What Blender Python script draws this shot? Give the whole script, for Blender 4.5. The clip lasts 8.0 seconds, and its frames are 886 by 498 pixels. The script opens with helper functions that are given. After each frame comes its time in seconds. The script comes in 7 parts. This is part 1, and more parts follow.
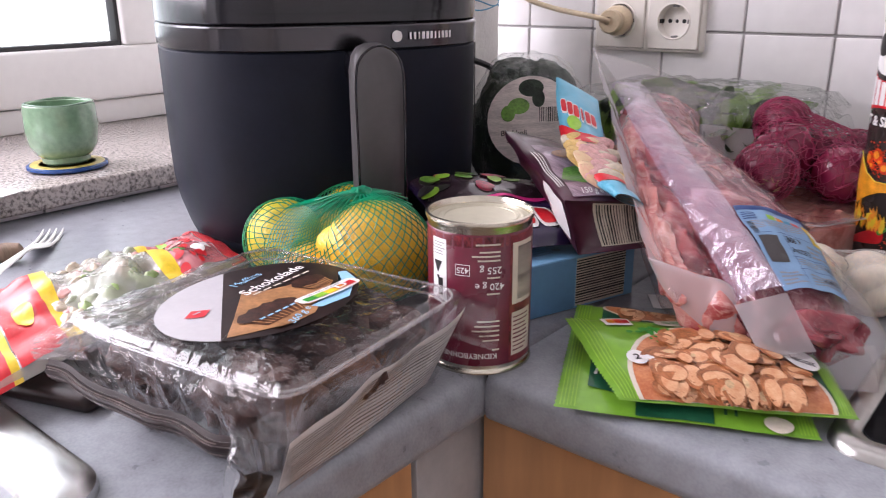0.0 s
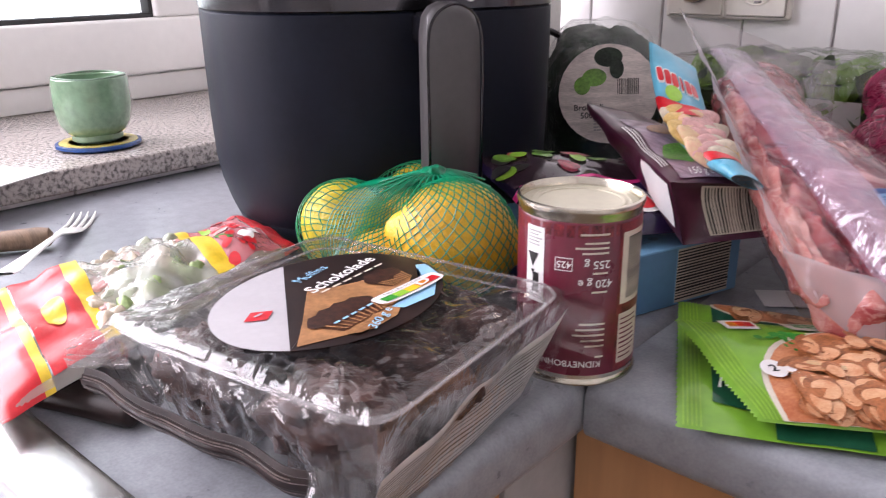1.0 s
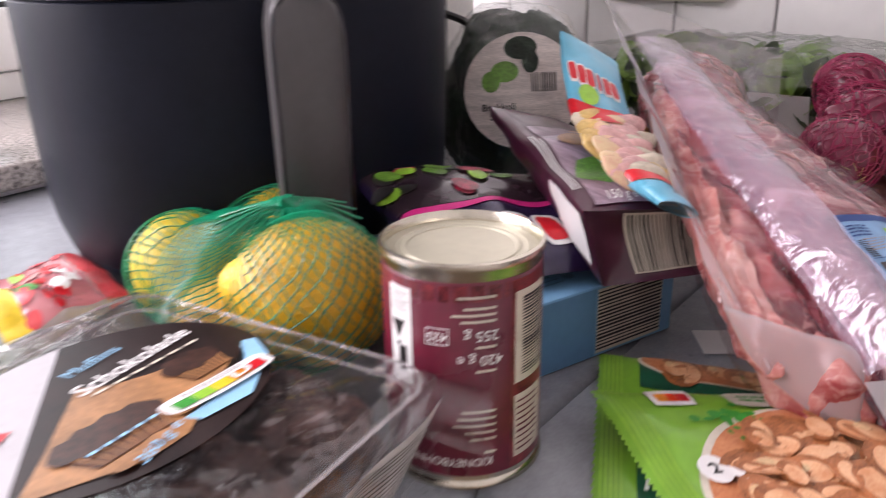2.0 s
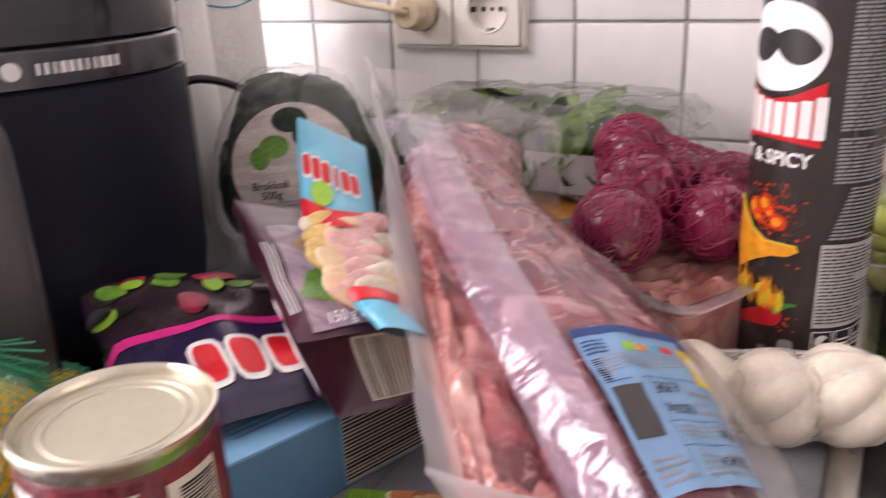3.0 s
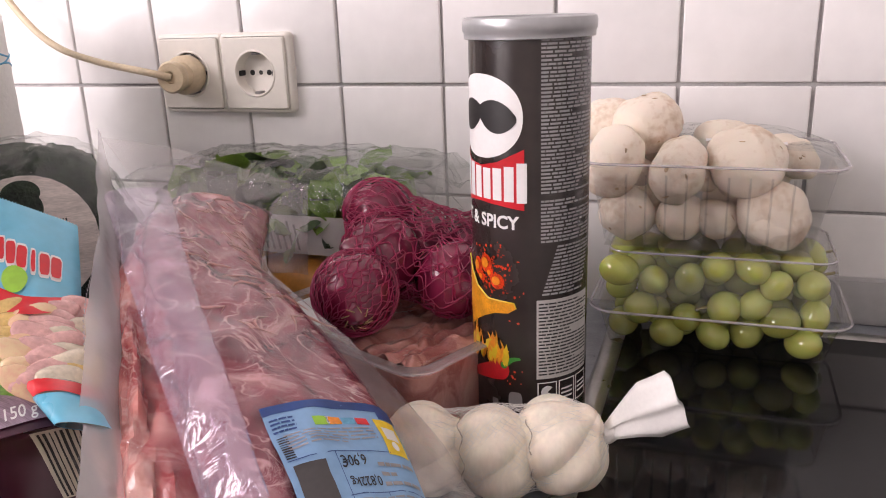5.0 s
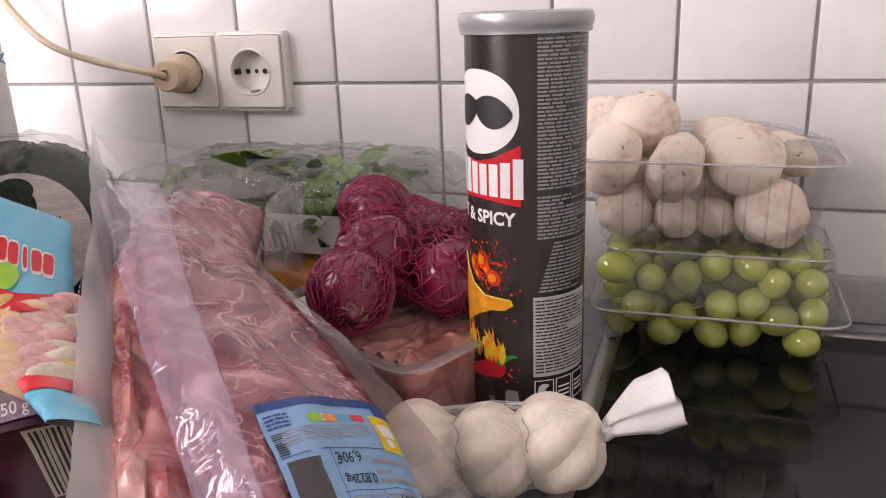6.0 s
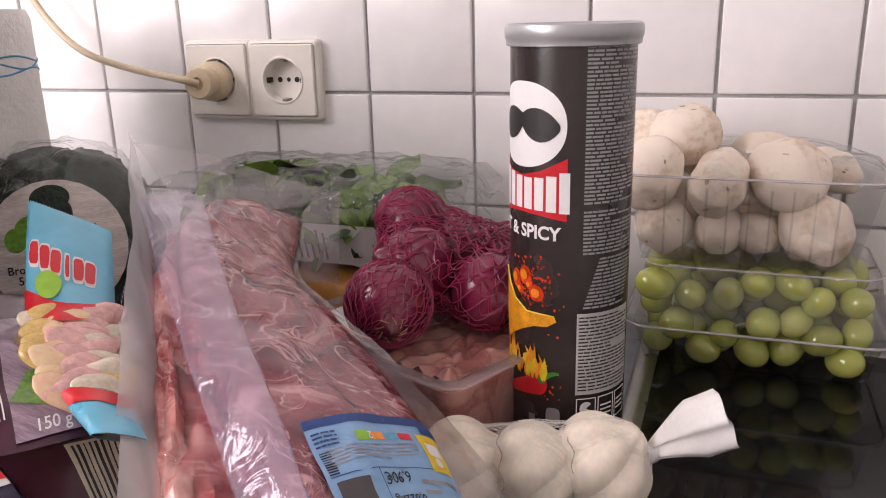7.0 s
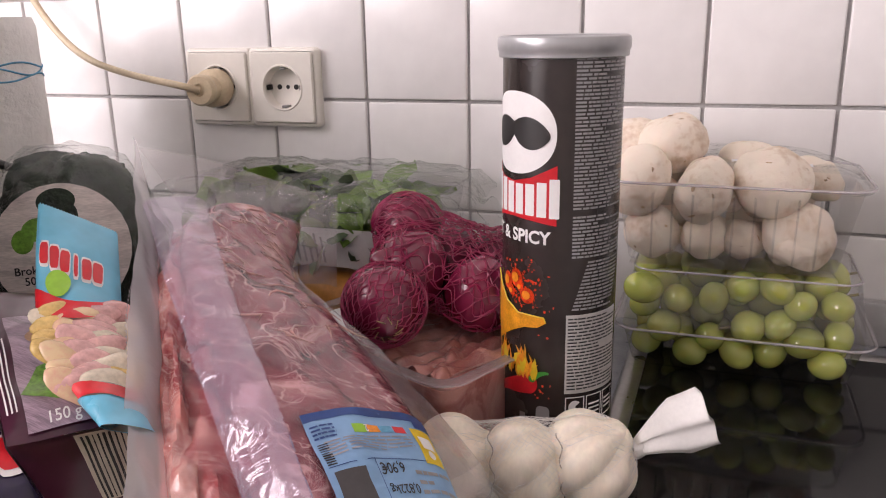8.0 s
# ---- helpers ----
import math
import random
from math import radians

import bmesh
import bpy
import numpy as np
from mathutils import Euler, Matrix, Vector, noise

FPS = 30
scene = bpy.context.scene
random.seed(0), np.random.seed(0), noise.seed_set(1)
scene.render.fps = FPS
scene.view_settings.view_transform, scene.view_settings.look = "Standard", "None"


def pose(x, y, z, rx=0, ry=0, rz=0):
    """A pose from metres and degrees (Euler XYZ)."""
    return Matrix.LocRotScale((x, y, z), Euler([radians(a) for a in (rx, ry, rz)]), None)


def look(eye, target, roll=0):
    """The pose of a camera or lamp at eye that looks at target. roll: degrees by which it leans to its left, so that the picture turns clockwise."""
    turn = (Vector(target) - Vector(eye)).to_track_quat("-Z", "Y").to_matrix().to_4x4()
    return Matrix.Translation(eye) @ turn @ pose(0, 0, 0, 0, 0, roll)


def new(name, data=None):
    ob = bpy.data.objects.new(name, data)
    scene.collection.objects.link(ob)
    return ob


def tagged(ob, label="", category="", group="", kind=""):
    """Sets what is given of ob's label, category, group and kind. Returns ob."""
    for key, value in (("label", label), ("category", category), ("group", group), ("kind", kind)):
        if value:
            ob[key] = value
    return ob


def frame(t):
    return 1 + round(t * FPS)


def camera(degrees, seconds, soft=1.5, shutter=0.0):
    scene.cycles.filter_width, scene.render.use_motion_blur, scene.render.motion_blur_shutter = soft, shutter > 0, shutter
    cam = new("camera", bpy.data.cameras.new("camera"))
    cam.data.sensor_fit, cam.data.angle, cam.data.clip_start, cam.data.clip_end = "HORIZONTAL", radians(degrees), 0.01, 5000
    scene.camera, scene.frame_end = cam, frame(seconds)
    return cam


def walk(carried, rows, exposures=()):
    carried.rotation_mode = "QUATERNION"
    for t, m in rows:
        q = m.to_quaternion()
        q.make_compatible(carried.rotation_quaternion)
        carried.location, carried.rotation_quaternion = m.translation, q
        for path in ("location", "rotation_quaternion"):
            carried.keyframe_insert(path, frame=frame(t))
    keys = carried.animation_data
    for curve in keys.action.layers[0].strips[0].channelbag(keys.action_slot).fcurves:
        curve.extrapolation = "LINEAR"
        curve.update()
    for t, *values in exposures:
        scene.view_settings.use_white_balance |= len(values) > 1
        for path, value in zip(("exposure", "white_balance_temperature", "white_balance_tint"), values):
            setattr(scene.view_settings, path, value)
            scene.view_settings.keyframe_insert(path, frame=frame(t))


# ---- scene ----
cam = camera(58.3, 8.0, 1.0, 0.5)
METRES, EYE, TILT, LEAN, TURN = 0.50, 1.16, 0.0, 0.0, 35.6
PATH = [
    (0, (0.101, 0.081, 1.156), (-1.121, 1.534, 0.527), -0.4),
    (0.5, (0.06, 0.108, 1.148), (-1.177, 1.54, 0.502), -0.3),
    (1, (0.02, 0.111, 1.136), (-1.235, 1.516, 0.465), -0.7),
    (1.2, (0.008, 0.118, 1.129), (-1.243, 1.53, 0.462), -0.4),
    (2.3, (-0.024, 0.282, 1.13), (-1.131, 1.784, 0.409), -1.9),
    (2.5, (-0.014, 0.304, 1.138), (-1.09, 1.829, 0.42), -2.3),
    (3, (0.017, 0.345, 1.161), (-0.934, 1.964, 0.473), -2.6),
    (3.5, (0.047, 0.358, 1.172), (-0.786, 2.055, 0.519), -2.5),
    (4, (0.072, 0.365, 1.173), (-0.652, 2.123, 0.553), -2.2),
    (4.5, (0.087, 0.376, 1.173), (-0.565, 2.168, 0.572), -2.0),
    (6, (0.087, 0.382, 1.167), (-0.545, 2.186, 0.581), -2.1),
    (6.5, (0.08, 0.384, 1.169), (-0.57, 2.184, 0.591), -2.0),
    (7, (0.067, 0.384, 1.168), (-0.595, 2.185, 0.604), -1.5),
    (7.5, (0.068, 0.381, 1.167), (-0.594, 2.183, 0.607), -1.3),
    (8, (0.074, 0.368, 1.171), (-0.58, 2.177, 0.622), -1.1),
]
walk(cam, [(t, look(eye, target, roll)) for t, eye, target, roll in PATH], [(0.0, -0.02, 6000, 10), (1.2, -0.02, 6050, 10), (2.5, 0.14, 6350, 10), (3.0, 0.24, 6500, 10), (4.0, 0.13, 6500, 10), (4.7, 0.03, 6500, 10), (6.0, -0.12, 6500, 10), (8.0, -0.15, 6500, 10)])
WATTS = 46.0

# ---- light ----
world = bpy.data.worlds.new("world")
scene.world = world
world.use_nodes = True
wn = world.node_tree
sky = wn.nodes.new("ShaderNodeTexSky")
sky.sky_type, sky.sun_disc = "NISHITA", False
sky.sun_elevation, sky.sun_rotation = radians(35), radians(200)
wn.links.new(sky.outputs[0], wn.nodes["Background"].inputs[0])
wn.nodes["Background"].inputs[1].default_value = 0.1


def area(name, m, sx, sy, watts, colour):
    d = bpy.data.lights.new(name, "AREA")
    d.shape, d.size, d.size_y, d.energy, d.color = "RECTANGLE", sx, sy, watts, colour
    ob = new(name, d)
    ob.matrix_world = m
    return ob


# overcast daylight that comes in through the window opening
area("window_daylight", look((-1.19, -0.30, 1.60), (0.6, -0.02, 1.28)), 1.54, 0.90, WATTS, (1.0, 0.870, 0.910))

# ---- tools ----


def tree(name):
    m = bpy.data.materials.new(name)
    m.use_nodes = True
    nt = m.node_tree
    return m, nt, nt.nodes["Principled BSDF"]


def mat(name, colour, rough=0.5, metal=0.0, vary=0.12, scale=40.0, bump=0.0, bscale=200.0, alt=None, edges=(0.35, 0.65),
        clear=0.0, trans=0.0, sss=0.0, piece=0.0, rvary=0.1, stretch=(1, 1, 1), spec=0.5):
    """A surface with two scales of colour variation, uneven gloss and fine relief."""
    m, nt, b = tree(name)
    N, L = nt.nodes, nt.links
    tc = N.new("ShaderNodeTexCoord")
    mp = N.new("ShaderNodeMapping")
    mp.inputs["Scale"].default_value = stretch
    L.new(tc.outputs["Object"], mp.inputs[0])
    n1 = N.new("ShaderNodeTexNoise")
    n1.inputs["Scale"].default_value, n1.inputs["Detail"].default_value = scale, 6
    L.new(mp.outputs[0], n1.inputs["Vector"])
    n2 = N.new("ShaderNodeTexNoise")
    n2.inputs["Scale"].default_value, n2.inputs["Detail"].default_value = scale * 7.3, 3
    L.new(mp.outputs[0], n2.inputs["Vector"])
    ad = N.new("ShaderNodeMath")
    ad.operation = "MULTIPLY_ADD"
    L.new(n2.outputs[0], ad.inputs[0])
    ad.inputs[1].default_value = 0.4
    mu = N.new("ShaderNodeMath")
    mu.operation = "MULTIPLY"
    mu.inputs[1].default_value = 0.6
    L.new(n1.outputs[0], mu.inputs[0])
    L.new(mu.outputs[0], ad.inputs[2])
    rp = N.new("ShaderNodeValToRGB")
    c2 = alt if alt else tuple(c * (1 - vary * 1.6) for c in colour)
    c1 = tuple(min(1, c * (1 + vary * 0.6)) for c in colour) if not alt else colour
    rp.color_ramp.elements[0].position, rp.color_ramp.elements[1].position = edges
    rp.color_ramp.elements[0].color, rp.color_ramp.elements[1].color = (*c2, 1), (*c1, 1)
    L.new(ad.outputs[0], rp.inputs[0])
    out = rp.outputs[0]
    if piece:
        oi = N.new("ShaderNodeObjectInfo")
        hs = N.new("ShaderNodeHueSaturation")
        mr = N.new("ShaderNodeMapRange")
        mr.inputs[3].default_value, mr.inputs[4].default_value = 1 - piece, 1 + piece
        L.new(oi.outputs["Random"], mr.inputs[0])
        L.new(mr.outputs[0], hs.inputs["Value"])
        L.new(out, hs.inputs["Color"])
        out = hs.outputs[0]
    L.new(out, b.inputs["Base Color"])
    rr = N.new("ShaderNodeMapRange")
    rr.inputs[3].default_value, rr.inputs[4].default_value = max(0.02, rough - rvary * rough), min(1, rough + rvary * rough)
    L.new(n1.outputs[0], rr.inputs[0])
    L.new(rr.outputs[0], b.inputs["Roughness"])
    b.inputs["Metallic"].default_value = metal
    b.inputs["Specular IOR Level"].default_value = spec
    b.inputs["Coat Weight"].default_value = clear
    b.inputs["Coat Roughness"].default_value = 0.08
    b.inputs["Transmission Weight"].default_value = trans
    if sss:
        b.inputs["Subsurface Weight"].default_value = sss
        b.inputs["Subsurface Radius"].default_value = (0.01, 0.005, 0.003)
        b.inputs["Subsurface Scale"].default_value = 0.6
    if bump:
        n3 = N.new("ShaderNodeTexNoise")
        n3.inputs["Scale"].default_value, n3.inputs["Detail"].default_value = bscale, 4
        L.new(mp.outputs[0], n3.inputs["Vector"])
        bp = N.new("ShaderNodeBump")
        bp.inputs["Strength"].default_value, bp.inputs["Distance"].default_value = bump, 0.002
        L.new(n3.outputs[0], bp.inputs["Height"])
        L.new(bp.outputs[0], b.inputs["Normal"])
    return m


def film(name, tint=(0.97, 0.97, 0.97), milk=0.05, rough=0.07, gloss=0.9, bump=0.5, bscale=60.0, body=(0.85, 0.85, 0.87)):
    """Thin clear plastic: see-through, with a share of milky scatter, and creased gloss on top."""
    m, nt, b = tree(name)
    N, L = nt.nodes, nt.links
    N.remove(b)
    tr = N.new("ShaderNodeBsdfTransparent")
    tr.inputs[0].default_value = (*tint, 1)
    df = N.new("ShaderNodeBsdfDiffuse")
    df.inputs[0].default_value = (*body, 1)
    tl = N.new("ShaderNodeBsdfTranslucent")
    tl.inputs[0].default_value = (*body, 1)
    mx0 = N.new("ShaderNodeMixShader")
    L.new(df.outputs[0], mx0.inputs[1])
    L.new(tl.outputs[0], mx0.inputs[2])
    mx0.inputs[0].default_value = 0.35
    mx1 = N.new("ShaderNodeMixShader")
    mx1.inputs[0].default_value = milk
    L.new(tr.outputs[0], mx1.inputs[1])
    L.new(mx0.outputs[0], mx1.inputs[2])
    gl = N.new("ShaderNodeBsdfGlossy")
    gl.inputs["Roughness"].default_value = rough
    tc = N.new("ShaderNodeTexCoord")
    nz = N.new("ShaderNodeTexNoise")
    nz.inputs["Scale"].default_value, nz.inputs["Detail"].default_value, nz.inputs["Distortion"].default_value = bscale, 3, 1.0
    L.new(tc.outputs["Object"], nz.inputs["Vector"])
    bp = N.new("ShaderNodeBump")
    bp.inputs["Strength"].default_value, bp.inputs["Distance"].default_value = bump, 0.004
    L.new(nz.outputs[0], bp.inputs["Height"])
    L.new(bp.outputs[0], gl.inputs["Normal"])
    fr = N.new("ShaderNodeLayerWeight")
    fr.inputs[0].default_value = 0.5
    L.new(bp.outputs[0], fr.inputs["Normal"])
    pw = N.new("ShaderNodeMath")
    pw.operation = "POWER"
    pw.inputs[1].default_value = 4.5
    L.new(fr.outputs["Facing"], pw.inputs[0])
    sc = N.new("ShaderNodeMath")
    sc.operation = "MULTIPLY_ADD"
    sc.inputs[1].default_value, sc.inputs[2].default_value = gloss * 0.85, 0.075 * gloss
    sc.use_clamp = True
    L.new(pw.outputs[0], sc.inputs[0])
    mx2 = N.new("ShaderNodeMixShader")
    L.new(sc.outputs[0], mx2.inputs[0])
    L.new(mx1.outputs[0], mx2.inputs[1])
    L.new(gl.outputs[0], mx2.inputs[2])
    L.new(mx2.outputs[0], N["Material Output"].inputs[0])
    return m


def thing(name, at, label, category, group=""):
    """An empty at the base of a thing whose parts are modelled in the room's own coordinates."""
    ob = new(name)
    ob.empty_display_size = 0.02
    ob.location = at
    return tagged(ob, label, category, group)


FINE = {"barcode", "small_print", "pinked_edge", "serrated_edge", "net", "facts_print", "banner_print", "flame_picture", "end_seal", "label_print", "film_label_bars", "torn_seal_edge", "seal_ribs", "splash_dots", "recycling_print", "band_lettering", "root", "herb_picture", "chilli_picture", "chilli_stalk", "slice_picture", "fat_vein"}


def part(name, bm, material, parent=None, label="", smooth=True, angle=40):
    """Links a bmesh, in room coordinates, as one mesh object under a thing or a part."""
    me = bpy.data.meshes.new(name)
    if isinstance(bm, tuple):
        me.from_pydata([tuple(v) for v in bm[0]], [], bm[1])
    else:
        bm.to_mesh(me)
        bm.free()
    me.materials.append(material)
    if smooth:
        me.shade_smooth()
        if angle:
            me.set_sharp_from_angle(angle=radians(angle))
    ob = new(name, me)
    if parent is not None:
        ob.parent = parent
        # a thing's empty stands at its base; its parts have the room's own origin
        ob.matrix_parent_inverse = Matrix.Translation(-parent.location) if parent.parent is None else Matrix()
    if label:
        ob["label"] = label
    if name in FINE:
        ob["kind"] = "stuff"
    return ob


def structure(name, bm, material, label="", category="", smooth=True):
    return tagged(part(name, bm, material, None, "", smooth), label, category, "", "structure")


def rbox(lo, hi, bev=0.002, seg=2, m=None):
    bm = bmesh.new()
    bmesh.ops.create_cube(bm, size=1)
    c = [(a + b) / 2 for a, b in zip(lo, hi)]
    s = [abs(b - a) for a, b in zip(lo, hi)]
    bmesh.ops.transform(bm, verts=bm.verts, matrix=Matrix.Translation(c) @ Matrix.Diagonal((*s, 1)))
    if bev:
        bmesh.ops.bevel(bm, geom=bm.edges[:], offset=min(bev, min(s) * 0.45), segments=seg, affect="EDGES", profile=0.5)
    if m is not None:
        bm.transform(m)
    return bm


def lathe(profile, m, seg=64):
    """Turns (radius, height) pairs round the z axis of m."""
    V, F = [], []
    for r, h in profile:
        for k in range(seg):
            a = 2 * math.pi * k / seg
            V.append(m @ Vector((r * math.cos(a), r * math.sin(a), h)))
    n = len(profile)
    for i in range(n - 1):
        for k in range(seg):
            k2 = (k + 1) % seg
            F.append((i * seg + k, i * seg + k2, (i + 1) * seg + k2, (i + 1) * seg + k))
    if profile[0][0] > 1e-5:
        F.append(tuple(reversed(range(seg))))
    if profile[-1][0] > 1e-5:
        F.append(tuple((n - 1) * seg + k for k in range(seg)))
    return V, F


def join(*many):
    V, F = [], []
    for v, f in many:
        o = len(V)
        V += list(v)
        F += [tuple(i + o for i in q) for q in f]
    return V, F


def tube(points, r, seg=8, closed=False):
    """A round rod along points; r is a number or one a point."""
    P = [Vector(p) for p in points]
    n = len(P)
    R = r if isinstance(r, (list, tuple)) else [r] * n
    V, F = [], []
    up = Vector((0.123, 0.31, 0.94)).normalized()
    for i, p in enumerate(P):
        t = (P[(i + 1) % n] - P[i - 1]) if closed else (P[min(i + 1, n - 1)] - P[max(i - 1, 0)])
        t.normalize()
        s = t.cross(up)
        if s.length < 1e-4:
            s = t.cross(Vector((1, 0, 0)))
        s.normalize()
        w = s.cross(t)
        up = w
        for k in range(seg):
            a = 2 * math.pi * k / seg
            V.append(p + R[i] * (math.cos(a) * s + math.sin(a) * w))
    for i in range(n if closed else n - 1):
        j = (i + 1) % n
        for k in range(seg):
            k2 = (k + 1) % seg
            F.append((i * seg + k, j * seg + k, j * seg + k2, i * seg + k2))
    if not closed:
        F.append(tuple(range(seg)))
        F.append(tuple(reversed([(n - 1) * seg + k for k in range(seg)])))
    return V, F


def smooth_path(points, n=24):
    """A Catmull-Rom curve through points."""
    P = [Vector(p) for p in points]
    P = [2 * P[0] - P[1]] + P + [2 * P[-1] - P[-2]]
    out = []
    for i in range(1, len(P) - 2):
        for k in range(n):
            t = k / n
            a, b, c, d = P[i - 1], P[i], P[i + 1], P[i + 2]
            out.append(0.5 * (2 * b + (c - a) * t + (2 * a - 5 * b + 4 * c - d) * t * t + (3 * b - a - 3 * c + d) * t ** 3))
    out.append(P[-2])
    return out


def nrm(S, u, v, e=1e-3):
    a = S(u + e, v) - S(u - e, v)
    b = S(u, v + e) - S(u, v - e)
    n = a.cross(b)
    return n.normalized() if n.length else Vector((0, 0, 1))


def sheet(S, nu=24, nv=24, u0=0, u1=1, v0=0, v1=1, off=0.0):
    V, F = [], []
    for j in range(nv + 1):
        for i in range(nu + 1):
            u, v = u0 + (u1 - u0) * i / nu, v0 + (v1 - v0) * j / nv
            p = S(u, v)
            V.append(p + off * nrm(S, u, v) if off else p)
    for j in range(nv):
        for i in range(nu):
            a = j * (nu + 1) + i
            F.append((a, a + 1, a + nu + 2, a + nu + 1))
    return V, F


def disc(S, cu, cv, ru, rv, off, rings=5, seg=28, a0=0.0, a1=360.0, power=2.0):
    """A round print on a surface; with a0, a1 a sector of one."""
    V, F = [], []
    full = abs(a1 - a0) >= 359.9
    cols = seg if full else seg + 1
    for j in range(rings + 1):
        for k in range(cols):
            a = radians(a0 + (a1 - a0) * k / seg)
            c, s = math.cos(a), math.sin(a)
            q = (abs(c) ** power + abs(s) ** power) ** (-1 / power) * j / rings
            u, v = cu + ru * q * c, cv + rv * q * s
            V.append(S(u, v) + off * nrm(S, u, v))
    for j in range(rings):
        for k in range(seg):
            k2 = (k + 1) % cols
            F.append((j * cols + k, (j + 1) * cols + k, (j + 1) * cols + k2, j * cols + k2))
    return V, F


def poly(S, pts, off, n=5):
    """A print with a straight-sided outline, given round its middle, as a fan of small faces."""
    cu, cv = sum(p[0] for p in pts) / len(pts), sum(p[1] for p in pts) / len(pts)
    ring = []
    for i, p in enumerate(pts):
        q = pts[(i + 1) % len(pts)]
        for k in range(4):
            ring.append((p[0] + (q[0] - p[0]) * k / 4, p[1] + (q[1] - p[1]) * k / 4))
    V, F = [], []
    m = len(ring)
    for j in range(n + 1):
        for x, y in ring:
            u, v = cu + (x - cu) * j / n, cv + (y - cv) * j / n
            V.append(S(u, v) + off * nrm(S, u, v))
    for j in range(n):
        for k in range(m):
            k2 = (k + 1) % m
            F.append((j * m + k, (j + 1) * m + k, (j + 1) * m + k2, j * m + k2))
    return V, F


def bars(S, u0, u1, v0, v1, off, n, fill=0.55, along="v", jitter=0.0, seed=1, seg=6, ragged=0.0):
    """n printed bars side by side; along says in which direction they run."""
    rnd = random.Random(seed)
    out = []
    for i in range(n):
        w = fill * (1 + jitter * rnd.uniform(-0.9, 0.7)) / n
        c = (i + 0.5) / n
        cut = rnd.uniform(0, ragged)
        if along == "v":
            out.append(sheet(S, 1, seg, u0 + (u1 - u0) * (c - w / 2), u0 + (u1 - u0) * (c + w / 2), v0, v1 - (v1 - v0) * cut, off))
        else:
            out.append(sheet(S, seg, 1, u0, u1 - (u1 - u0) * cut, v0 + (v1 - v0) * (c - w / 2), v0 + (v1 - v0) * (c + w / 2), off))
    return join(*out)


def text_rows(S, u0, u1, v0, v1, off, rows, seed=1, fill=0.45, words=7):
    """Rows of short bars with gaps, for print too small to read."""
    rnd = random.Random(seed)
    out = []
    for i in range(rows):
        a, b = v0 + (v1 - v0) * (i + 0.5 - fill / 2) / rows, v0 + (v1 - v0) * (i + 0.5 + fill / 2) / rows
        x, end = 0.0, 1.0 if rnd.random() < 0.85 else rnd.uniform(0.4, 0.9)
        while x < end:
            w = min(end - x, rnd.uniform(0.4, 1.5) / words)
            out.append(sheet(S, 3, 1, u0 + (u1 - u0) * x, u0 + (u1 - u0) * (x + w * 0.86), a, b, off))
            x += w
    return join(*out)


def lettering(S, text, u, v, du, dv, off, bold=0.0):
    """Words laid on a surface: du is the step in (u, v) for one letter height to the right, dv for one letter height up."""
    cu = bpy.data.curves.new("words", "FONT")
    cu.body, cu.size, cu.align_x, cu.align_y, cu.resolution_u, cu.offset = text, 1.0, "CENTER", "CENTER", 3, bold
    ob = bpy.data.objects.new("words", cu)
    scene.collection.objects.link(ob)
    dg = bpy.context.evaluated_depsgraph_get()
    me = bpy.data.meshes.new_from_object(ob.evaluated_get(dg))
    V = []
    for p in me.vertices:
        a, b = u + du[0] * p.co.x + dv[0] * p.co.y, v + du[1] * p.co.x + dv[1] * p.co.y
        V.append(S(a, b) + off * nrm(S, a, b))
    F = [tuple(f.vertices) for f in me.polygons]
    bpy.data.objects.remove(ob)
    bpy.data.curves.remove(cu)
    bpy.data.meshes.remove(me)
    return V, F


def ball(c, r, m=None, nu=32, nv=20, wob=0.0, seed=0.0, f=None):
    """A rounded body: r may be three radii; wob makes it uneven; f(direction) scales it."""
    r = r if isinstance(r, (tuple, list)) else (r, r, r)
    V, F = [], []
    for j in range(nv + 1):
        th = math.pi * j / nv
        for i in range(nu):
            ph = 2 * math.pi * i / nu
            d = Vector((math.sin(th) * math.cos(ph), math.sin(th) * math.sin(ph), math.cos(th)))
            k = 1 + wob * noise.noise(d * 1.7 + Vector((seed, seed * 0.7, 0)))
            if f:
                k *= f(d)
            p = Vector((d.x * r[0] * k, d.y * r[1] * k, d.z * r[2] * k))
            V.append(Vector(c) + (m @ p if m is not None else p))
    for j in range(nv):
        for i in range(nu):
            i2 = (i + 1) % nu
            F.append((j * nu + i, (j + 1) * nu + i, (j + 1) * nu + i2, j * nu + i2))
    return V, F


def hull_radius(spheres, centre, grow=0.0, samples=420):
    """The distance from centre to the stretched skin round some balls, by direction."""
    g = np.arange(samples) + 0.5
    ph = np.arccos(1 - 2 * g / samples)
    th = math.pi * (1 + 5 ** 0.5) * g
    N = np.stack([np.cos(th) * np.sin(ph), np.sin(th) * np.sin(ph), np.cos(ph)], 1)
    C = np.array([list(s[0]) for s in spheres]) - np.array(list(centre))
    R = np.array([s[1] for s in spheres])
    h = (N @ C.T + R).max(1)

    def radius(d):
        q = N @ np.array(list(d))
        ok = q > 0.08
        hull = float((h[ok] / q[ok]).min())
        # the skin sinks in between the balls
        best = 0.0
        dd = np.array(list(d))
        for c, r in zip(C, R):
            b = float(c @ dd)
            disc_ = b * b - float(c @ c) + r * r
            if disc_ > 0:
                best = max(best, b + disc_ ** 0.5)
        return (0.45 * hull + 0.55 * max(best, 0.75 * hull)) + grow
    return radius


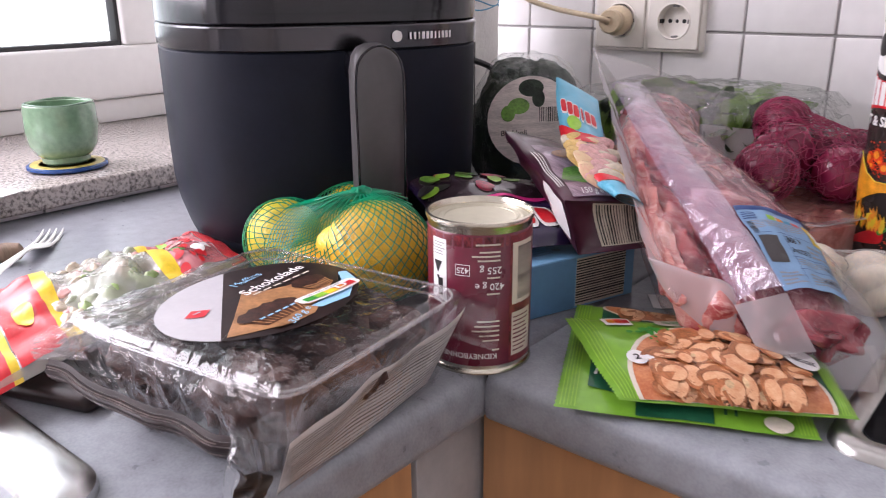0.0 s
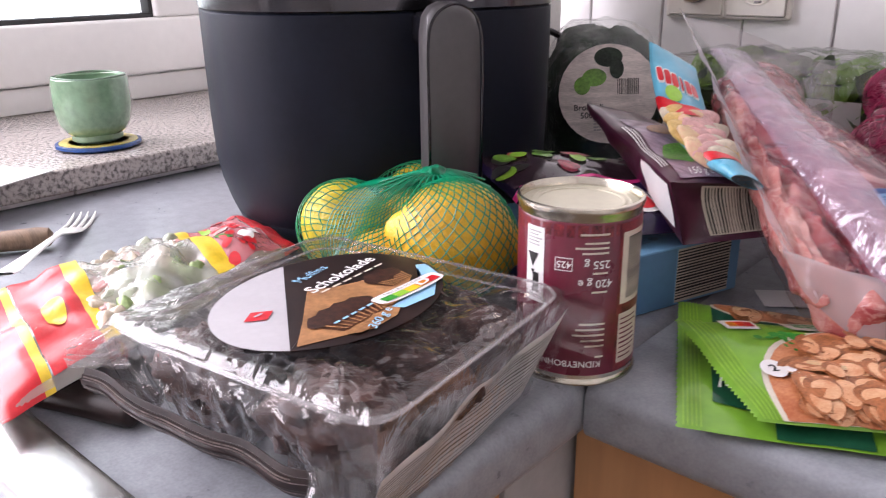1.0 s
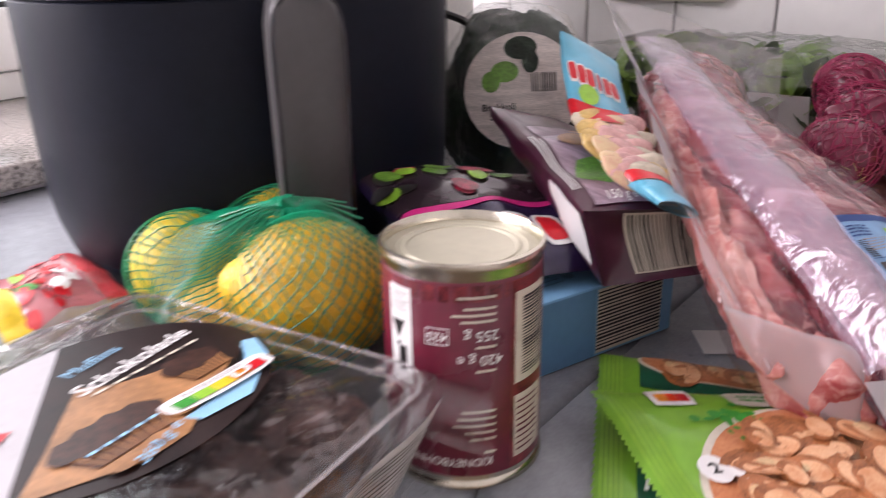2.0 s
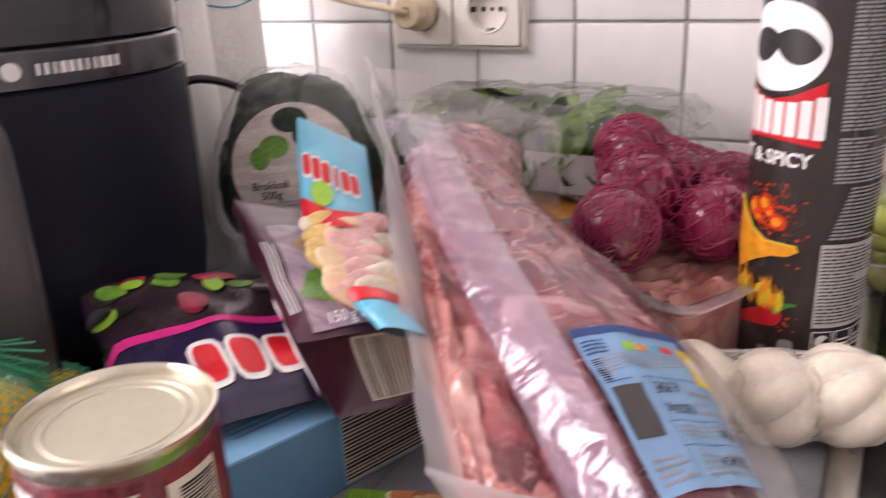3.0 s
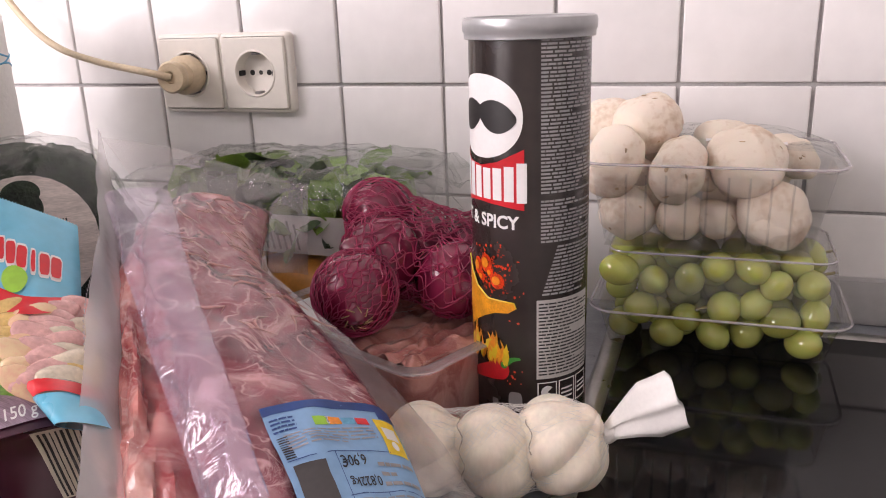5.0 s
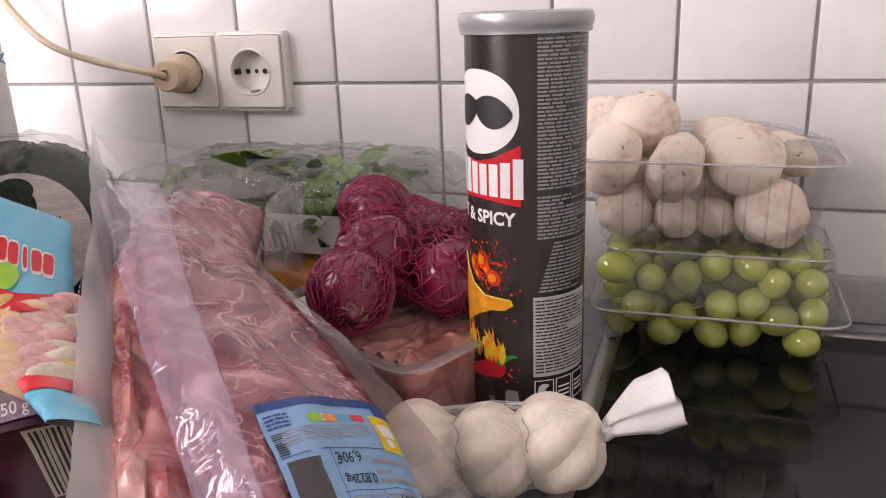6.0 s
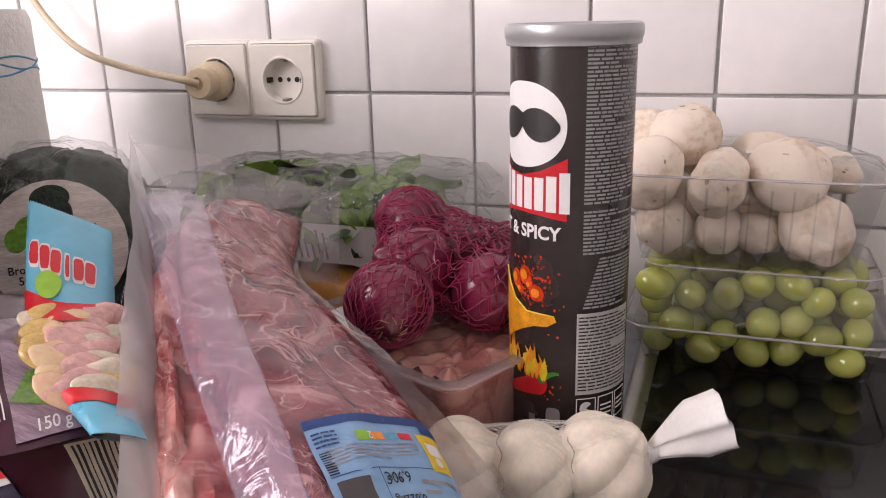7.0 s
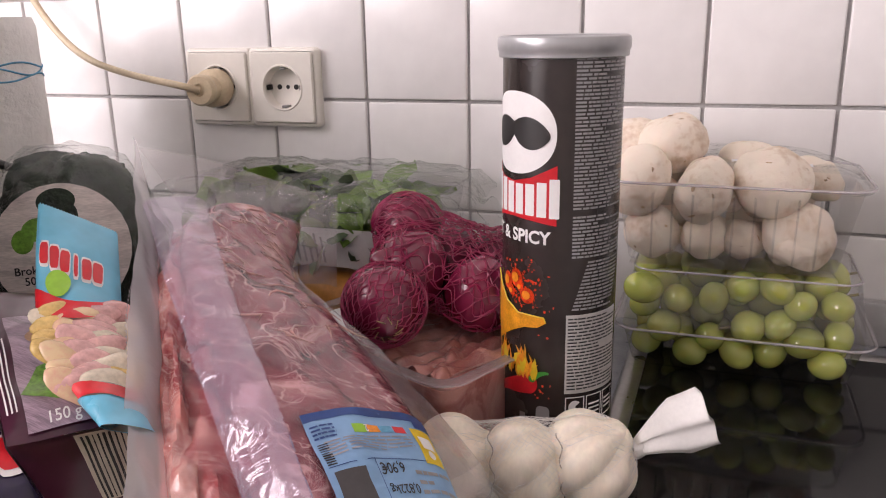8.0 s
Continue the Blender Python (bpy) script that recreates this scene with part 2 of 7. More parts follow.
def net(spheres, centre, grow, n, turns, thick, floor_z, axis=(0, 0, 1), steps=70, wave=0.05, seed=3):
    """A knotted mesh bag: two families of strands that wind round the skin of some balls in opposite ways."""
    rad = hull_radius(spheres, centre, grow)
    q = Vector((0, 0, 1)).rotation_difference(Vector(axis)).to_matrix()
    out = []
    for fam in (-1, 1):
        for k in range(n):
            pts = []
            for i in range(steps + 1):
                th = 0.12 + (math.pi - 0.24) * i / steps
                ph = 2 * math.pi * (k / n + fam * turns * i / steps) + wave * noise.noise(Vector((k * 3.1, i * 0.21, fam * 5.0 + seed)))
                d = q @ Vector((math.sin(th) * math.cos(ph), math.sin(th) * math.sin(ph), math.cos(th)))
                p = Vector(centre) + d * (rad(d) + 0.0006 * fam)
                p.z = max(p.z, floor_z)
                pts.append(p)
            out.append(tube(pts, thick, 4))
    return join(*out)


def corner_sheet(a, b, c, d, bulge=0.0, up=None, crumple=0.0, freq=18.0, seed=0.0, power=0.55, sag=0.0):
    """A sheet between four corners (u from a to b, v from a to d), bulged to one side and crumpled."""
    a, b, c, d = Vector(a), Vector(b), Vector(c), Vector(d)
    n = up if up is not None else ((b - a).cross(d - a) + (c - d).cross(c - b)).normalized()

    def S(u, v):
        p = (a * (1 - u) + b * u) * (1 - v) + (d * (1 - u) + c * u) * v
        w = max(0.0, (1 - (2 * u - 1) ** 2)) ** power * max(0.0, (1 - (2 * v - 1) ** 2)) ** power
        k = noise.noise(p * freq + Vector((seed, seed, seed))) + 0.5 * noise.noise(p * freq * 2.3 + Vector((seed, 0, seed)))
        return p + n * (bulge * w + crumple * k * (0.35 + w)) - Vector((0, 0, sag * w))
    return S


def pillow(S, T, nu=30, nv=30):
    """A bag body of two sheets with joined edges."""
    return join(sheet(S, nu, nv), (lambda q: (q[0], [tuple(reversed(f)) for f in q[1]]))(sheet(T, nu, nv)))


def teeth(S, edge, n, size):
    """A pinked cut along an edge of a bag's sheet: edge is ((u, v), (u, v)), size the depth of the teeth."""
    (u0, v0), (u1, v1) = edge
    V, F = [], []
    cu, cv = 0.5, 0.5
    for i in range(n):
        a, b, m = i / n, (i + 1) / n, (i + 0.5) / n
        pa = S(u0 + (u1 - u0) * a, v0 + (v1 - v0) * a)
        pb = S(u0 + (u1 - u0) * b, v0 + (v1 - v0) * b)
        um, vm = u0 + (u1 - u0) * m, v0 + (v1 - v0) * m
        pm = S(um, vm)
        inner = S(um + 0.02 * (cu - um), vm + 0.02 * (cv - vm))
        o = (pm - inner).normalized() * size
        k = len(V)
        V += [pa, pb, (pa + pb) / 2 + o]
        F.append((k, k + 1, k + 2))
    return V, F



def meat_mat(name, pale, mid, deep, scale=26.0, vein=0.5, turn=49.0, stretch=(0.55, 1.3, 1.0), rough=0.24, width=0.018):
    """Raw meat: soft lobes between three tones, thin pale membranes and a wet, uneven gloss."""
    m, nt, b = tree(name)
    N, L = nt.nodes, nt.links
    tc, mp = N.new("ShaderNodeTexCoord"), N.new("ShaderNodeMapping")
    mp.inputs["Rotation"].default_value, mp.inputs["Scale"].default_value = (0, 0, radians(turn)), stretch
    L.new(tc.outputs["Object"], mp.inputs[0])

    def noisy(sc, detail, twist):
        n = N.new("ShaderNodeTexNoise")
        n.inputs["Scale"].default_value, n.inputs["Detail"].default_value, n.inputs["Distortion"].default_value = sc, detail, twist
        L.new(mp.outputs[0], n.inputs["Vector"])
        return n.outputs[0]

    def ramp(src, stops):
        r = N.new("ShaderNodeValToRGB")
        while len(r.color_ramp.elements) < len(stops):
            r.color_ramp.elements.new(0.5)
        for e, (q, c) in zip(r.color_ramp.elements, stops):
            e.position, e.color = q, (*c, 1)
        L.new(src, r.inputs[0])
        return r.outputs[0]

    def mix(fac, a, c):
        x = N.new("ShaderNodeMixRGB")
        L.new(fac, x.inputs[0])
        L.new(a, x.inputs[1])
        x.inputs[2].default_value = (*c, 1)
        return x.outputs[0]

    body = ramp(noisy(scale, 5, 0.9), ((0.38, deep), (0.48, mid), (0.56, mid), (0.69, pale)))
    k = vein
    lines = ramp(noisy(scale * 1.25, 3, 1.6), ((0.5 - width, (0, 0, 0)), (0.5, (k, k, k)), (0.5 + width, (0, 0, 0))))
    fine = ramp(noisy(scale * 3.6, 3, 1.2), ((0.485, (0, 0, 0)), (0.5, (k * 0.6,) * 3), (0.515, (0, 0, 0))))
    col = mix(fine, mix(lines, body, pale), pale)
    L.new(col, b.inputs["Base Color"])
    rr = N.new("ShaderNodeMapRange")
    rr.inputs[3].default_value, rr.inputs[4].default_value = rough * 0.7, rough * 1.5
    L.new(noisy(scale * 2, 3, 0), rr.inputs[0])
    L.new(rr.outputs[0], b.inputs["Roughness"])
    b.inputs["Subsurface Weight"].default_value, b.inputs["Subsurface Scale"].default_value = 0.12, 0.5
    b.inputs["Subsurface Radius"].default_value = (0.008, 0.003, 0.002)
    b.inputs["Coat Weight"].default_value, b.inputs["Coat Roughness"].default_value = 0.5, 0.1
    bp = N.new("ShaderNodeBump")
    bp.inputs["Strength"].default_value, bp.inputs["Distance"].default_value = 0.6, 0.003
    L.new(noisy(scale * 1.25, 4, 1.6), bp.inputs["Height"])
    L.new(bp.outputs[0], b.inputs["Normal"])
    return m

# ---- materials ----
M_TILE = mat("white_glaze", (0.80, 0.775, 0.765), 0.22, vary=0.04, scale=6, bump=0.06, bscale=12, piece=0.025, spec=0.35)
M_GROUT = mat("grey_grout", (0.47, 0.455, 0.45), 0.9, vary=0.15, scale=60, bump=0.4, bscale=400)
M_PAINT = mat("wall_paint", (0.78, 0.77, 0.75), 0.85, vary=0.04, scale=4, bump=0.12, bscale=180)
M_CEIL = mat("ceiling_paint", (0.82, 0.82, 0.80), 0.9, vary=0.03, scale=3, bump=0.1, bscale=150)
M_BERRYDARK = mat("smoky_print", (0.05, 0.03, 0.04), 0.2, vary=0.4, scale=50, clear=0.3)
M_FLOOR = mat("floor_vinyl", (0.34, 0.27, 0.20), 0.5, vary=0.25, scale=5, bump=0.1, bscale=80, stretch=(1, 8, 1))
M_COUNTER = mat("grey_laminate", (0.285, 0.298, 0.325), 0.28, vary=0.13, scale=70, bump=0.04, bscale=600, edges=(0.36, 0.62), rvary=0.06)
M_SEAM = mat("joint_dark", (0.05, 0.05, 0.05), 0.8)
M_WOOD = mat("beech_front", (0.60, 0.32, 0.145), 0.42, vary=0.16, scale=9, bump=0.08, bscale=120, stretch=(1, 1, 0.12))
M_POST = mat("grey_filler", (0.42, 0.41, 0.41), 0.35, vary=0.08, scale=15)
M_GRANITE = mat("granite", (0.56, 0.51, 0.475), 0.16, vary=0.3, scale=230, alt=(0.13, 0.115, 0.11), edges=(0.40, 0.54), bump=0.05, bscale=300)
M_PVC = mat("white_pvc", (0.80, 0.79, 0.77), 0.3, vary=0.03, scale=8)
M_GASKET = mat("window_gasket", (0.03, 0.03, 0.03), 0.6)
M_STEEL = mat("brushed_steel", (0.62, 0.61, 0.60), 0.24, 1.0, vary=0.1, scale=20, bump=0.05, bscale=300, stretch=(1, 12, 1))
M_BLACKGLASS = mat("black_glass", (0.006, 0.006, 0.007), 0.06, vary=0.3, scale=30, rvary=0.4, spec=0.3)
M_HOBFRAME = mat("hob_frame", (0.50, 0.49, 0.47), 0.28, 1.0, vary=0.1, scale=30)
M_FRYER = mat("charcoal_plastic", (0.0095, 0.0115, 0.020), 0.46, vary=0.12, scale=25, bump=0.06, bscale=900, spec=0.16)
M_FRYERGLOSS = mat("gloss_black", (0.012, 0.012, 0.016), 0.12, vary=0.1, scale=20)
M_GREYSATIN = mat("grey_satin", (0.075, 0.070, 0.072), 0.38, vary=0.08, scale=25, bump=0.05, bscale=700)
M_GREYCHROME = mat("smoked_chrome", (0.085, 0.083, 0.090), 0.16, 1.0, vary=0.05, scale=10)
M_IVORY = mat("ivory_plastic", (0.80, 0.755, 0.69), 0.32, vary=0.03, scale=20)
M_PLUG = mat("aged_plug", (0.62, 0.50, 0.34), 0.42, vary=0.1, scale=40)
M_DARK = mat("dark_hole", (0.02, 0.018, 0.016), 0.6)
M_WIRE = mat("black_cable", (0.012, 0.012, 0.012), 0.45)
M_CLAY = mat("green_glaze", (0.20, 0.32, 0.20), 0.16, vary=0.18, scale=22, clear=0.5, bump=0.12, bscale=60)
M_CLAYIN = mat("green_glaze_inside", (0.16, 0.25, 0.17), 0.25, vary=0.15, scale=25)
M_BLUE = mat("blue_glaze", (0.03, 0.08, 0.26), 0.25, vary=0.2, scale=30)
M_YELLOWGLAZE = mat("yellow_glaze", (0.55, 0.45, 0.10), 0.3, vary=0.25, scale=50)
M_FORK = mat("cutlery_steel", (0.92, 0.90, 0.88), 0.4, 0.8, vary=0.08, scale=60)
M_HANDLE = mat("worn_wood_handle", (0.25, 0.17, 0.11), 0.6, vary=0.25, scale=30, bump=0.2, bscale=200, stretch=(1, 6, 1))
M_PAPER = mat("white_paper", (0.82, 0.81, 0.80), 0.85, vary=0.03, scale=20)
M_TISSUE = mat("kitchen_paper", (0.80, 0.78, 0.75), 0.95, vary=0.04, scale=30, bump=0.7, bscale=160)
M_TISSUEBLUE = mat("blue_print_on_paper", (0.16, 0.42, 0.62), 0.9, vary=0.2, scale=60)
M_TIN = mat("tinplate", (0.66, 0.62, 0.52), 0.25, 1.0, vary=0.08, scale=40, bump=0.05, bscale=200)
M_TINLID = mat("lacquered_tin_end", (0.52, 0.49, 0.375), 0.42, 0.35, vary=0.06, scale=25, bump=0.04, bscale=200)
M_BEAN = mat("maroon_paper_label", (0.135, 0.010, 0.030), 0.28, vary=0.15, scale=30, clear=0.3)
M_BEANPHOTO = mat("kidney_bean_photo", (0.28, 0.04, 0.05), 0.3, vary=0.5, scale=110, alt=(0.05, 0.006, 0.012))
M_WHITEINK = mat("white_print", (0.78, 0.76, 0.75), 0.45, vary=0.03, scale=60)
M_DARKBAR = mat("faded_black_print", (0.06, 0.055, 0.055), 0.5, vary=0.1, scale=60)
M_CREAM = mat("cream_print", (0.66, 0.60, 0.50), 0.45, vary=0.08, scale=60)
M_GREYINK = mat("grey_print", (0.30, 0.29, 0.29), 0.45, vary=0.05, scale=60)
M_BLACKINK = mat("black_print", (0.018, 0.016, 0.016), 0.45, vary=0.05, scale=60)
M_REDINK = mat("red_print", (0.60, 0.015, 0.025), 0.3, vary=0.12, scale=40)
M_GREENINK = mat("green_print", (0.05, 0.30, 0.04), 0.35, vary=0.15, scale=40)
M_LIMEINK = mat("lime_print", (0.30, 0.55, 0.05), 0.35, vary=0.12, scale=40)
M_YELLOWINK = mat("yellow_print", (0.82, 0.58, 0.03), 0.32, vary=0.12, scale=40)
M_ORANGEINK = mat("orange_print", (0.85, 0.28, 0.02), 0.35, vary=0.2, scale=70)
M_PINKINK = mat("pink_print", (0.70, 0.03, 0.25), 0.32, vary=0.12, scale=40)
M_BLUEINK = mat("pale_blue_print", (0.30, 0.56, 0.78), 0.4, vary=0.06, scale=40)
M_DARKGREEN = mat("dark_green_print", (0.015, 0.09, 0.045), 0.3, vary=0.15, scale=40)
M_LEAFINK = mat("leaf_print", (0.16, 0.34, 0.04), 0.32, vary=0.4, scale=60)
M_CAN = mat("black_paper_tube", (0.030, 0.022, 0.020), 0.27, vary=0.15, scale=20, clear=0.25)
M_SILVERLID = mat("silver_plastic_lid", (0.40, 0.40, 0.405), 0.3, 0.35, vary=0.06, scale=30)
M_LEMON = mat("lemon_peel", (0.84, 0.47, 0.016), 0.36, vary=0.14, scale=30, bump=0.6, bscale=420, sss=0.12)
M_LEMONGREEN = mat("greenish_lemon_peel", (0.72, 0.56, 0.03), 0.36, vary=0.16, scale=30, bump=0.6, bscale=420, sss=0.12)
M_GREENNET = mat("green_plastic_net", (0.006, 0.245, 0.115), 0.3, vary=0.25, scale=60)
M_REDNET = mat("crimson_plastic_net", (0.34, 0.018, 0.085), 0.32, vary=0.2, scale=60)
M_GATHER = mat("drawn_in_net", (0.50, 0.43, 0.35), 0.6, vary=0.5, scale=300)
M_WHITENET = mat("white_plastic_net", (0.74, 0.72, 0.69), 0.4, vary=0.06, scale=60)
M_BLUEBOX = mat("blue_carton", (0.20, 0.42, 0.66), 0.42, vary=0.05, scale=20)
# darkened carton blue: painted shade on its side face, and the print on top
M_BLUESHADEPRINT = mat("blue_carton_shade_and_print", (0.13, 0.28, 0.47), 0.42, vary=0.06, scale=20)
M_ONION = mat("red_onion_skin", (0.235, 0.014, 0.058), 0.26, scale=11, alt=(0.085, 0.006, 0.024), edges=(0.36, 0.62), clear=0.45, stretch=(1, 1, 0.3), bump=0.2, bscale=90)
M_STRAW = mat("dry_onion_root", (0.45, 0.30, 0.15), 0.9, vary=0.3, scale=120)
M_GARLIC = mat("garlic_skin", (0.88, 0.79, 0.66), 0.42, vary=0.11, scale=40, bump=0.25, bscale=120, sss=0.2, stretch=(1, 1, 0.4))
M_GRAPE = mat("green_grape", (0.50, 0.535, 0.125), 0.14, vary=0.22, scale=70, sss=0.35, trans=0.15, clear=0.5, piece=0.25)
M_STEM = mat("grape_stem", (0.26, 0.22, 0.07), 0.7, vary=0.3, scale=90)
M_MUSH = mat("mushroom_skin", (0.80, 0.70, 0.59), 0.6, scale=24, alt=(0.56, 0.40, 0.27), edges=(0.32, 0.50), bump=0.5, bscale=130, sss=0.15, piece=0.08)
M_MUSHBROWN = mat("brown_mushroom_bruise", (0.52, 0.37, 0.23), 0.75, vary=0.4, scale=90)
M_BROC = mat("dark_broccoli", (0.030, 0.050, 0.028), 0.7, vary=0.6, scale=90, alt=(0.004, 0.009, 0.006), bump=1.0, bscale=260)
M_SALAD = mat("salad_leaf", (0.20, 0.34, 0.05), 0.38, vary=0.4, scale=45, bump=0.3, bscale=150, piece=0.3)
M_SALADDARK = mat("dark_salad_leaf", (0.055, 0.10, 0.03), 0.4, vary=0.4, scale=45, bump=0.3, bscale=150, piece=0.3)
M_SQUASH = mat("orange_squash_peel", (0.62, 0.27, 0.055), 0.36, vary=0.2, scale=25, bump=0.1, bscale=80)
M_BLACKTRAY = mat("black_plastic_tray", (0.015, 0.015, 0.015), 0.3, vary=0.1, scale=30)
M_MEAT = meat_mat("raw_pork_belly", (0.58, 0.27, 0.25), (0.30, 0.050, 0.058), (0.12, 0.010, 0.017), 26, 0.5, 49, (0.5, 1.2, 1.0), 0.2, 0.022)
M_FAT = meat_mat("pale_pork_fat", (0.70, 0.45, 0.40), (0.50, 0.19, 0.17), (0.28, 0.045, 0.05), 28, 0.4, 49, (0.6, 1.2, 1.0), 0.22, 0.04)
M_PORK = meat_mat("raw_pork_cut", (0.62, 0.37, 0.36), (0.225, 0.057, 0.072), (0.085, 0.010, 0.020), 22, 0.78, 49, (0.8, 1.1, 1.0), 0.18, 0.018)
M_LEAN = meat_mat("dark_lean_pork", (0.42, 0.11, 0.12), (0.24, 0.028, 0.045), (0.10, 0.008, 0.016), 34, 0.4)
M_NAVYINK = mat("navy_print", (0.02, 0.06, 0.22), 0.4)
M_VEIN = mat("pork_fat_vein", (0.56, 0.31, 0.27), 0.28, vary=0.25, scale=60, clear=0.5)
M_HAM = meat_mat("cooked_ham", (0.76, 0.46, 0.40), (0.66, 0.335, 0.29), (0.46, 0.17, 0.15), 30, 0.35, 66, (0.6, 1.4, 1.0), 0.3)
M_CAKE = mat("chocolate_cake", (0.10, 0.043, 0.033), 0.55, vary=0.6, scale=60, alt=(0.020, 0.009, 0.007), bump=0.25, bscale=45)
M_CUPPAPER = mat("brown_baking_paper", (0.05, 0.022, 0.014), 0.6, vary=0.2, scale=60)
M_BROWNFOIL = mat("brown_printed_film", (0.022, 0.011, 0.010), 0.4, vary=0.3, scale=60, spec=0.35)
M_PURPLE = mat("plum_printed_film", (0.060, 0.012, 0.030), 0.3, vary=0.15, scale=25, clear=0.2)
M_PLANK = mat("lilac_plank_print", (0.36, 0.25, 0.32), 0.3, vary=0.35, scale=30, stretch=(1, 9, 1), clear=0.2)
M_NAVY = mat("navy_printed_film", (0.020, 0.012, 0.050), 0.22, vary=0.15, scale=25, clear=0.3)
M_RASP = mat("raspberry_print", (0.42, 0.015, 0.06), 0.3, vary=0.5, scale=150)
M_CYANBAG = mat("sky_blue_printed_film", (0.14, 0.45, 0.62), 0.28, vary=0.10, scale=18, clear=0.3, bump=0.2, bscale=50)
M_GUMMY = mat("gummy_sweets", (0.86, 0.52, 0.36), 0.2, vary=0.3, scale=55, alt=(0.88, 0.66, 0.40), edges=(0.42, 0.58), trans=0.2)
M_GUMMYPINK = mat("pink_gummy", (0.86, 0.50, 0.47), 0.2, vary=0.2, scale=55, trans=0.2)
M_GUMMYGREEN = mat("green_gummy", (0.42, 0.55, 0.24), 0.2, vary=0.25, scale=55, trans=0.2)
M_GUMMYYELLOW = mat("yellow_gummy", (0.86, 0.60, 0.22), 0.2, vary=0.2, scale=55, trans=0.2)
M_GUMMYPALE = mat("pale_green_gummy", (0.70, 0.76, 0.60), 0.25, vary=0.2, scale=55, trans=0.2)
M_GUMMYWHITE = mat("white_gummy", (0.85, 0.74, 0.58), 0.25, vary=0.2, scale=55, trans=0.2)
M_SOUPGREEN = mat("green_sachet_print", (0.20, 0.42, 0.035), 0.3, vary=0.12, scale=20, clear=0.2, bump=0.15, bscale=60)
M_MUSHPRINT = mat("pale_slice_print", (0.74, 0.50, 0.27), 0.32, vary=0.3, scale=80)
M_COCOA = mat("cocoa_photo_print", (0.16, 0.060, 0.028), 0.35, vary=0.5, scale=70, alt=(0.035, 0.012, 0.008))
M_TAN = mat("tan_photo_print", (0.42, 0.21, 0.09), 0.35, vary=0.3, scale=40)
F_CLEAR = film("clear_film", milk=0.012, gloss=1.25, bump=0.6, bscale=45, rough=0.05)
F_TRAY = film("clear_rigid_tray", milk=0.010, gloss=0.8, bump=0.2, bscale=40, rough=0.05)
F_MILKY = film("milky_vacuum_film", tint=(0.96, 0.93, 0.94), milk=0.42, gloss=1.0, bump=0.35, bscale=30, rough=0.16, body=(0.80, 0.76, 0.78))
F_MEAT = film("vacuum_film", tint=(0.98, 0.95, 0.96), milk=0.004, gloss=0.5, bump=0.9, bscale=32, rough=0.05)
F_MARGIN = film("sealed_film", tint=(0.97, 0.95, 0.95), milk=0.24, gloss=1.0, bump=0.5, bscale=34, rough=0.12, body=(0.78, 0.74, 0.75))
F_STRIP = film("lilac_seal_strip", tint=(0.92, 0.84, 0.93), milk=0.27, gloss=1.25, bump=0.9, bscale=48, rough=0.10, body=(0.78, 0.67, 0.84))
F_PINKPRINT = film("pink_tinted_film", tint=(1.0, 0.55, 0.58), milk=0.55, gloss=1.1, bump=0.9, bscale=45, rough=0.08, body=(0.86, 0.30, 0.33))
# clear bag film; its milk and pale body stand in for glare over the gums
F_SWEETS = film("bag_film_with_glare", milk=0.34, gloss=1.3, bump=1.0, bscale=45, rough=0.07, body=(0.9, 0.88, 0.8))
M_LABELBLUE = mat("price_label_blue", (0.215, 0.375, 0.585), 0.4, vary=0.06, scale=40)
F_WRAP = film("cling_wrap", tint=(0.95, 0.96, 0.95), milk=0.015, gloss=0.85, bump=1.2, bscale=48, rough=0.08)
F_GLASS = film("window_glass", milk=0.0, gloss=0.8, bump=0.0, rough=0.02)
M_SKY = bpy.data.materials.new("bright_overcast_sky")
M_SKY.use_nodes = True
_b = M_SKY.node_tree.nodes["Principled BSDF"]
_b.inputs["Base Color"].default_value = (0.9, 0.9, 0.9, 1)
_b.inputs["Emission Color"].default_value, _b.inputs["Emission Strength"].default_value = (1, 0.99, 0.97, 1), 2.2

# ---- the room ----
CT = 0.900          # worktop height
WX, WY = -0.86, 1.086   # window wall and tiled wall
CX, CY = -0.198, 0.480  # inner corner of the worktops
SILL = 0.935
FX = -1.23          # inner face of the window
structure("floor", rbox((-1.4, -2.0, -0.1), (1.8, 1.3, 0.0), 0), M_FLOOR, "brown vinyl kitchen floor", "floor")
structure("ceiling", rbox((-1.4, -2.0, 2.5), (1.8, 1.3, 2.6), 0), M_CEIL, "white painted ceiling", "ceiling")
structure("wall_north", rbox((WX - 0.4, WY + 0.004, 0), (1.6, WY + 0.14, 2.5), 0), M_GROUT, "white square wall tiles with grey joints", "tiled wall")
structure("wall_east", rbox((1.5, -1.8, 0), (1.6, WY + 0.004, 2.5), 0), M_PAINT, "white painted wall", "wall")
structure("wall_south", rbox((-1.35, -1.9, 0), (1.6, -1.8, 2.5), 0), M_PAINT, "white painted wall", "wall")
WY0, WY1, WZ1 = -1.15, 0.93, 2.20
wbm = rbox((FX - 0.12, -1.8, 0), (WX, WY + 0.004, SILL - 0.028), 0)
for lo, hi in (((FX - 0.12, -1.8, SILL - 0.028), (WX, WY0, 2.5)), ((FX - 0.12, WY1, SILL - 0.028), (WX, WY + 0.004, 2.5)), ((FX - 0.12, WY0, WZ1), (WX, WY1, 2.5))):
    tmp = rbox(lo, hi, 0)
    me_ = bpy.data.meshes.new("tmp")
    tmp.to_mesh(me_)
    wbm.from_mesh(me_)
structure("wall_west", wbm, M_PAINT, "white painted wall with a deep window niche", "wall")
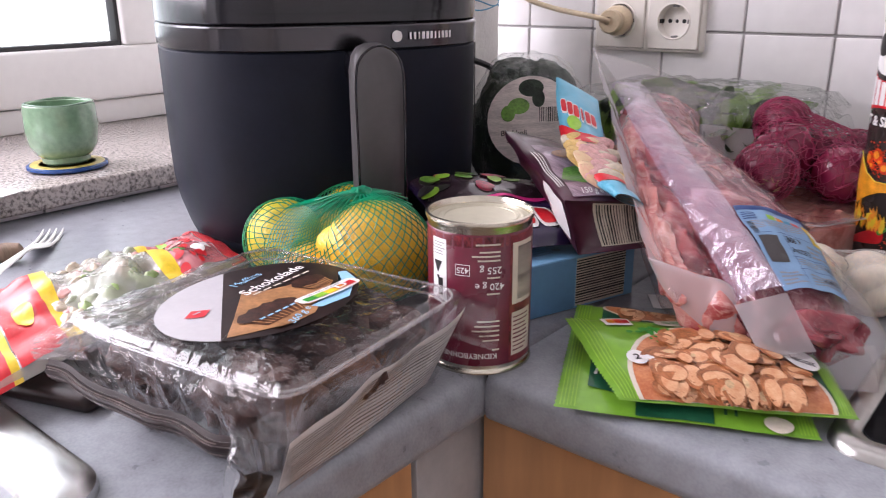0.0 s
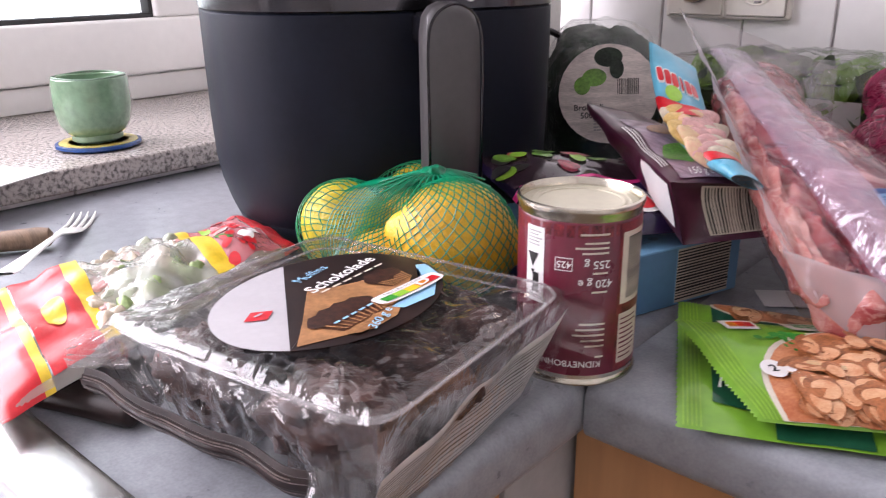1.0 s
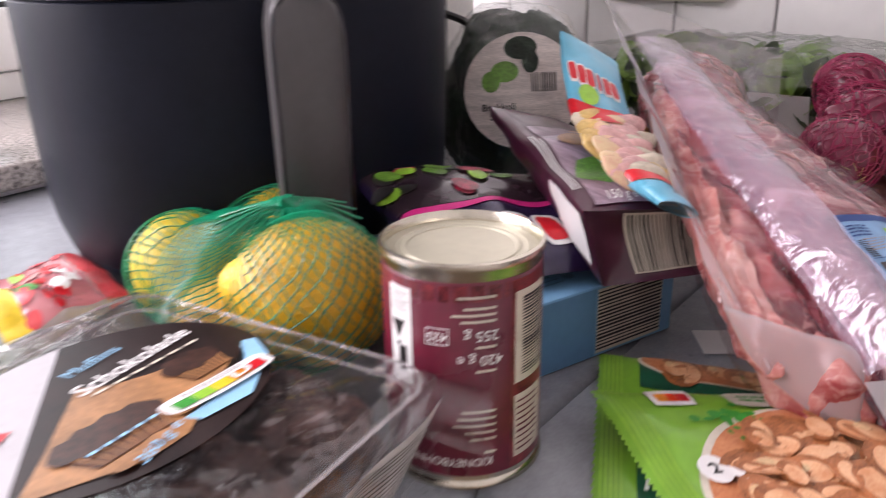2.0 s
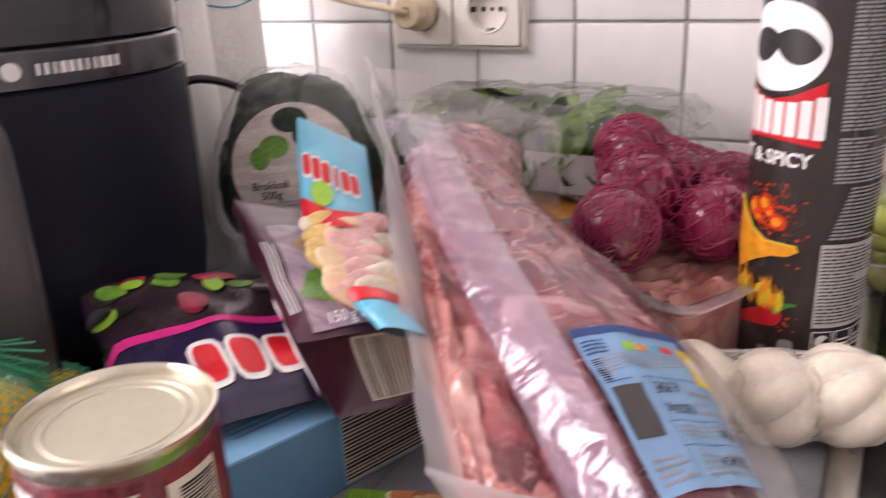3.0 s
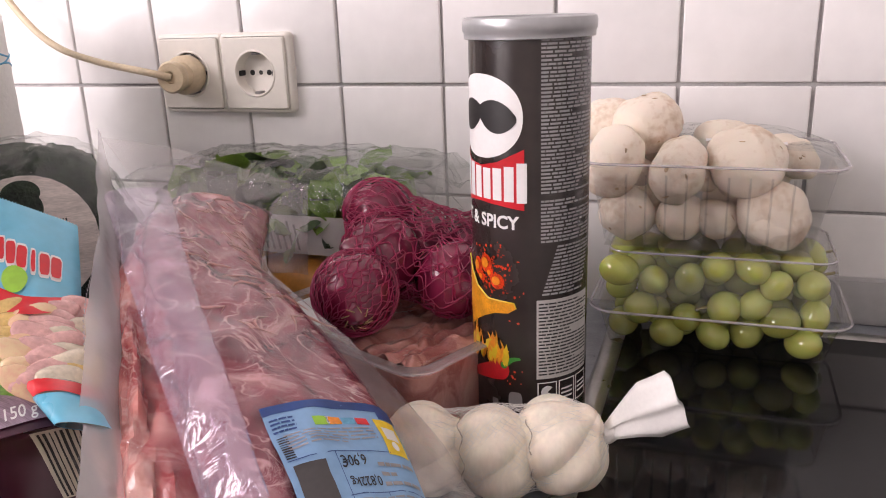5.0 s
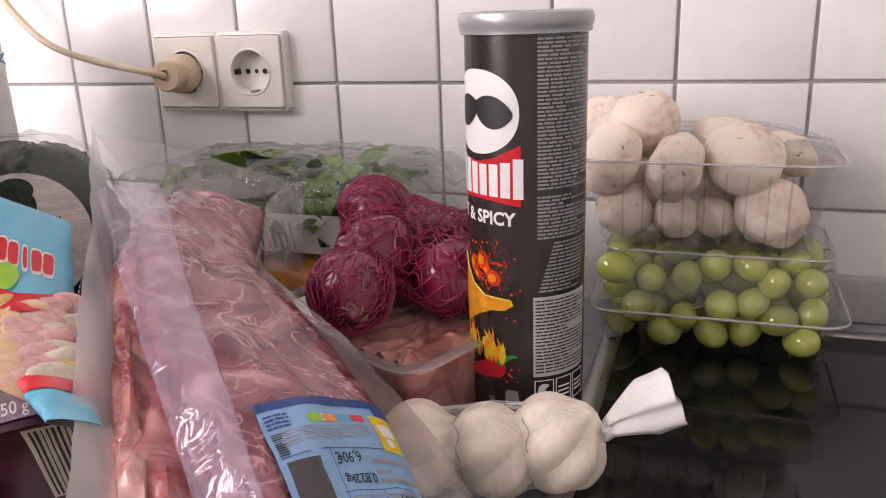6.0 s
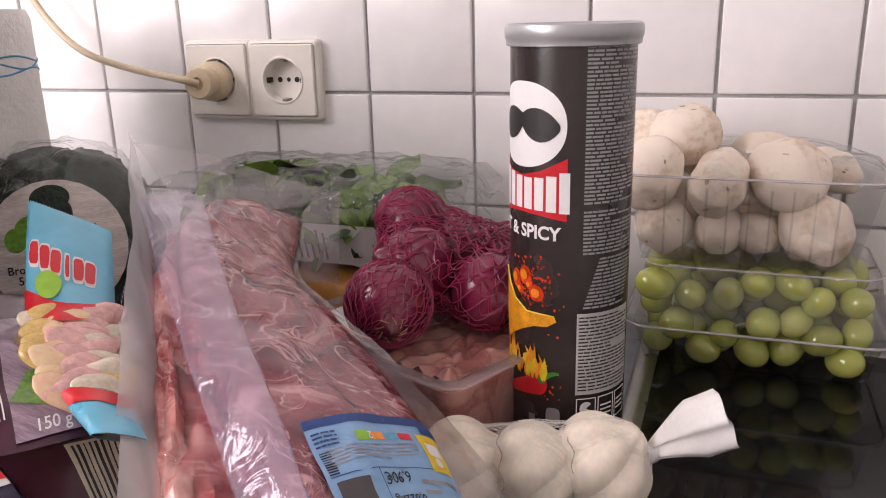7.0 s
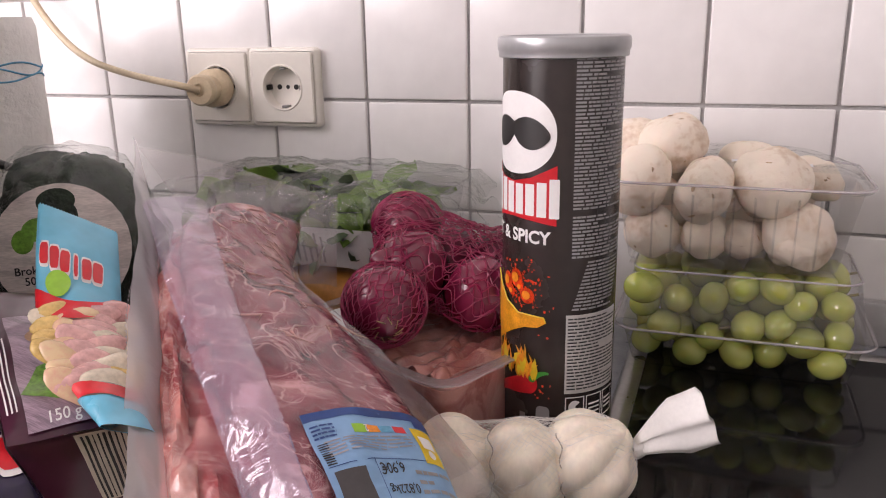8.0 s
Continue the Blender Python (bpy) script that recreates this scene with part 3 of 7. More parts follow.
structure("window_sill", rbox((FX - 0.02, WY0, SILL - 0.027), (WX + 0.022, WY1, SILL), 0.004, 3), M_GRANITE, "polished speckled granite window sill", "window sill")
for k in range(9):
    y1 = 0.93 - k * 0.152
    structure("wall_trim", rbox((WX, y1 - 0.149, CT + 0.001), (WX + 0.008, y1, SILL - 0.028), 0.0012), M_TILE, "narrow white tile strip under the sill", "tile strip")

win = tagged(new("window_1"), "white plastic window with a closed sash", "window", "", "structure")
win.location = (FX, 0.15, SILL)
ZF, ZS = SILL + 0.038, SILL + 0.128
part("window_frame", rbox((FX - 0.06, WY0, SILL), (FX, WY1, ZF), 0.003), M_PVC, win)
part("window_frame", rbox((FX - 0.06, WY1 - 0.035, ZF), (FX, WY1, WZ1), 0.003), M_PVC, win)
part("window_frame", rbox((FX - 0.06, WY0, ZF), (FX, WY0 + 0.035, WZ1), 0.003), M_PVC, win)
part("window_frame", rbox((FX - 0.06, WY0 + 0.035, WZ1 - 0.04), (FX, WY1 - 0.035, WZ1), 0.003), M_PVC, win)
part("sash", rbox((FX - 0.045, WY0 + 0.036, ZF + 0.003), (FX + 0.014, WY1 - 0.036, ZS), 0.006, 3), M_PVC, win)
part("sash", rbox((FX - 0.045, WY1 - 0.125, ZS), (FX + 0.014, WY1 - 0.036, WZ1 - 0.045), 0.006, 3), M_PVC, win)
part("sash", rbox((FX - 0.045, WY0 + 0.036, ZS), (FX + 0.014, WY0 + 0.125, WZ1 - 0.045), 0.006, 3), M_PVC, win)
part("gasket", rbox((FX - 0.02, WY0 + 0.125, ZS), (FX + 0.004, WY1 - 0.125, ZS + 0.007), 0.001), M_GASKET, win)
part("gasket", rbox((FX - 0.02, WY1 - 0.132, ZS + 0.007), (FX + 0.004, WY1 - 0.125, WZ1 - 0.05), 0.001), M_GASKET, win)
pane = part("pane", rbox((FX - 0.022, WY0 + 0.12, ZS + 0.002), (FX - 0.018, WY1 - 0.12, WZ1 - 0.05), 0), F_GLASS, win)
pane.visible_shadow = False
structure("backdrop", rbox((-6.05, -9, -3), (-6.0, 9, 9), 0), M_SKY, "bright overcast sky outside", "sky")

# worktops, one butted against the other
def worktop(name, lo, hi, front, label):
    bm = rbox(lo, hi, 0)
    ed = [e for e in bm.edges if all(abs(v.co[front[0]] - front[1]) < 1e-5 for v in e.verts) and abs(e.verts[0].co.z - e.verts[1].co.z) < 1e-5]
    bmesh.ops.bevel(bm, geom=ed, offset=0.011, segments=5, affect="EDGES", profile=0.5)
    return structure(name, bm, M_COUNTER, label, "worktop")


worktop("worktop_west", (WX, -1.75, CT - 0.04), (CX, WY, CT), (0, CX), "grey mottled laminate worktop with a rounded front edge")
worktop("worktop_north", (CX + 0.0012, CY, CT - 0.04), (1.5, WY, CT), (1, CY), "grey mottled laminate worktop with a rounded front edge")
structure("trim", rbox((CX + 0.0001, CY + 0.003, CT - 0.03), (CX + 0.0011, WY, CT - 0.0012), 0), M_SEAM, "dark joint between the worktops", "joint")
structure("trim", rbox((0.05, WY - 0.012, CT + 0.0005), (1.5, WY, CT + 0.040), 0.003), M_POST, "grey plastic upstand along the tiled wall", "upstand")


def cabinet(at, lo, hi, n, axis, face, label):
    c = thing("base_cabinet", at, label, "cabinet", "base cabinets")
    part("body", rbox(lo, hi, 0.001), M_WOOD, c)
    a0, a1 = lo[axis], hi[axis]
    for i in range(n):
        b0, b1 = a0 + (a1 - a0) * i / n + 0.002, a0 + (a1 - a0) * (i + 1) / n - 0.002
        l, h = list(lo), list(hi)
        l[axis], h[axis] = b0, b1
        l[2], h[2] = lo[2] + 0.01, hi[2] - 0.004
        k = 1 - axis
        l[k], h[k] = (face, face + 0.018) if axis == 1 else (face - 0.018, face)
        part("door", rbox(l, h, 0.0025), M_WOOD, c)
    return c


cabinet((-0.55, -0.6, 0.0), (WX + 0.01, -1.70, 0.0), (CX - 0.040, 0.43, CT - 0.0405), 3, 1, CX - 0.0395, "beech-coloured kitchen base cabinet under the grey worktop")
cabinet((1.1, 0.8, 0.0), (CX - 0.0190, CY + 0.040, 0.0), (1.45, WY - 0.01, CT - 0.0405), 3, 0, CY + 0.0395, "beech-coloured kitchen base cabinet under the grey worktop")
corner_post = rbox((CX - 0.075, CY - 0.048, 0.0), (CX - 0.0215, CY + 0.09, CT - 0.0405), 0.002)
structure("trim", corner_post, M_POST, "grey corner filler post between the cabinets", "filler post")
structure("trim", rbox((CX - 0.0213, CY + 0.045, 0.0), (CX - 0.0192, CY + 0.07, CT - 0.0405), 0.0005), M_WOOD, "beech-coloured filler panel between the cabinets", "filler panel")

# ---- hob ----
hob = thing("hob", (0.30, 0.79, CT), "black glass ceramic hob with a steel rim, let into the worktop", "hob")


def round_rect(x0, x1, y0, y1, r, n=8):
    out = []
    for cx, cy, a in ((x1 - r, y1 - r, 0), (x0 + r, y1 - r, 90), (x0 + r, y0 + r, 180), (x1 - r, y0 + r, 270)):
        for k in range(n + 1):
            t = radians(a + 90 * k / n)
            out.append((cx + r * math.cos(t), cy + r * math.sin(t)))
    return out


def loops(rings, cap=True):
    """Skins a stack of outlines (lists of points with equal counts)."""
    V, F = [], []
    n = len(rings[0])
    for r in rings:
        V += [Vector(p) for p in r]
    for j in range(len(rings) - 1):
        for k in range(n):
            k2 = (k + 1) % n
            F.append((j * n + k, j * n + k2, (j + 1) * n + k2, (j + 1) * n + k))
    if cap:
        F.append(tuple((len(rings) - 1) * n + k for k in range(n)))
    return V, F


def ring_at(x0, x1, y0, y1, r, z, ins=0.0, m=None, n=8):
    pts = [Vector((x, y, z)) for x, y in round_rect(x0 + ins, x1 - ins, y0 + ins, y1 - ins, max(0.001, r - ins * 0.6), n)]
    return [m @ p for p in pts] if m is not None else pts


HX0, HX1, HY0, HY1 = 0.008, 0.588, 0.528, 1.045
part("rim", loops([ring_at(HX0, HX1, HY0, HY1, 0.022, CT + z, i) for i, z in ((0, 0.0), (0.001, 0.004), (0.004, 0.0066), (0.015, 0.0066), (0.018, 0.0045))], False), M_HOBFRAME, hob, "brushed steel rim")
part("glass_plate", loops([ring_at(HX0, HX1, HY0, HY1, 0.022, CT + z, i) for i, z in ((0.0172, 0.001), (0.0172, 0.0056), (0.0176, 0.006))]), M_BLACKGLASS, hob, "glossy black glass")
for cx, cy, r in ((0.43, 0.67, 0.075), (0.43, 0.90, 0.09)):
    ringp = [(cx + r * math.cos(a * math.pi / 32), cy + r * math.sin(a * math.pi / 32), CT + 0.0062) for a in range(64)]
    part("cooking_zone", tube(ringp, 0.0004, 4, True), M_GREYINK, hob)

# ---- sink ----
sink = thing("sink", (-0.5, 0.0, CT), "stainless steel sink with a rounded rim, let into the worktop", "sink")
SX0, SX1, SY0, SY1 = -0.74, -0.262, -0.55, 0.246
part("rim", loops([ring_at(SX0, SX1, SY0, SY1, 0.03, CT + z, i) for i, z in ((0, 0.0005), (0.001, 0.006), (0.006, 0.009), (0.03, 0.0085), (0.036, 0.004), (0.042, -0.02), (0.055, -0.03))], False), M_STEEL, sink)
part("drainer", loops([ring_at(SX0, SX1, SY0, SY1, 0.03, CT + z, i) for i, z in ((0.0545, -0.0302), (0.062, -0.033))]), M_STEEL, sink)

# ---- air fryer ----
FC = Vector((-0.529, 0.633, CT))
fry = thing("air_fryer", FC, "charcoal air fryer with a grey handle, standing on the worktop", "air fryer")
FACE = radians(-27)   # the side with the handle


def fry_ring(z, r, power=2.6, flat=0.0):
    out = []
    for k in range(72):
        a = 2 * math.pi * k / 72
        c, s = math.cos(a), math.sin(a)
        q = r * (abs(c) ** power + abs(s) ** power) ** (-1 / power) * 0.97
        v = Vector((q * c, q * s, 0))
        v.rotate(Euler((0, 0, FACE)))
        out.append(FC + v + Vector((0, 0, z)))
    return out


part("base", loops([fry_ring(z, r) for z, r in ((0.0, 0.121), (0.003, 0.126), (0.012, 0.1325), (0.024, 0.1390), (0.031, 0.1420), (0.034, 0.1415))]), M_FRYER, fry)
part("basket_front", loops([fry_ring(z, r) for z, r in ((0.034, 0.1425), (0.036, 0.1440), (0.055, 0.1498), (0.075, 0.1530), (0.11, 0.1545), (0.203, 0.1555), (0.2045, 0.154))]), M_FRYER, fry)
part("chrome_band", loops([fry_ring(z, r) for z, r in ((0.205, 0.1552), (0.206, 0.1562), (0.224, 0.1568), (0.226, 0.155))]), M_GREYCHROME, fry, "smoked chrome band")
part("upper_body", loops([fry_ring(z, r) for z, r in ((0.2262, 0.154), (0.228, 0.156), (0.30, 0.156), (0.335, 0.150), (0.352, 0.135), (0.358, 0.11))]), M_FRYERGLOSS, fry, "glossy black upper housing")


def fry_side(u, v):
    """The curved side: u in degrees from the handle, v in metres above the foot."""
    a = radians(u)
    c, s = math.cos(a), math.sin(a)
    r = 0.1565 * (abs(c) ** 2.6 + abs(s) ** 2.6) ** (-1 / 2.6) * 0.97
    w = Vector((r * c, r * s, 0))
    w.rotate(Euler((0, 0, FACE)))
    return FC + w + Vector((0, 0, v))


part("display", sheet(fry_side, 24, 6, -36, 36, 0.236, 0.318, 0.0012), M_FRYERGLOSS, fry, "glossy black control panel")
part("band_lettering", bars(fry_side, 16, 33, 0.2125, 0.2185, 0.0016, 11, 0.6, "v", 0.5, 4, 1), M_WHITEINK, fry)
part("badge", disc(fry_side, 12, 0.2155, 1.8, 0.0048, 0.0016), M_WHITEINK, fry)
# handle: an upright bar that stands off the basket
hd = Vector((math.cos(FACE), math.sin(FACE), 0))
hs = Vector((-hd.y, hd.x, 0))


def bar_ring(t, w, d, out):
    p = FC + hd * out + Vector((0, 0, t))
    r = []
    for k in range(20):
        a = 2 * math.pi * k / 20
        c, s = math.cos(a), math.sin(a)
        q = (abs(c) ** 5 + abs(s) ** 5) ** -0.2
        r.append(p + hs * (w * q * c) + hd * (d * q * s))
    return r


handle = part("handle", loops([bar_ring(z, w, d, o) for z, w, d, o in ((0.060, 0.012, 0.004, 0.184), (0.063, 0.0175, 0.008, 0.185), (0.070, 0.0205, 0.0105, 0.186), (0.12, 0.021, 0.0115, 0.188), (0.17, 0.021, 0.012, 0.188),
                                                     (0.192, 0.0205, 0.012, 0.187), (0.203, 0.018, 0.011, 0.185), (0.2095, 0.013, 0.009, 0.183), (0.2125, 0.006, 0.005, 0.181))]), M_GREYSATIN, fry, "dark grey satin handle")
part("handle_edge", tube(smooth_path([FC + hd * 0.1995 + hs * (sx * 0.0203) + Vector((0, 0, z)) for sx, z in ((-1, 0.068), (-1, 0.13), (-1, 0.185), (-0.72, 0.204), (0, 0.2115), (0.72, 0.204), (1, 0.185), (1, 0.13), (1, 0.068))], 8), 0.0009, 6), M_GREYCHROME, handle)
part("handle_bracket", rbox((-0.020, -0.015, -0.012), (0.034, 0.015, 0.012), 0.005, 3, Matrix.Translation(FC + hd * 0.152 + Vector((0, 0, 0.193))) @ Matrix.Rotation(FACE, 4, "Z")), M_FRYERGLOSS, handle)
part("panel_seam", tube([fry_side(62, z) + Vector((0, 0, 0)) for z in (0.09, 0.12, 0.16, 0.203)], 0.0006, 4), M_SEAM, fry)
tagged(part("power_cable", tube(smooth_path([(-0.52, 0.79, 1.06), (-0.49, 0.825, 1.075), (-0.455, 0.86, 1.05), (-0.45, 0.885, 0.985), (-0.46, 0.90, 0.915), (-0.50, 0.96, 0.906), (-0.60, 1.03, 0.906)], 12), 0.0035, 8), M_WIRE), "black power cable behind the air fryer", "cable")

# ---- cup, coaster, paper, cutlery ----
CUP = Vector((-0.925, 0.545, SILL))
co = thing("coaster", CUP, "blue and yellow glazed coaster on the granite sill", "coaster")
part("plate", lathe(((0.0, 0.0005), (0.046, 0.0005), (0.0495, 0.003), (0.049, 0.006), (0.046, 0.0068), (0.0, 0.0066)), Matrix.Translation(CUP), 48), M_BLUE, co)
part("pattern", lathe(((0.034, 0.0069), (0.0345, 0.0074), (0.0445, 0.0074), (0.045, 0.0069)), Matrix.Translation(CUP), 48), M_YELLOWGLAZE, co, "yellow painted ring")
cup = thing("cup", CUP + Vector((0, 0, 0.0076)), "green glazed handmade ceramic cup on a blue coaster", "cup")
cm = Matrix.Translation(CUP + Vector((0, 0, 0.0078)))
cv_, cf_ = lathe(((0.0, 0.0), (0.026, 0.0), (0.029, 0.003), (0.029, 0.009), (0.036, 0.014), (0.0415, 0.025), (0.0435, 0.045), (0.0432, 0.066), (0.0425, 0.0745), (0.0405, 0.0765), (0.0385, 0.0745), (0.039, 0.06), (0.037, 0.03), (0.028, 0.016), (0.0, 0.013)), cm, 56)
cv_ = [p + Vector((0.0012, 0.0008, 0)) * noise.noise(p * 40) + Vector((0, 0, 0.0012 * noise.noise(p * 30))) for p in cv_]
part("body", (cv_, cf_), M_CLAY, cup)
part("glaze_rim", tube([cm @ Vector((0.0405 * math.cos(a), 0.0405 * math.sin(a), 0.0765)) + Vector((0, 0, 0.0008 * math.sin(3 * a))) for a in np.linspace(0, 2 * math.pi, 40, endpoint=False)], 0.0012, 6, True), M_CLAYIN, cup, "worn paler rim")

tagged(part("paper", rbox((-0.09, -0.055, 0.0), (0.09, 0.055, 0.0012), 0, 1, Matrix.Translation((-0.90, 0.365, SILL + 0.0005)) @ Matrix.Rotation(radians(22), 4, "Z")), M_PAPER), "white sheet of paper on the granite sill", "paper")

fork = thing("fork", (-0.70, 0.395, CT), "steel fork leaning on a wooden knife handle", "fork")
fm = look((-0.6768, 0.3773, CT + 0.011), (-0.769, 0.4475, CT + 0.003))


def fork_pt(x, y, z):
    """x across, y along towards the tines, z up from the fork's line."""
    return fm @ Vector((x, z, -y))


part("neck", loops([[fork_pt(w * math.cos(a) , y, 0.0012 * math.sin(a) + h) for a in np.linspace(0, 2 * math.pi, 12, endpoint=False)] for y, w, h in ((-0.13, 0.007, 0.010), (-0.12, 0.0085, 0.009), (-0.05, 0.005, 0.006), (0.0, 0.0035, 0.004), (0.02, 0.004, 0.002), (0.034, 0.010, -0.001), (0.048, 0.0122, -0.003), (0.066, 0.0125, -0.004), (0.067, 0.011, -0.004))]), M_FORK, fork)
for k in range(4):
    x = (k - 1.5) * 0.0068
    part("tine", loops([[fork_pt(x + w * math.cos(a), y, 0.001 * math.sin(a) + h) for a in np.linspace(0, 2 * math.pi, 8, endpoint=False)] for y, w, h in ((0.064, 0.0021, -0.004), (0.085, 0.002, -0.0045), (0.105, 0.0016, -0.002), (0.116, 0.0006, 0.001))]), M_FORK, fork)
knife = thing("knife", (-0.722, 0.333, CT), "kitchen knife with a worn brown wooden handle on the worktop", "knife")
km = look((-0.722, 0.333, CT + 0.011), (-0.694, 0.383, CT + 0.011))
kpt = lambda w, h, y: [km @ Vector((w * math.cos(a), h * math.sin(a), -y)) for a in np.linspace(0, 2 * math.pi, 16, endpoint=False)]
part("handle", loops([kpt(w, h, y) for w, h, y in ((0.006, 0.006, -0.062), (0.012, 0.009, -0.058), (0.0125, 0.0095, -0.02), (0.0115, 0.009, 0.02), (0.0125, 0.0095, 0.045), (0.010, 0.008, 0.055), (0.004, 0.004, 0.058))]), M_HANDLE, knife)
part("blade", rbox((-0.011, -0.0006, 0.056), (0.010, 0.0006, 0.17), 0.0004, 1, km), M_FORK, knife)

# ---- kitchen rolls ----
def kitchen_roll(at, r, h, blue, label):
    t = thing("kitchen_roll", at, label, "kitchen roll", "kitchen rolls")
    m = Matrix.Translation(at)
    V, F = lathe([(0.02, 0.001)] + [(r - (0.003 if k in (0, 30) else 0), 0.001 + (h - 0.001) * k / 30) for k in range(31)] + [(0.021, h), (0.02, h - 0.03)], m, 72)
    V = [p + Vector((p.x - at[0], p.y - at[1], 0)).normalized() * 0.0007 * noise.noise(Vector((p.x * 190, p.y * 190, p.z * 190))) for p in V]
    part("paper", (V, F), M_TISSUE, t)
    for q, (dz, amp) in enumerate(((0.0, 0.003), (0.006, -0.004), (0.011, 0.003))):
        part("printed_wave", tube([m @ Vector(((r + 0.0002) * math.cos(a), (r + 0.0002) * math.sin(a), blue + dz + amp * math.sin(4 * a + q))) for a in np.linspace(0, 2 * math.pi, 80, endpoint=False)], 0.0009, 5, True), M_TISSUEBLUE, t)
    return t


kitchen_roll((-0.591, 0.944, CT), 0.050, 0.283, 0.229, "white kitchen paper roll with a blue printed wave, standing upright")
kitchen_roll((-0.558, 0.839, CT), 0.050, 0.283, 0.240, "white kitchen paper roll with a blue wave behind the air fryer")

# ---- sockets ----
sock = thing("power_socket", (-0.386, WY, 1.07), "ivory double wall socket with one plug in it", "wall socket")
def square(cx, zc, h, y, r=0.004, n=6):
    return [Vector((x, y, z)) for x, z in round_rect(cx - h, cx + h, zc - h, zc + h, r, n)]


def circle(cx, zc, r, y, n=28):
    return [Vector((cx + r * math.cos(math.pi / 4 * 0 + 2 * math.pi * (k - 3) / n + math.pi / 4), y, zc + r * math.sin(2 * math.pi * (k - 3) / n + math.pi / 4))) for k in range(n)]


ZS_ = 1.111
for cx in (-0.4235, -0.3485):
    part("surround", loops([square(cx, ZS_, h, WY - d, r) for h, d, r in ((0.0390, 0.0, 0.005), (0.0390, 0.006, 0.005), (0.0375, 0.0095, 0.004), (0.0353, 0.0098, 0.003), (0.0350, 0.006, 0.003))], False), M_IVORY, sock, "", True, 60)
    part("cover", loops([square(cx, ZS_, h, WY - d, r) for h, d, r in ((0.0346, 0.006, 0.003), (0.0346, 0.0115, 0.003), (0.0335, 0.0128, 0.003))] + [circle(cx, ZS_, r, WY - d) for r, d in ((0.0232, 0.0128), (0.0222, 0.0138), (0.0212, 0.0136), (0.0205, 0.011))], False), M_IVORY, sock)
    well = part("well", loops([circle(cx, ZS_, r, WY - d) for r, d in ((0.0205, 0.0112), (0.0198, 0.001), (0.0190, 0.0006))]), M_IVORY, sock)
    for s_ in (-1, 1):
        part("contact_hole", lathe(((0.0027, 0.0), (0.0027, 0.0004), (0.0, 0.0005)), Matrix.Translation((cx + 0.0095 * s_, WY - 0.0007, ZS_)) @ Matrix.Rotation(radians(90), 4, "X"), 16), M_DARK, well)
        part("earth_spring", rbox((cx - 0.0028, WY - 0.011, ZS_ + s_ * 0.0188 - 0.0012), (cx + 0.0028, WY - 0.0012, ZS_ + s_ * 0.0188 + 0.0012), 0.0006), M_GREYINK, well)
        part("key_slot", rbox((cx + s_ * 0.0188 - 0.0014, WY - 0.009, ZS_ - 0.0025), (cx + s_ * 0.0188 + 0.0014, WY - 0.0008, ZS_ + 0.0025), 0.0004), M_DARK, well)
    part("screw", lathe(((0.0022, 0.0), (0.0018, 0.0005), (0.0, 0.0006)), Matrix.Translation((cx, WY - 0.0007, ZS_)) @ Matrix.Rotation(radians(90), 4, "X"), 14), M_DARK, well)
plug = thing("plug", (-0.4235, WY - 0.014, 1.111), "yellowed plug with a cream cable in the wall socket", "plug")
pm_ = Matrix.Translation((-0.4235, WY - 0.0142, 1.111)) @ Matrix.Rotation(radians(90), 4, "X") @ Matrix.Rotation(radians(8), 4, "Y")
part("body", lathe(((0.0, 0.0), (0.0185, 0.0), (0.0192, 0.002), (0.0192, 0.013), (0.0175, 0.016), (0.0135, 0.0175), (0.0125, 0.027), (0.0150, 0.030), (0.0155, 0.035), (0.0135, 0.038), (0.006, 0.0385), (0.0055, 0.036), (0.0, 0.036)), pm_, 40), M_PLUG, plug)
cord0 = pm_ @ Vector((0, 0, 0.036))
part("cord", tube(smooth_path([cord0, cord0 + Vector((-0.02, -0.010, 0.006)), (-0.505, 1.040, 1.126), (-0.560, 1.048, 1.140), (-0.600, 1.055, 1.163), (-0.635, 1.060, 1.200), (-0.67, 1.065, 1.26), (-0.69, 1.07, 1.40), (-0.69, 1.078, 1.65)], 14), 0.0036, 10), M_PLUG, plug, "cream cable")

# ---- crisp tube ----
KC = Vector((-0.0234, 0.8595, CT))
crisp = thing("crisp_tube", KC, "tall black paper crisp tube with a silver lid beside the hob", "crisp tube")
part("tube", lathe(((0.0, 0.004), (0.030, 0.004), (0.033, 0.0004), (0.0365, 0.0004), (0.0372, 0.002), (0.0368, 0.005), (0.0368, 0.252), (0.035, 0.254)), Matrix.Translation(KC), 80), M_CAN, crisp)
part("lid", lathe(((0.0385, 0.2500), (0.0392, 0.2505), (0.0392, 0.2535), (0.0400, 0.2545), (0.0402, 0.2590), (0.0395, 0.2615), (0.0375, 0.2625), (0.0350, 0.2622), (0.0340, 0.2605), (0.0, 0.2605)), Matrix.Translation(KC), 80), M_SILVERLID, crisp, "silver plastic lid")
part("bottom_seam", lathe(((0.0373, 0.0006), (0.0379, 0.0012), (0.0379, 0.0035), (0.0370, 0.0042)), Matrix.Translation(KC), 80), M_GREYCHROME, crisp)


def can_side(c, r):
    def S(u, v):
        """u in degrees round the tube, v in metres above its foot."""
        a = radians(u)
        return Vector((c[0] + r * math.cos(a), c[1] + r * math.sin(a), c[2] + v))
    return S


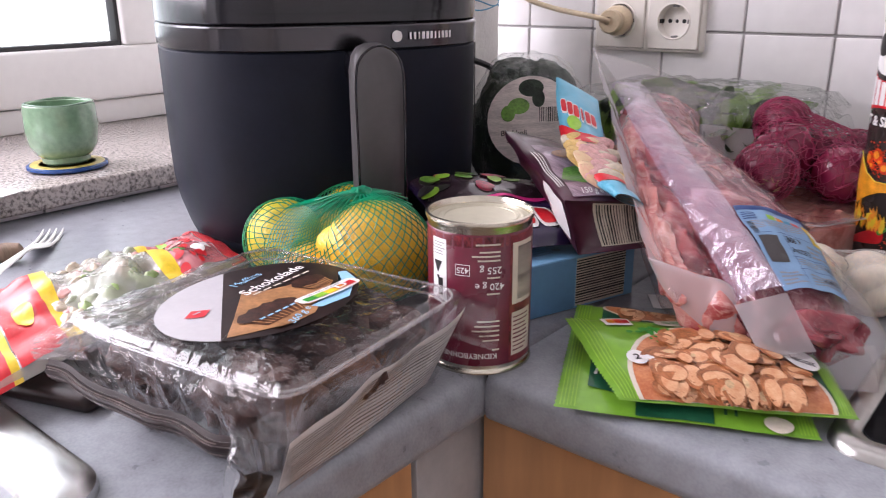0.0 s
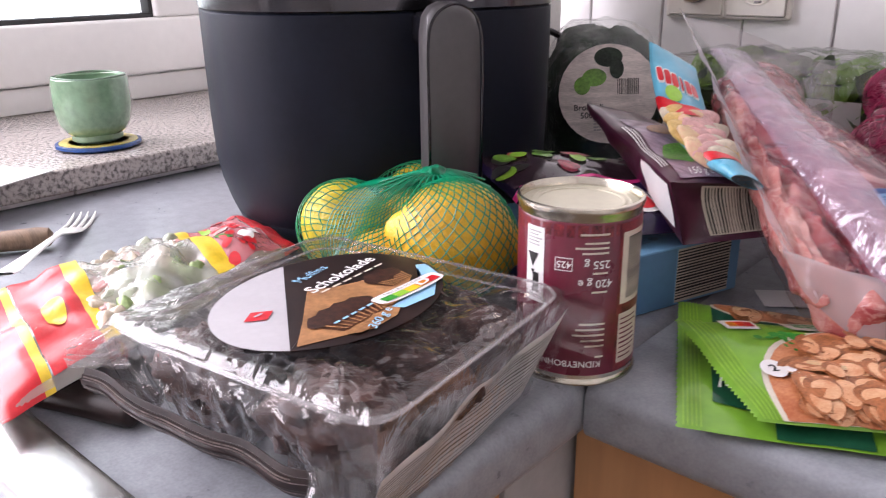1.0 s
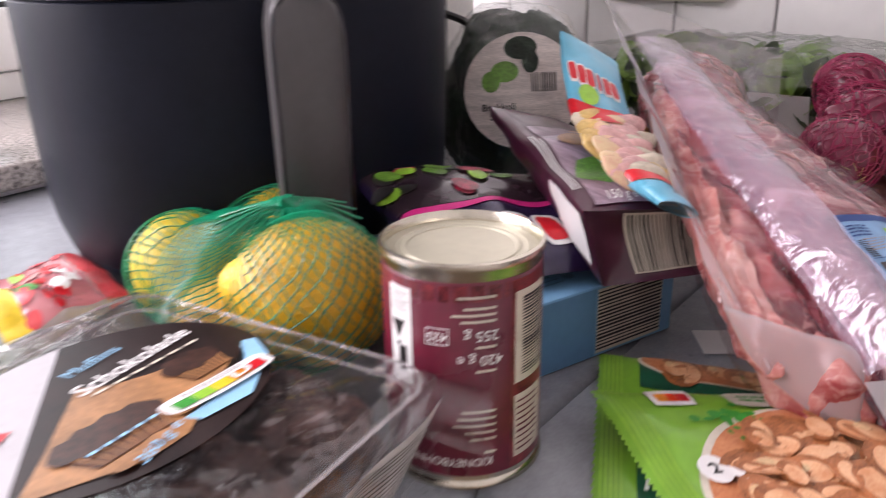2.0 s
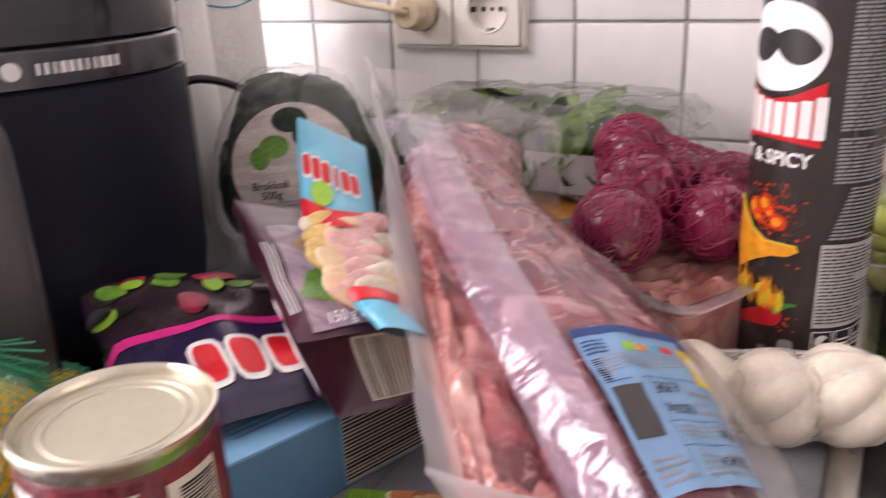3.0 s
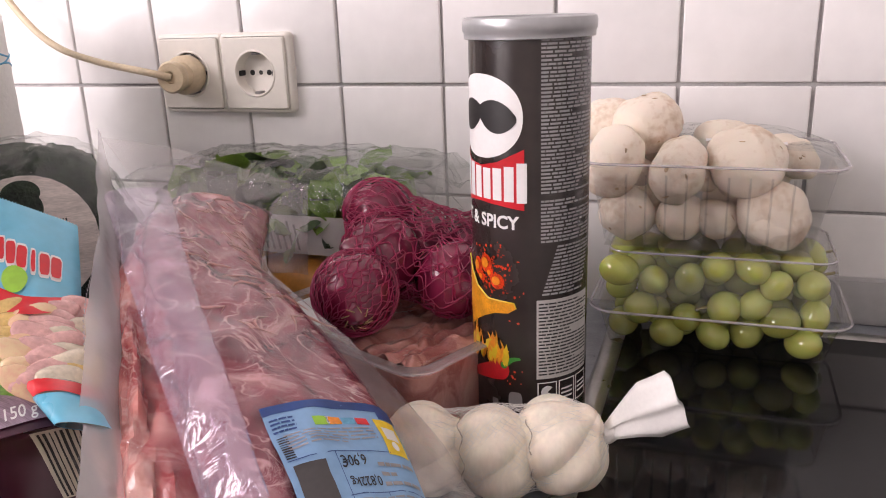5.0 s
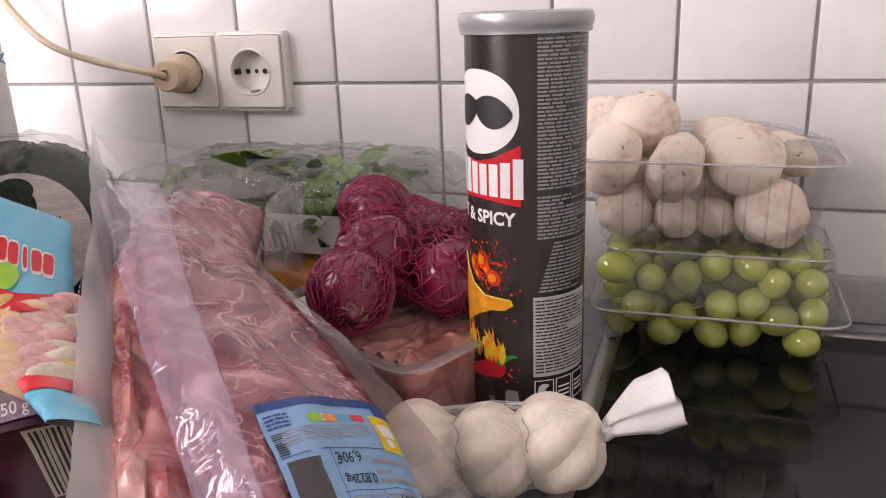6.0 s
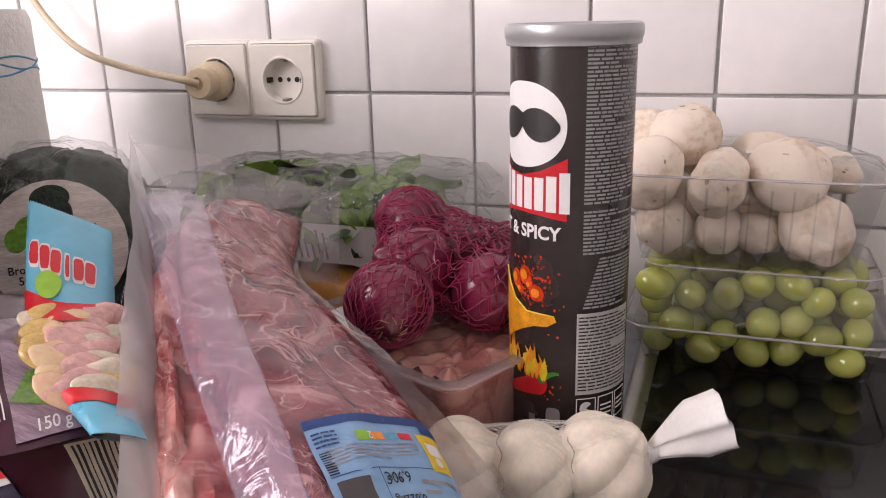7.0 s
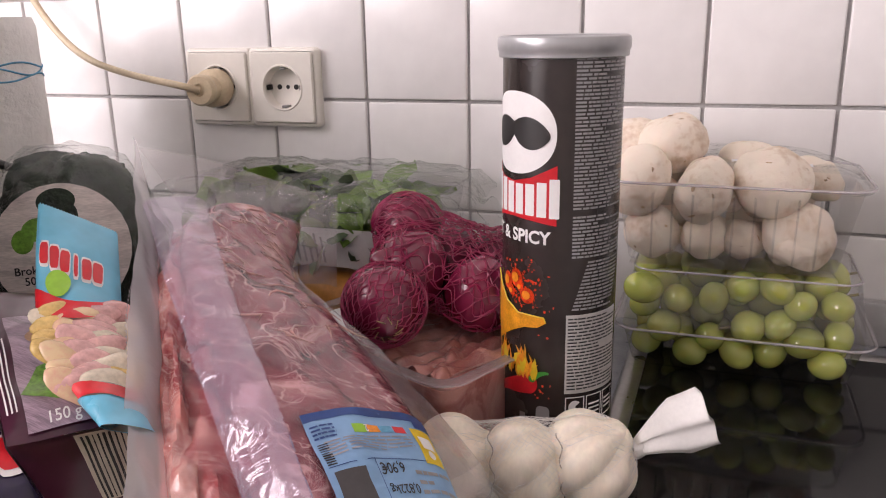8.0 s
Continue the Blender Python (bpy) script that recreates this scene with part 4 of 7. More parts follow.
K = can_side(KC, 0.0368)
k0 = -128
part("logo_oval", disc(K, k0, 0.2070, 45, 0.0245, 0.0002, 8, 48, 0, 360, 2.2), M_WHITEINK, crisp, "white oval")
part("logo_bow", join(*[disc(K, k0 + sd * (3 + 30 * q), 0.2105 - 0.0085 * q + 0.004 * q * q, 3 + 9 * math.sin(math.pi * (0.12 + 0.76 * q)), 0.0010 + 0.0085 * math.sin(math.pi * (0.10 + 0.78 * q)), 0.00034 + 0.00001 * n, 3, 20) for sd in (-1, 1) for n, q in enumerate(np.linspace(0, 1, 16))]), M_BLACKINK, crisp, "black bow shape")
part("banner", poly(K, [(k0 - 46, 0.187), (k0 - 20, 0.1795), (k0, 0.1780), (k0 + 20, 0.1810), (k0 + 46, 0.1890), (k0 + 46, 0.1525), (k0 + 20, 0.1550), (k0, 0.1560), (k0 - 20, 0.1550), (k0 - 46, 0.1505)], 0.0004), M_REDINK, crisp, "red banner")
part("banner_print", join(*[sheet(lambda a, b, n=n: K(k0 - 33 + 12 * n + 9.4 * a, 0.1580 + 0.00018 * abs(n - 3) ** 2 * -0.6 + (0.0188 + 0.0007 * (n - 3) ** 2 * 0.8) * b), 3, 4, 0, 1, 0, 1, 0.0006) for n in range(7)]), M_WHITEINK, crisp)
part("lettering", lettering(K, "HOT & SPICY", k0 - 8, 0.1445, (0.0106 / 0.0368 * 57.3, -0.0001), (0.0, 0.0112), 0.0004, 0.03), M_WHITEINK, crisp)
rk = random.Random(5)
M_GLOWRED = mat("tomato_print", (0.78, 0.055, 0.012), 0.3, vary=0.5, scale=160)
M_GOLD = mat("golden_crisp_print", (0.88, 0.36, 0.02), 0.35, vary=0.25, scale=120)
for _, (a, z, w, h) in enumerate(((k0 + 4, 0.1165, 8, 0.0062), (k0 + 18, 0.1065, 8, 0.0052), (k0 - 9, 0.113, 7, 0.006), (k0 + 10, 0.111, 4, 0.003), (k0 - 2, 0.107, 5, 0.003))):
    part("tomato_splash", disc(K, a, z, w, h, 0.0003 + 0.0001 * _, 2, 16), M_GLOWRED, crisp)
    part("tomato_splash", disc(K, a - 1, z + 0.0004, w * 0.6, h * 0.55, 0.0009 + 0.0001 * _, 2, 14), M_ORANGEINK, crisp)
part("crisp_picture", poly(K, [(k0 - 34, 0.1160), (k0 - 20, 0.1080), (k0 - 8, 0.1000), (k0 + 8, 0.0945), (k0 + 22, 0.0945), (k0 + 36, 0.0940), (k0 + 38, 0.0905), (k0 + 30, 0.0870), (k0 + 16, 0.0858), (k0 + 2, 0.0815), (k0 - 12, 0.0760), (k0 - 24, 0.0700), (k0 - 36, 0.0850)], 0.0013), M_GOLD, crisp)
part("crisp_edge", tube([K(k0 + a, z) + Vector((math.cos(radians(k0 + a)), math.sin(radians(k0 + a)), 0)) * 0.0014 for a, z in ((-34, 0.1160), (-20, 0.1080), (-8, 0.1000), (8, 0.0945), (22, 0.0945), (36, 0.0940), (38, 0.0905))], 0.0005, 5), M_YELLOWINK, crisp)
rfl = random.Random(9)
for q, mt in enumerate((M_ORANGEINK, M_GOLD, M_YELLOWINK)):
    part("flame_picture", join(*[poly(K, [(k0 + a - 2.4, z0 - 0.004), (k0 + a - 2.6, z0), (k0 + a + lean * 0.2, z0 + h * 0.6), (k0 + a + lean, z0 + h), (k0 + a + lean * 0.5 + 1.6, z0 + h * 0.5), (k0 + a + 2.4, z0), (k0 + a, z0 - 0.006)], 0.0009 + 0.0002 * q + 0.00002 * n, 2)
                                 for n, (a, z0, h, lean) in enumerate((rfl.uniform(-26, 34), rfl.uniform(0.056, 0.066), rfl.uniform(0.004, 0.016) * (1 - 0.25 * q), rfl.uniform(-7, 7)) for _ in range(22 - 5 * q))]), mt, crisp)
part("chilli_picture", join(*[disc(K, k0 - 22 + 3.6 * n, 0.0385 + 0.00075 * n - 0.00006 * (n - 6) ** 2 * (1 if n < 6 else -0.2), 3.5 + 0.5 * n, 0.0022 + 0.00042 * n, 0.0007 + 0.00002 * n, 2, 16) for n in range(13)]), M_REDINK, crisp)
part("chilli_stalk", join(*[disc(K, k0 + 25 + 2.2 * n, 0.0515 + 0.0016 * n - 0.00012 * n * n, 3.6 - 0.3 * n, 0.0024 - 0.0002 * n, 0.0012, 2, 12) for n in range(8)]), M_GREENINK, crisp)
part("splash_dots", join(*[disc(K, k0 + 12 + rfl.gauss(0, 13), 0.111 + rfl.gauss(0, 0.010), rfl.uniform(0.3, 1.5), rfl.uniform(0.0002, 0.0011), 0.0004, 1, 8) for _ in range(150)] + [disc(K, k0 + rfl.uniform(28, 44), 0.038 + rfl.uniform(0, 0.014), rfl.uniform(0.5, 1.3), rfl.uniform(0.0004, 0.0009), 0.0004, 1, 8) for _ in range(9)]), M_GLOWRED, crisp)
part("small_print", text_rows(K, -67, -2, 0.1620, 0.2510, 0.0002, 40, 3, 0.55), M_GREYINK, crisp, "rows of grey small print")
part("small_print", text_rows(K, -67, -2, 0.1320, 0.1590, 0.0002, 12, 4, 0.55), M_GREYINK, crisp)
part("small_print", text_rows(lambda u, v: K(u - 17 * max(0.0, (0.131 - v) / 0.034) + 17, v), -67, -19, 0.0985, 0.1305, 0.0002, 14, 5, 0.55), M_GREYINK, crisp)
part("facts_panel", sheet(K, 12, 6, -71, -6, 0.0430, 0.0960, 0.0002), mat("pale_grey_print", (0.56, 0.54, 0.52), 0.45), crisp)
part("facts_print", text_rows(K, -69, -8, 0.0450, 0.0945, 0.0004, 22, 6, 0.45, 8), M_BLACKINK, crisp)
for a in (-70, -48, -26):
    part("symbol_box", join(*[sheet(K, 3, 3, a + x0, a + x1, z0, z1, 0.0002) for x0, x1, z0, z1 in ((0, 20, 0.0225, 0.0232), (0, 20, 0.0398, 0.0405), (0, 1.1, 0.0225, 0.0405), (18.9, 20, 0.0225, 0.0405))] + ([disc(K, a + 10, 0.0335, 6.5, 0.0045, 0.0002, 2, 18, 40, 330), sheet(K, 3, 1, a + 4, a + 16, 0.0245, 0.0262, 0.0002)] if a < -60 else [sheet(K, 3, 1, a + 3, a + 17, z, z + 0.0012, 0.0002) for z in (0.0275, 0.0305, 0.0335)])), M_WHITEINK, crisp)
part("symbol_box", join(disc(K, k0 + 36, 0.0265, 7, 0.0068, 0.0002, 4, 24, 0, 360, 4), sheet(K, 3, 3, k0 + 10, k0 + 17, 0.0205, 0.026, 0.0002)), M_GREYINK, crisp)
part("small_print", text_rows(K, k0 + 18, k0 + 56, 0.0135, 0.0165, 0.0002, 1, 8, 0.7, 6), M_GREYINK, crisp)

# ---- bean tin ----
BC = Vector((-0.221, 0.504, CT))
tin = thing("food_tin", BC, "maroon labelled tin standing upside down near the worktop edge", "tin can")
TM = Matrix.Translation(BC)
part("shell", lathe(((0.0, 0.003), (0.034, 0.003), (0.0355, 0.0004), (0.0375, 0.0004), (0.0378, 0.0015), (0.0372, 0.003), (0.0362, 0.004), (0.0362, 0.1035), (0.0372, 0.105), (0.0378, 0.107), (0.0375, 0.109), (0.0360, 0.1095), (0.0350, 0.1075), (0.0345, 0.104)), TM, 88), M_TIN, tin)
part("end", lathe(((0.0346, 0.1045), (0.0338, 0.1040), (0.0318, 0.1040), (0.0308, 0.1050), (0.0292, 0.1050), (0.0284, 0.1042), (0.0270, 0.1042), (0.0262, 0.1050), (0.0248, 0.1050), (0.0240, 0.1040), (0.0, 0.1038)), TM, 88), M_TINLID, tin, "ridged metal end")
part("label", lathe(((0.0363, 0.0065), (0.0366, 0.0068), (0.0366, 0.1005), (0.0363, 0.101)), TM, 88), M_BEAN, tin, "maroon paper label")
B = can_side(BC, 0.0366)
b0 = -52.7
part("bean_photo", sheet(B, 10, 16, b0 + 34, b0 + 84, 0.0075, 0.0995, 0.00015), M_BEANPHOTO, tin)
part("bean_photo", sheet(B, 10, 4, b0 - 80, b0 + 32, 0.0925, 0.0998, 0.00015), M_BEANPHOTO, tin)
part("barcode_panel", sheet(B, 8, 8, b0 + 37, b0 + 72, 0.050, 0.094, 0.0003), M_CREAM, tin)
part("barcode", bars(B, b0 + 44, b0 + 70, 0.053, 0.091, 0.0005, 26, 0.55, "u", 0.6, 7, 6), M_BLACKINK, tin)
part("facts_panel", sheet(B, 8, 8, b0 + 37, b0 + 70, 0.012, 0.044, 0.0003), M_CREAM, tin)
part("facts_print", bars(B, b0 + 39, b0 + 66, 0.014, 0.042, 0.0005, 9, 0.35, "u", 0.2, 8, 6, 0.3), M_BEAN, tin)
part("recycling_panel", sheet(B, 5, 8, b0 - 58, b0 - 37, 0.050, 0.096, 0.0003), M_WHITEINK, tin)
part("recycling_symbol", join(poly(B, [(b0 - 56, 0.080), (b0 - 43, 0.080), (b0 - 49.5, 0.071)], 0.0005), poly(B, [(b0 - 52, 0.0695), (b0 - 47, 0.0695), (b0 - 49.5, 0.0665)], 0.0005), sheet(B, 3, 3, b0 - 49, b0 - 42, 0.056, 0.068, 0.0005)), M_BLACKINK, tin)
part("recycling_print", bars(B, b0 - 56, b0 - 39, 0.084, 0.094, 0.0005, 5, 0.35, "u", 0.1, 3, 3, 0.3), M_GREYINK, tin)
rot = lambda h: ((-h / 0.0366 * 57.3, 0.0), (0.0, -h))


def tin_text(s, u, v, h, bold=0.0):
    du, dv = rot(h)
    part("lettering", lettering(B, s, b0 + u, v, du, dv, 0.0004, bold), M_WHITEINK, tin)


tin_text("KIDNEYBOHNEN", -14, 0.0145, 0.0056, 0.012)
tin_text("420 g e", 11, 0.0655, 0.0068, 0.012)
tin_text("255 g", 12, 0.077, 0.0068, 0.012)
tin_text("425", -18, 0.0765, 0.0058, 0.012)
part("number_box", join(*[sheet(B, 3, 2, b0 - 26 + x0, b0 - 26 + x1, z0, z1, 0.0003) for x0, x1, z0, z1 in ((0, 16, 0.0725, 0.073), (0, 16, 0.080, 0.0805), (0, 0.7, 0.0725, 0.0805), (15.3, 16, 0.0725, 0.0805))]), M_WHITEINK, tin)
for i, (z, w) in enumerate(((0.0945, 26), (0.0895, 22), (0.0865, 30), (0.0835, 24), (0.0715, 14), (0.060, 14), (0.040, 24), (0.0365, 27), (0.033, 30), (0.0295, 22), (0.026, 18), (0.019, 8))):
    part("small_print", sheet(B, 4, 1, b0 + 22 - w, b0 + 22, z - 0.0006, z + 0.0006, 0.0003), M_CREAM, tin)

# ---- muffin pack ----
MC = Vector((-0.2775, 0.364, CT))
MM = Matrix.Translation(MC) @ Matrix.Rotation(radians(7.5), 4, "Z")
pack = thing("muffin_pack", MC, "film-wrapped tray of chocolate muffins with a round label", "muffin pack")
M_PALEGREY = mat("silver_label", (0.47, 0.45, 0.47), 0.35, vary=0.05)
HXM, HYM, TOPM = 0.089, 0.083, 0.0690
part("tray", loops([ring_at(-HXM, HXM, -HYM, HYM, 0.020, z, i, MM) for i, z in ((0.030, 0.0012), (0.021, 0.0025), (0.018, 0.008), (0.010, 0.036), (0.004, 0.0600), (0.0035, 0.0650), (-0.001, 0.0660), (-0.0015, 0.0675))], False), F_TRAY, pack, "clear plastic tray")
part("tray_rim", join(*[tube(ring_at(-HXM, HXM, -HYM, HYM, 0.020, z, i, MM), 0.0009, 5, True) for i, z in ((-0.001, 0.0668), (0.0035, 0.0615))]), F_MARGIN, pack, "clear raised rim")
rm = random.Random(11)
for i in range(3):
    for j in range(2):
        c = MM @ Vector(((j - 0.5) * 0.080, (i - 1) * 0.050, 0.0))
        cupm = Matrix.Translation(c)
        V, F = lathe([(0.0, 0.002), (0.019, 0.002)] + [(0.019 + 0.009 * k / 6, 0.002 + 0.036 * k / 6) for k in range(1, 7)], cupm, 60)
        V = [p + Vector((p.x - c.x, p.y - c.y, 0)) * (0.05 * (1 if q % 2 else -1)) for q, p in enumerate(V)]
        cupo = part("baking_cup", (V, F), M_CUPPAPER, pack)
        part("muffin", ball(c + Vector((0, 0, 0.037)), (0.0385, 0.0255, 0.0255), MM.to_3x3(), 64, 40, 0.20, i * 3.3 + j * 7.1, lambda d: 1 + 0.13 * noise.noise(d * 4 + Vector((i * 3.0, j * 5.0, 0))) + 0.13 * abs(noise.noise(d * 9 + Vector((j * 3.0, i * 5.0, 0)))) + 0.05 * noise.noise(d * 22)), M_CAKE, cupo, "cracked dark chocolate top")


def muffin_top(u, v):
    """The film over the tray, taut under the label and drawn into long creases towards one corner."""
    x, y = (u - 0.5) * 2 * HXM, (v - 0.5) * 2 * HYM
    e = max(abs(2 * u - 1), abs(2 * v - 1))
    r = math.hypot((u - 0.45) / 0.31, (v - 0.507) / 0.42)
    free = min(1.0, max(0.0, (r - 1.02) / 0.22))
    a, d = math.atan2(y + 0.110, x + 0.125), math.hypot(x + 0.125, y + 0.110)
    pull = max(0.0, 1 - d / 0.21) ** 0.7
    z = TOPM + 0.0012 * min(1, (1 - e) / 0.25) - 0.004 * max(0, (e - 0.93) / 0.07) ** 2
    z += free * pull * (0.0050 * abs(noise.noise(Vector((a * 7, 1.0, 0.5)))) + 0.0034 * abs(noise.noise(Vector((a * 19, 4.0, d * 4)))))
    z += free * (0.0020 * abs(noise.noise(Vector((x * 34 + y * 10, y * 30, 1.0)))) + 0.0012 * abs(noise.noise(Vector((x * 110, y * 70, 4.0)))))
    return MM @ Vector((x, y, z))


def muffin_skirt(k):
    """One side of the wrap, from the upper edge down past the tray's wall, pleated and crushed."""
    def S(u, v):
        a = [(-1, -1), (1, -1), (1, 1), (-1, 1)]
        (x0, y0), (x1, y1) = a[k], a[(k + 1) % 4]
        x, y = (x0 + (x1 - x0) * u) * HXM, (y0 + (y1 - y0) * u) * HYM
        fold = abs(noise.noise(Vector((u * 11, k * 4.0, v * 2.2)))) + 0.6 * abs(noise.noise(Vector((u * 27 + v * 6, k * 3.0, v * 5))))
        s = 1 - 0.16 * v + (0.035 if k == 0 else 0.0 if k == 1 else 0.06) * math.sin(math.pi * v) + (0.012 if k == 1 else 0.05) * fold * math.sin(math.pi * min(1, v * 1.1)) ** 0.5
        z = (TOPM - 0.004) * (1 - v) + 0.0015
        return MM @ Vector((x * s, y * s, z))
    return S


part("wrap", sheet(muffin_top, 110, 110), F_CLEAR, pack, "glossy creased clear film")
for k in range(4):
    part("wrap_side", sheet(muffin_skirt(k), 80, 24), F_CLEAR, pack, "glossy creased clear film")
# the film stands out in a point at one corner
part("corner_fold", sheet(lambda u, v: MM @ (Vector((-0.086, -0.080, TOPM - 0.001)).lerp(Vector((-0.106, -0.094, 0.056)), v).lerp(Vector((-0.070, -0.084, 0.046)).lerp(Vector((-0.104, -0.098, 0.046)), v), u) + Vector((0.2, -0.5, 1)) * 0.005 * noise.noise(Vector((u * 9, v * 3, 2.0)))), 24, 16), F_MARGIN, pack, "gathered film corner")
part("corner_fold", sheet(lambda u, v: MM @ (Vector((-0.088, -0.076, TOPM - 0.002)).lerp(Vector((-0.112, -0.078, 0.052)), v).lerp(Vector((-0.090, -0.040, 0.050)).lerp(Vector((-0.112, -0.070, 0.038)), v), u) + Vector((0.4, 0.2, 1)) * 0.005 * noise.noise(Vector((u * 8, v * 3, 5.0)))), 24, 16), F_CLEAR, pack)


def side_panel(u, v):
    """The loose printed flap on one side: u along it, v from its wavy upper edge to the foot."""
    y = (-0.081 + 0.166 * u) * (1 - v) + (-0.077 + 0.143 * u) * v
    top = 0.0405 + 0.0115 * max(0.0, u) ** 1.6 + 0.0030 * math.sin(u * 7.5 - 0.6) + 0.0012 * math.sin(u * 19)
    x = 0.0715 + 0.0155 * (1 - v) + 0.0035 * math.sin(u * 7.5 + 0.4) * (1 - v) + 0.0022 * math.sin(v * 6 + u * 4) * math.sin(math.pi * u)
    return MM @ Vector((x, y, 0.0018 + top * (1 - v)))


part("printed_side", sheet(side_panel, 70, 24), M_WHITEINK, pack, "white side flap with long dark bars")
part("barcode", bars(side_panel, 0.0, 1.0, 0.10, 0.985, -0.0006, 16, 0.26, "u", 0.45, 5, 60, 0.02), M_DARKBAR, pack)


def end_seal(u, v):
    """A crimped dark seal that hangs along one side of the wrap."""
    q = noise.noise(Vector((u * 5, 0.0, 3.0)))
    p = Vector((-0.090, -0.095, 0.047)).lerp(Vector((0.064, -0.092, 0.0425)), u)
    return MM @ (p + Vector((0, -0.004 * math.sin(v * 3) + 0.004 * q, -0.0130 * v + 0.003 * q - 0.0035 * math.sin(math.pi * u) + 0.0007 * math.sin(v * 31))))


# ridges of the seal, paler than its brown film
M_SEALLIGHT = mat("pale_seal_ridge", (0.16, 0.12, 0.11), 0.3, vary=0.6, scale=150)
part("end_seal", sheet(end_seal, 80, 24), M_BROWNFOIL, pack, "crimped dark brown end seal")
part("seal_ribs", bars(end_seal, 0.01, 0.99, 0.08, 0.92, -0.0006, 6, 0.16, "u", 0.3, 3, 90, 0.1), M_SEALLIGHT, pack)
part("torn_seal_edge", join(*[sheet(lambda a, b, k=k: end_seal(a, 1.0 + 0.35 * b * (0.5 + 0.5 * math.sin(k * 2.3))), 2, 2, k / 30 + 0.002, k / 30 + 0.026, 0, 1) for k in range(30)]), M_BROWNFOIL, pack)


def corner_seal(u, v):
    """The crushed end of the seal at the corner."""
    return MM @ Vector((0.056 + 0.036 * u + 0.004 * math.sin(v * 5), -0.094 - 0.008 * math.sin(u * 4) + 0.005 * noise.noise(Vector((u * 6, v * 6, 1.0))), 0.056 * (1 - v) + 0.002 + 0.004 * math.sin(u * 9) * (1 - v)))


part("corner_fold", sheet(corner_seal, 20, 26), F_CLEAR, pack)
part("end_seal", sheet(lambda u, v: corner_seal(0.30 + 0.40 * u + 0.12 * math.sin(v * 4), 0.45 + 0.53 * v), 14, 16, 0, 1, 0, 1, 0.0008), M_BROWNFOIL, pack)
part("corner_fold", sheet(lambda u, v: MM @ Vector((0.070 + 0.036 * u, 0.086 + 0.010 * u + 0.005 * math.sin(v * 9), 0.030 + 0.034 * (1 - v) - 0.008 * u)), 12, 16), F_CLEAR, pack)


def LBL(a, b):
    """The round label: a and b run from -1 to 1."""
    return muffin_top(0.4506 + 0.3056 * a, 0.507 + 0.4217 * b)


TIPA, TIPB = (math.cos(radians(166)), math.sin(radians(166))), (math.cos(radians(-59)), math.sin(radians(-59)))
part("label", disc(LBL, 0, 0, 1, 1, 0.0005, 10, 48, 166, 301), M_PALEGREY, pack, "pale grey half of the round label")
part("label", disc(LBL, 0, 0, 1, 1, 0.0005, 10, 64, -59, 166), M_BROWNFOIL, pack, "dark brown half of the round label")
part("label", poly(LBL, [(0, 0), TIPA, TIPB], 0.0007), M_BROWNFOIL, pack)
part("label_photo", poly(LBL, [(-0.30, -0.02), (-0.12, 0.10), (0.0, 0.30), (0.10, 0.62), (0.36, 0.66), (0.60, 0.30), (0.84, -0.02), (0.84, -0.30), (0.52, -0.80), (0.22, -0.50)], 0.0009), M_TAN, pack)


def tiny_muffin(a, b, w, h, seed):
    """A printed muffin: ribbed cup and crumbly dark top, lying on the label."""
    part("label_photo", poly(LBL, [(a - 0.02, b - h * 0.9), (a - 0.02, b + h * 0.9), (a + w, b + h * 0.66), (a + w, b - h * 0.66)], 0.0012), M_COCOA, pack)
    part("small_print", join(*[poly(LBL, [(a, b + q * h), (a, b + q * h + 0.02), (a + w, b + q * h * 0.7 + 0.015), (a + w, b + q * h * 0.7)], 0.0015, 2) for q in np.linspace(-0.8, 0.8, 9)]), M_TAN, pack)
    part("label_photo", disc(lambda p, q: LBL(p + 0.02 * math.sin(q * 40 + seed), q), a - 0.04, b, w * 0.62, h, 0.0016, 5, 26), mat("dark_cake_print", (0.060, 0.022, 0.014), 0.4, vary=0.6, scale=240), pack)


tiny_muffin(0.16, 0.50, 0.22, 0.20, 1.0)
tiny_muffin(0.40, -0.22, 0.26, 0.34, 4.0)
part("small_print", join(disc(LBL, 0.62, 0.16, 0.05, 0.12, 0.0018), disc(LBL, 0.76, -0.36, 0.07, 0.09, 0.0018), disc(LBL, 0.72, -0.14, 0.05, 0.07, 0.0018)), M_TAN, pack)
part("label_border", poly(LBL, [(0.28, 0.93), (0.55, 0.81), (0.86, 0.42), (0.80, 0.10), (0.68, 0.06), (0.66, 0.42), (0.50, 0.66), (0.22, 0.86)], 0.0010), M_BLUEINK, pack)
SCO = lambda p, q: LBL(0.585 + 0.085 * p + 0.03 * q - 0.02 * q * q, 0.40 + 0.33 * q)
part("score_box", disc(SCO, 0, 0, 1.35, 1.12, 0.0020, 4, 32, 0, 360, 5), M_WHITEINK, pack)
for i, mt in enumerate((M_GREENINK, M_LIMEINK, M_YELLOWINK, M_ORANGEINK, M_REDINK)):
    part("score_bar", sheet(SCO, 3, 3, -0.35, 0.85, -0.95 + 0.38 * i, -0.58 + 0.38 * i, 0.0023), mt, pack)
part("score_letter", lettering(SCO, "D", 0.2, 0.42, (0, 0.62), (-1.6, 0), 0.0027, 0.03), M_WHITEINK, pack)
part("lettering", lettering(SCO, "NUTRI-SCORE", -0.80, -0.05, (0, 0.21), (-0.62, 0), 0.0024, 0.01), M_GREYINK, pack)
part("lettering", lettering(LBL, "Schokolade", -0.27, 0.36, (-0.02, 0.185), (-0.225, 0.0), 0.0012, 0.02), M_WHITEINK, pack)
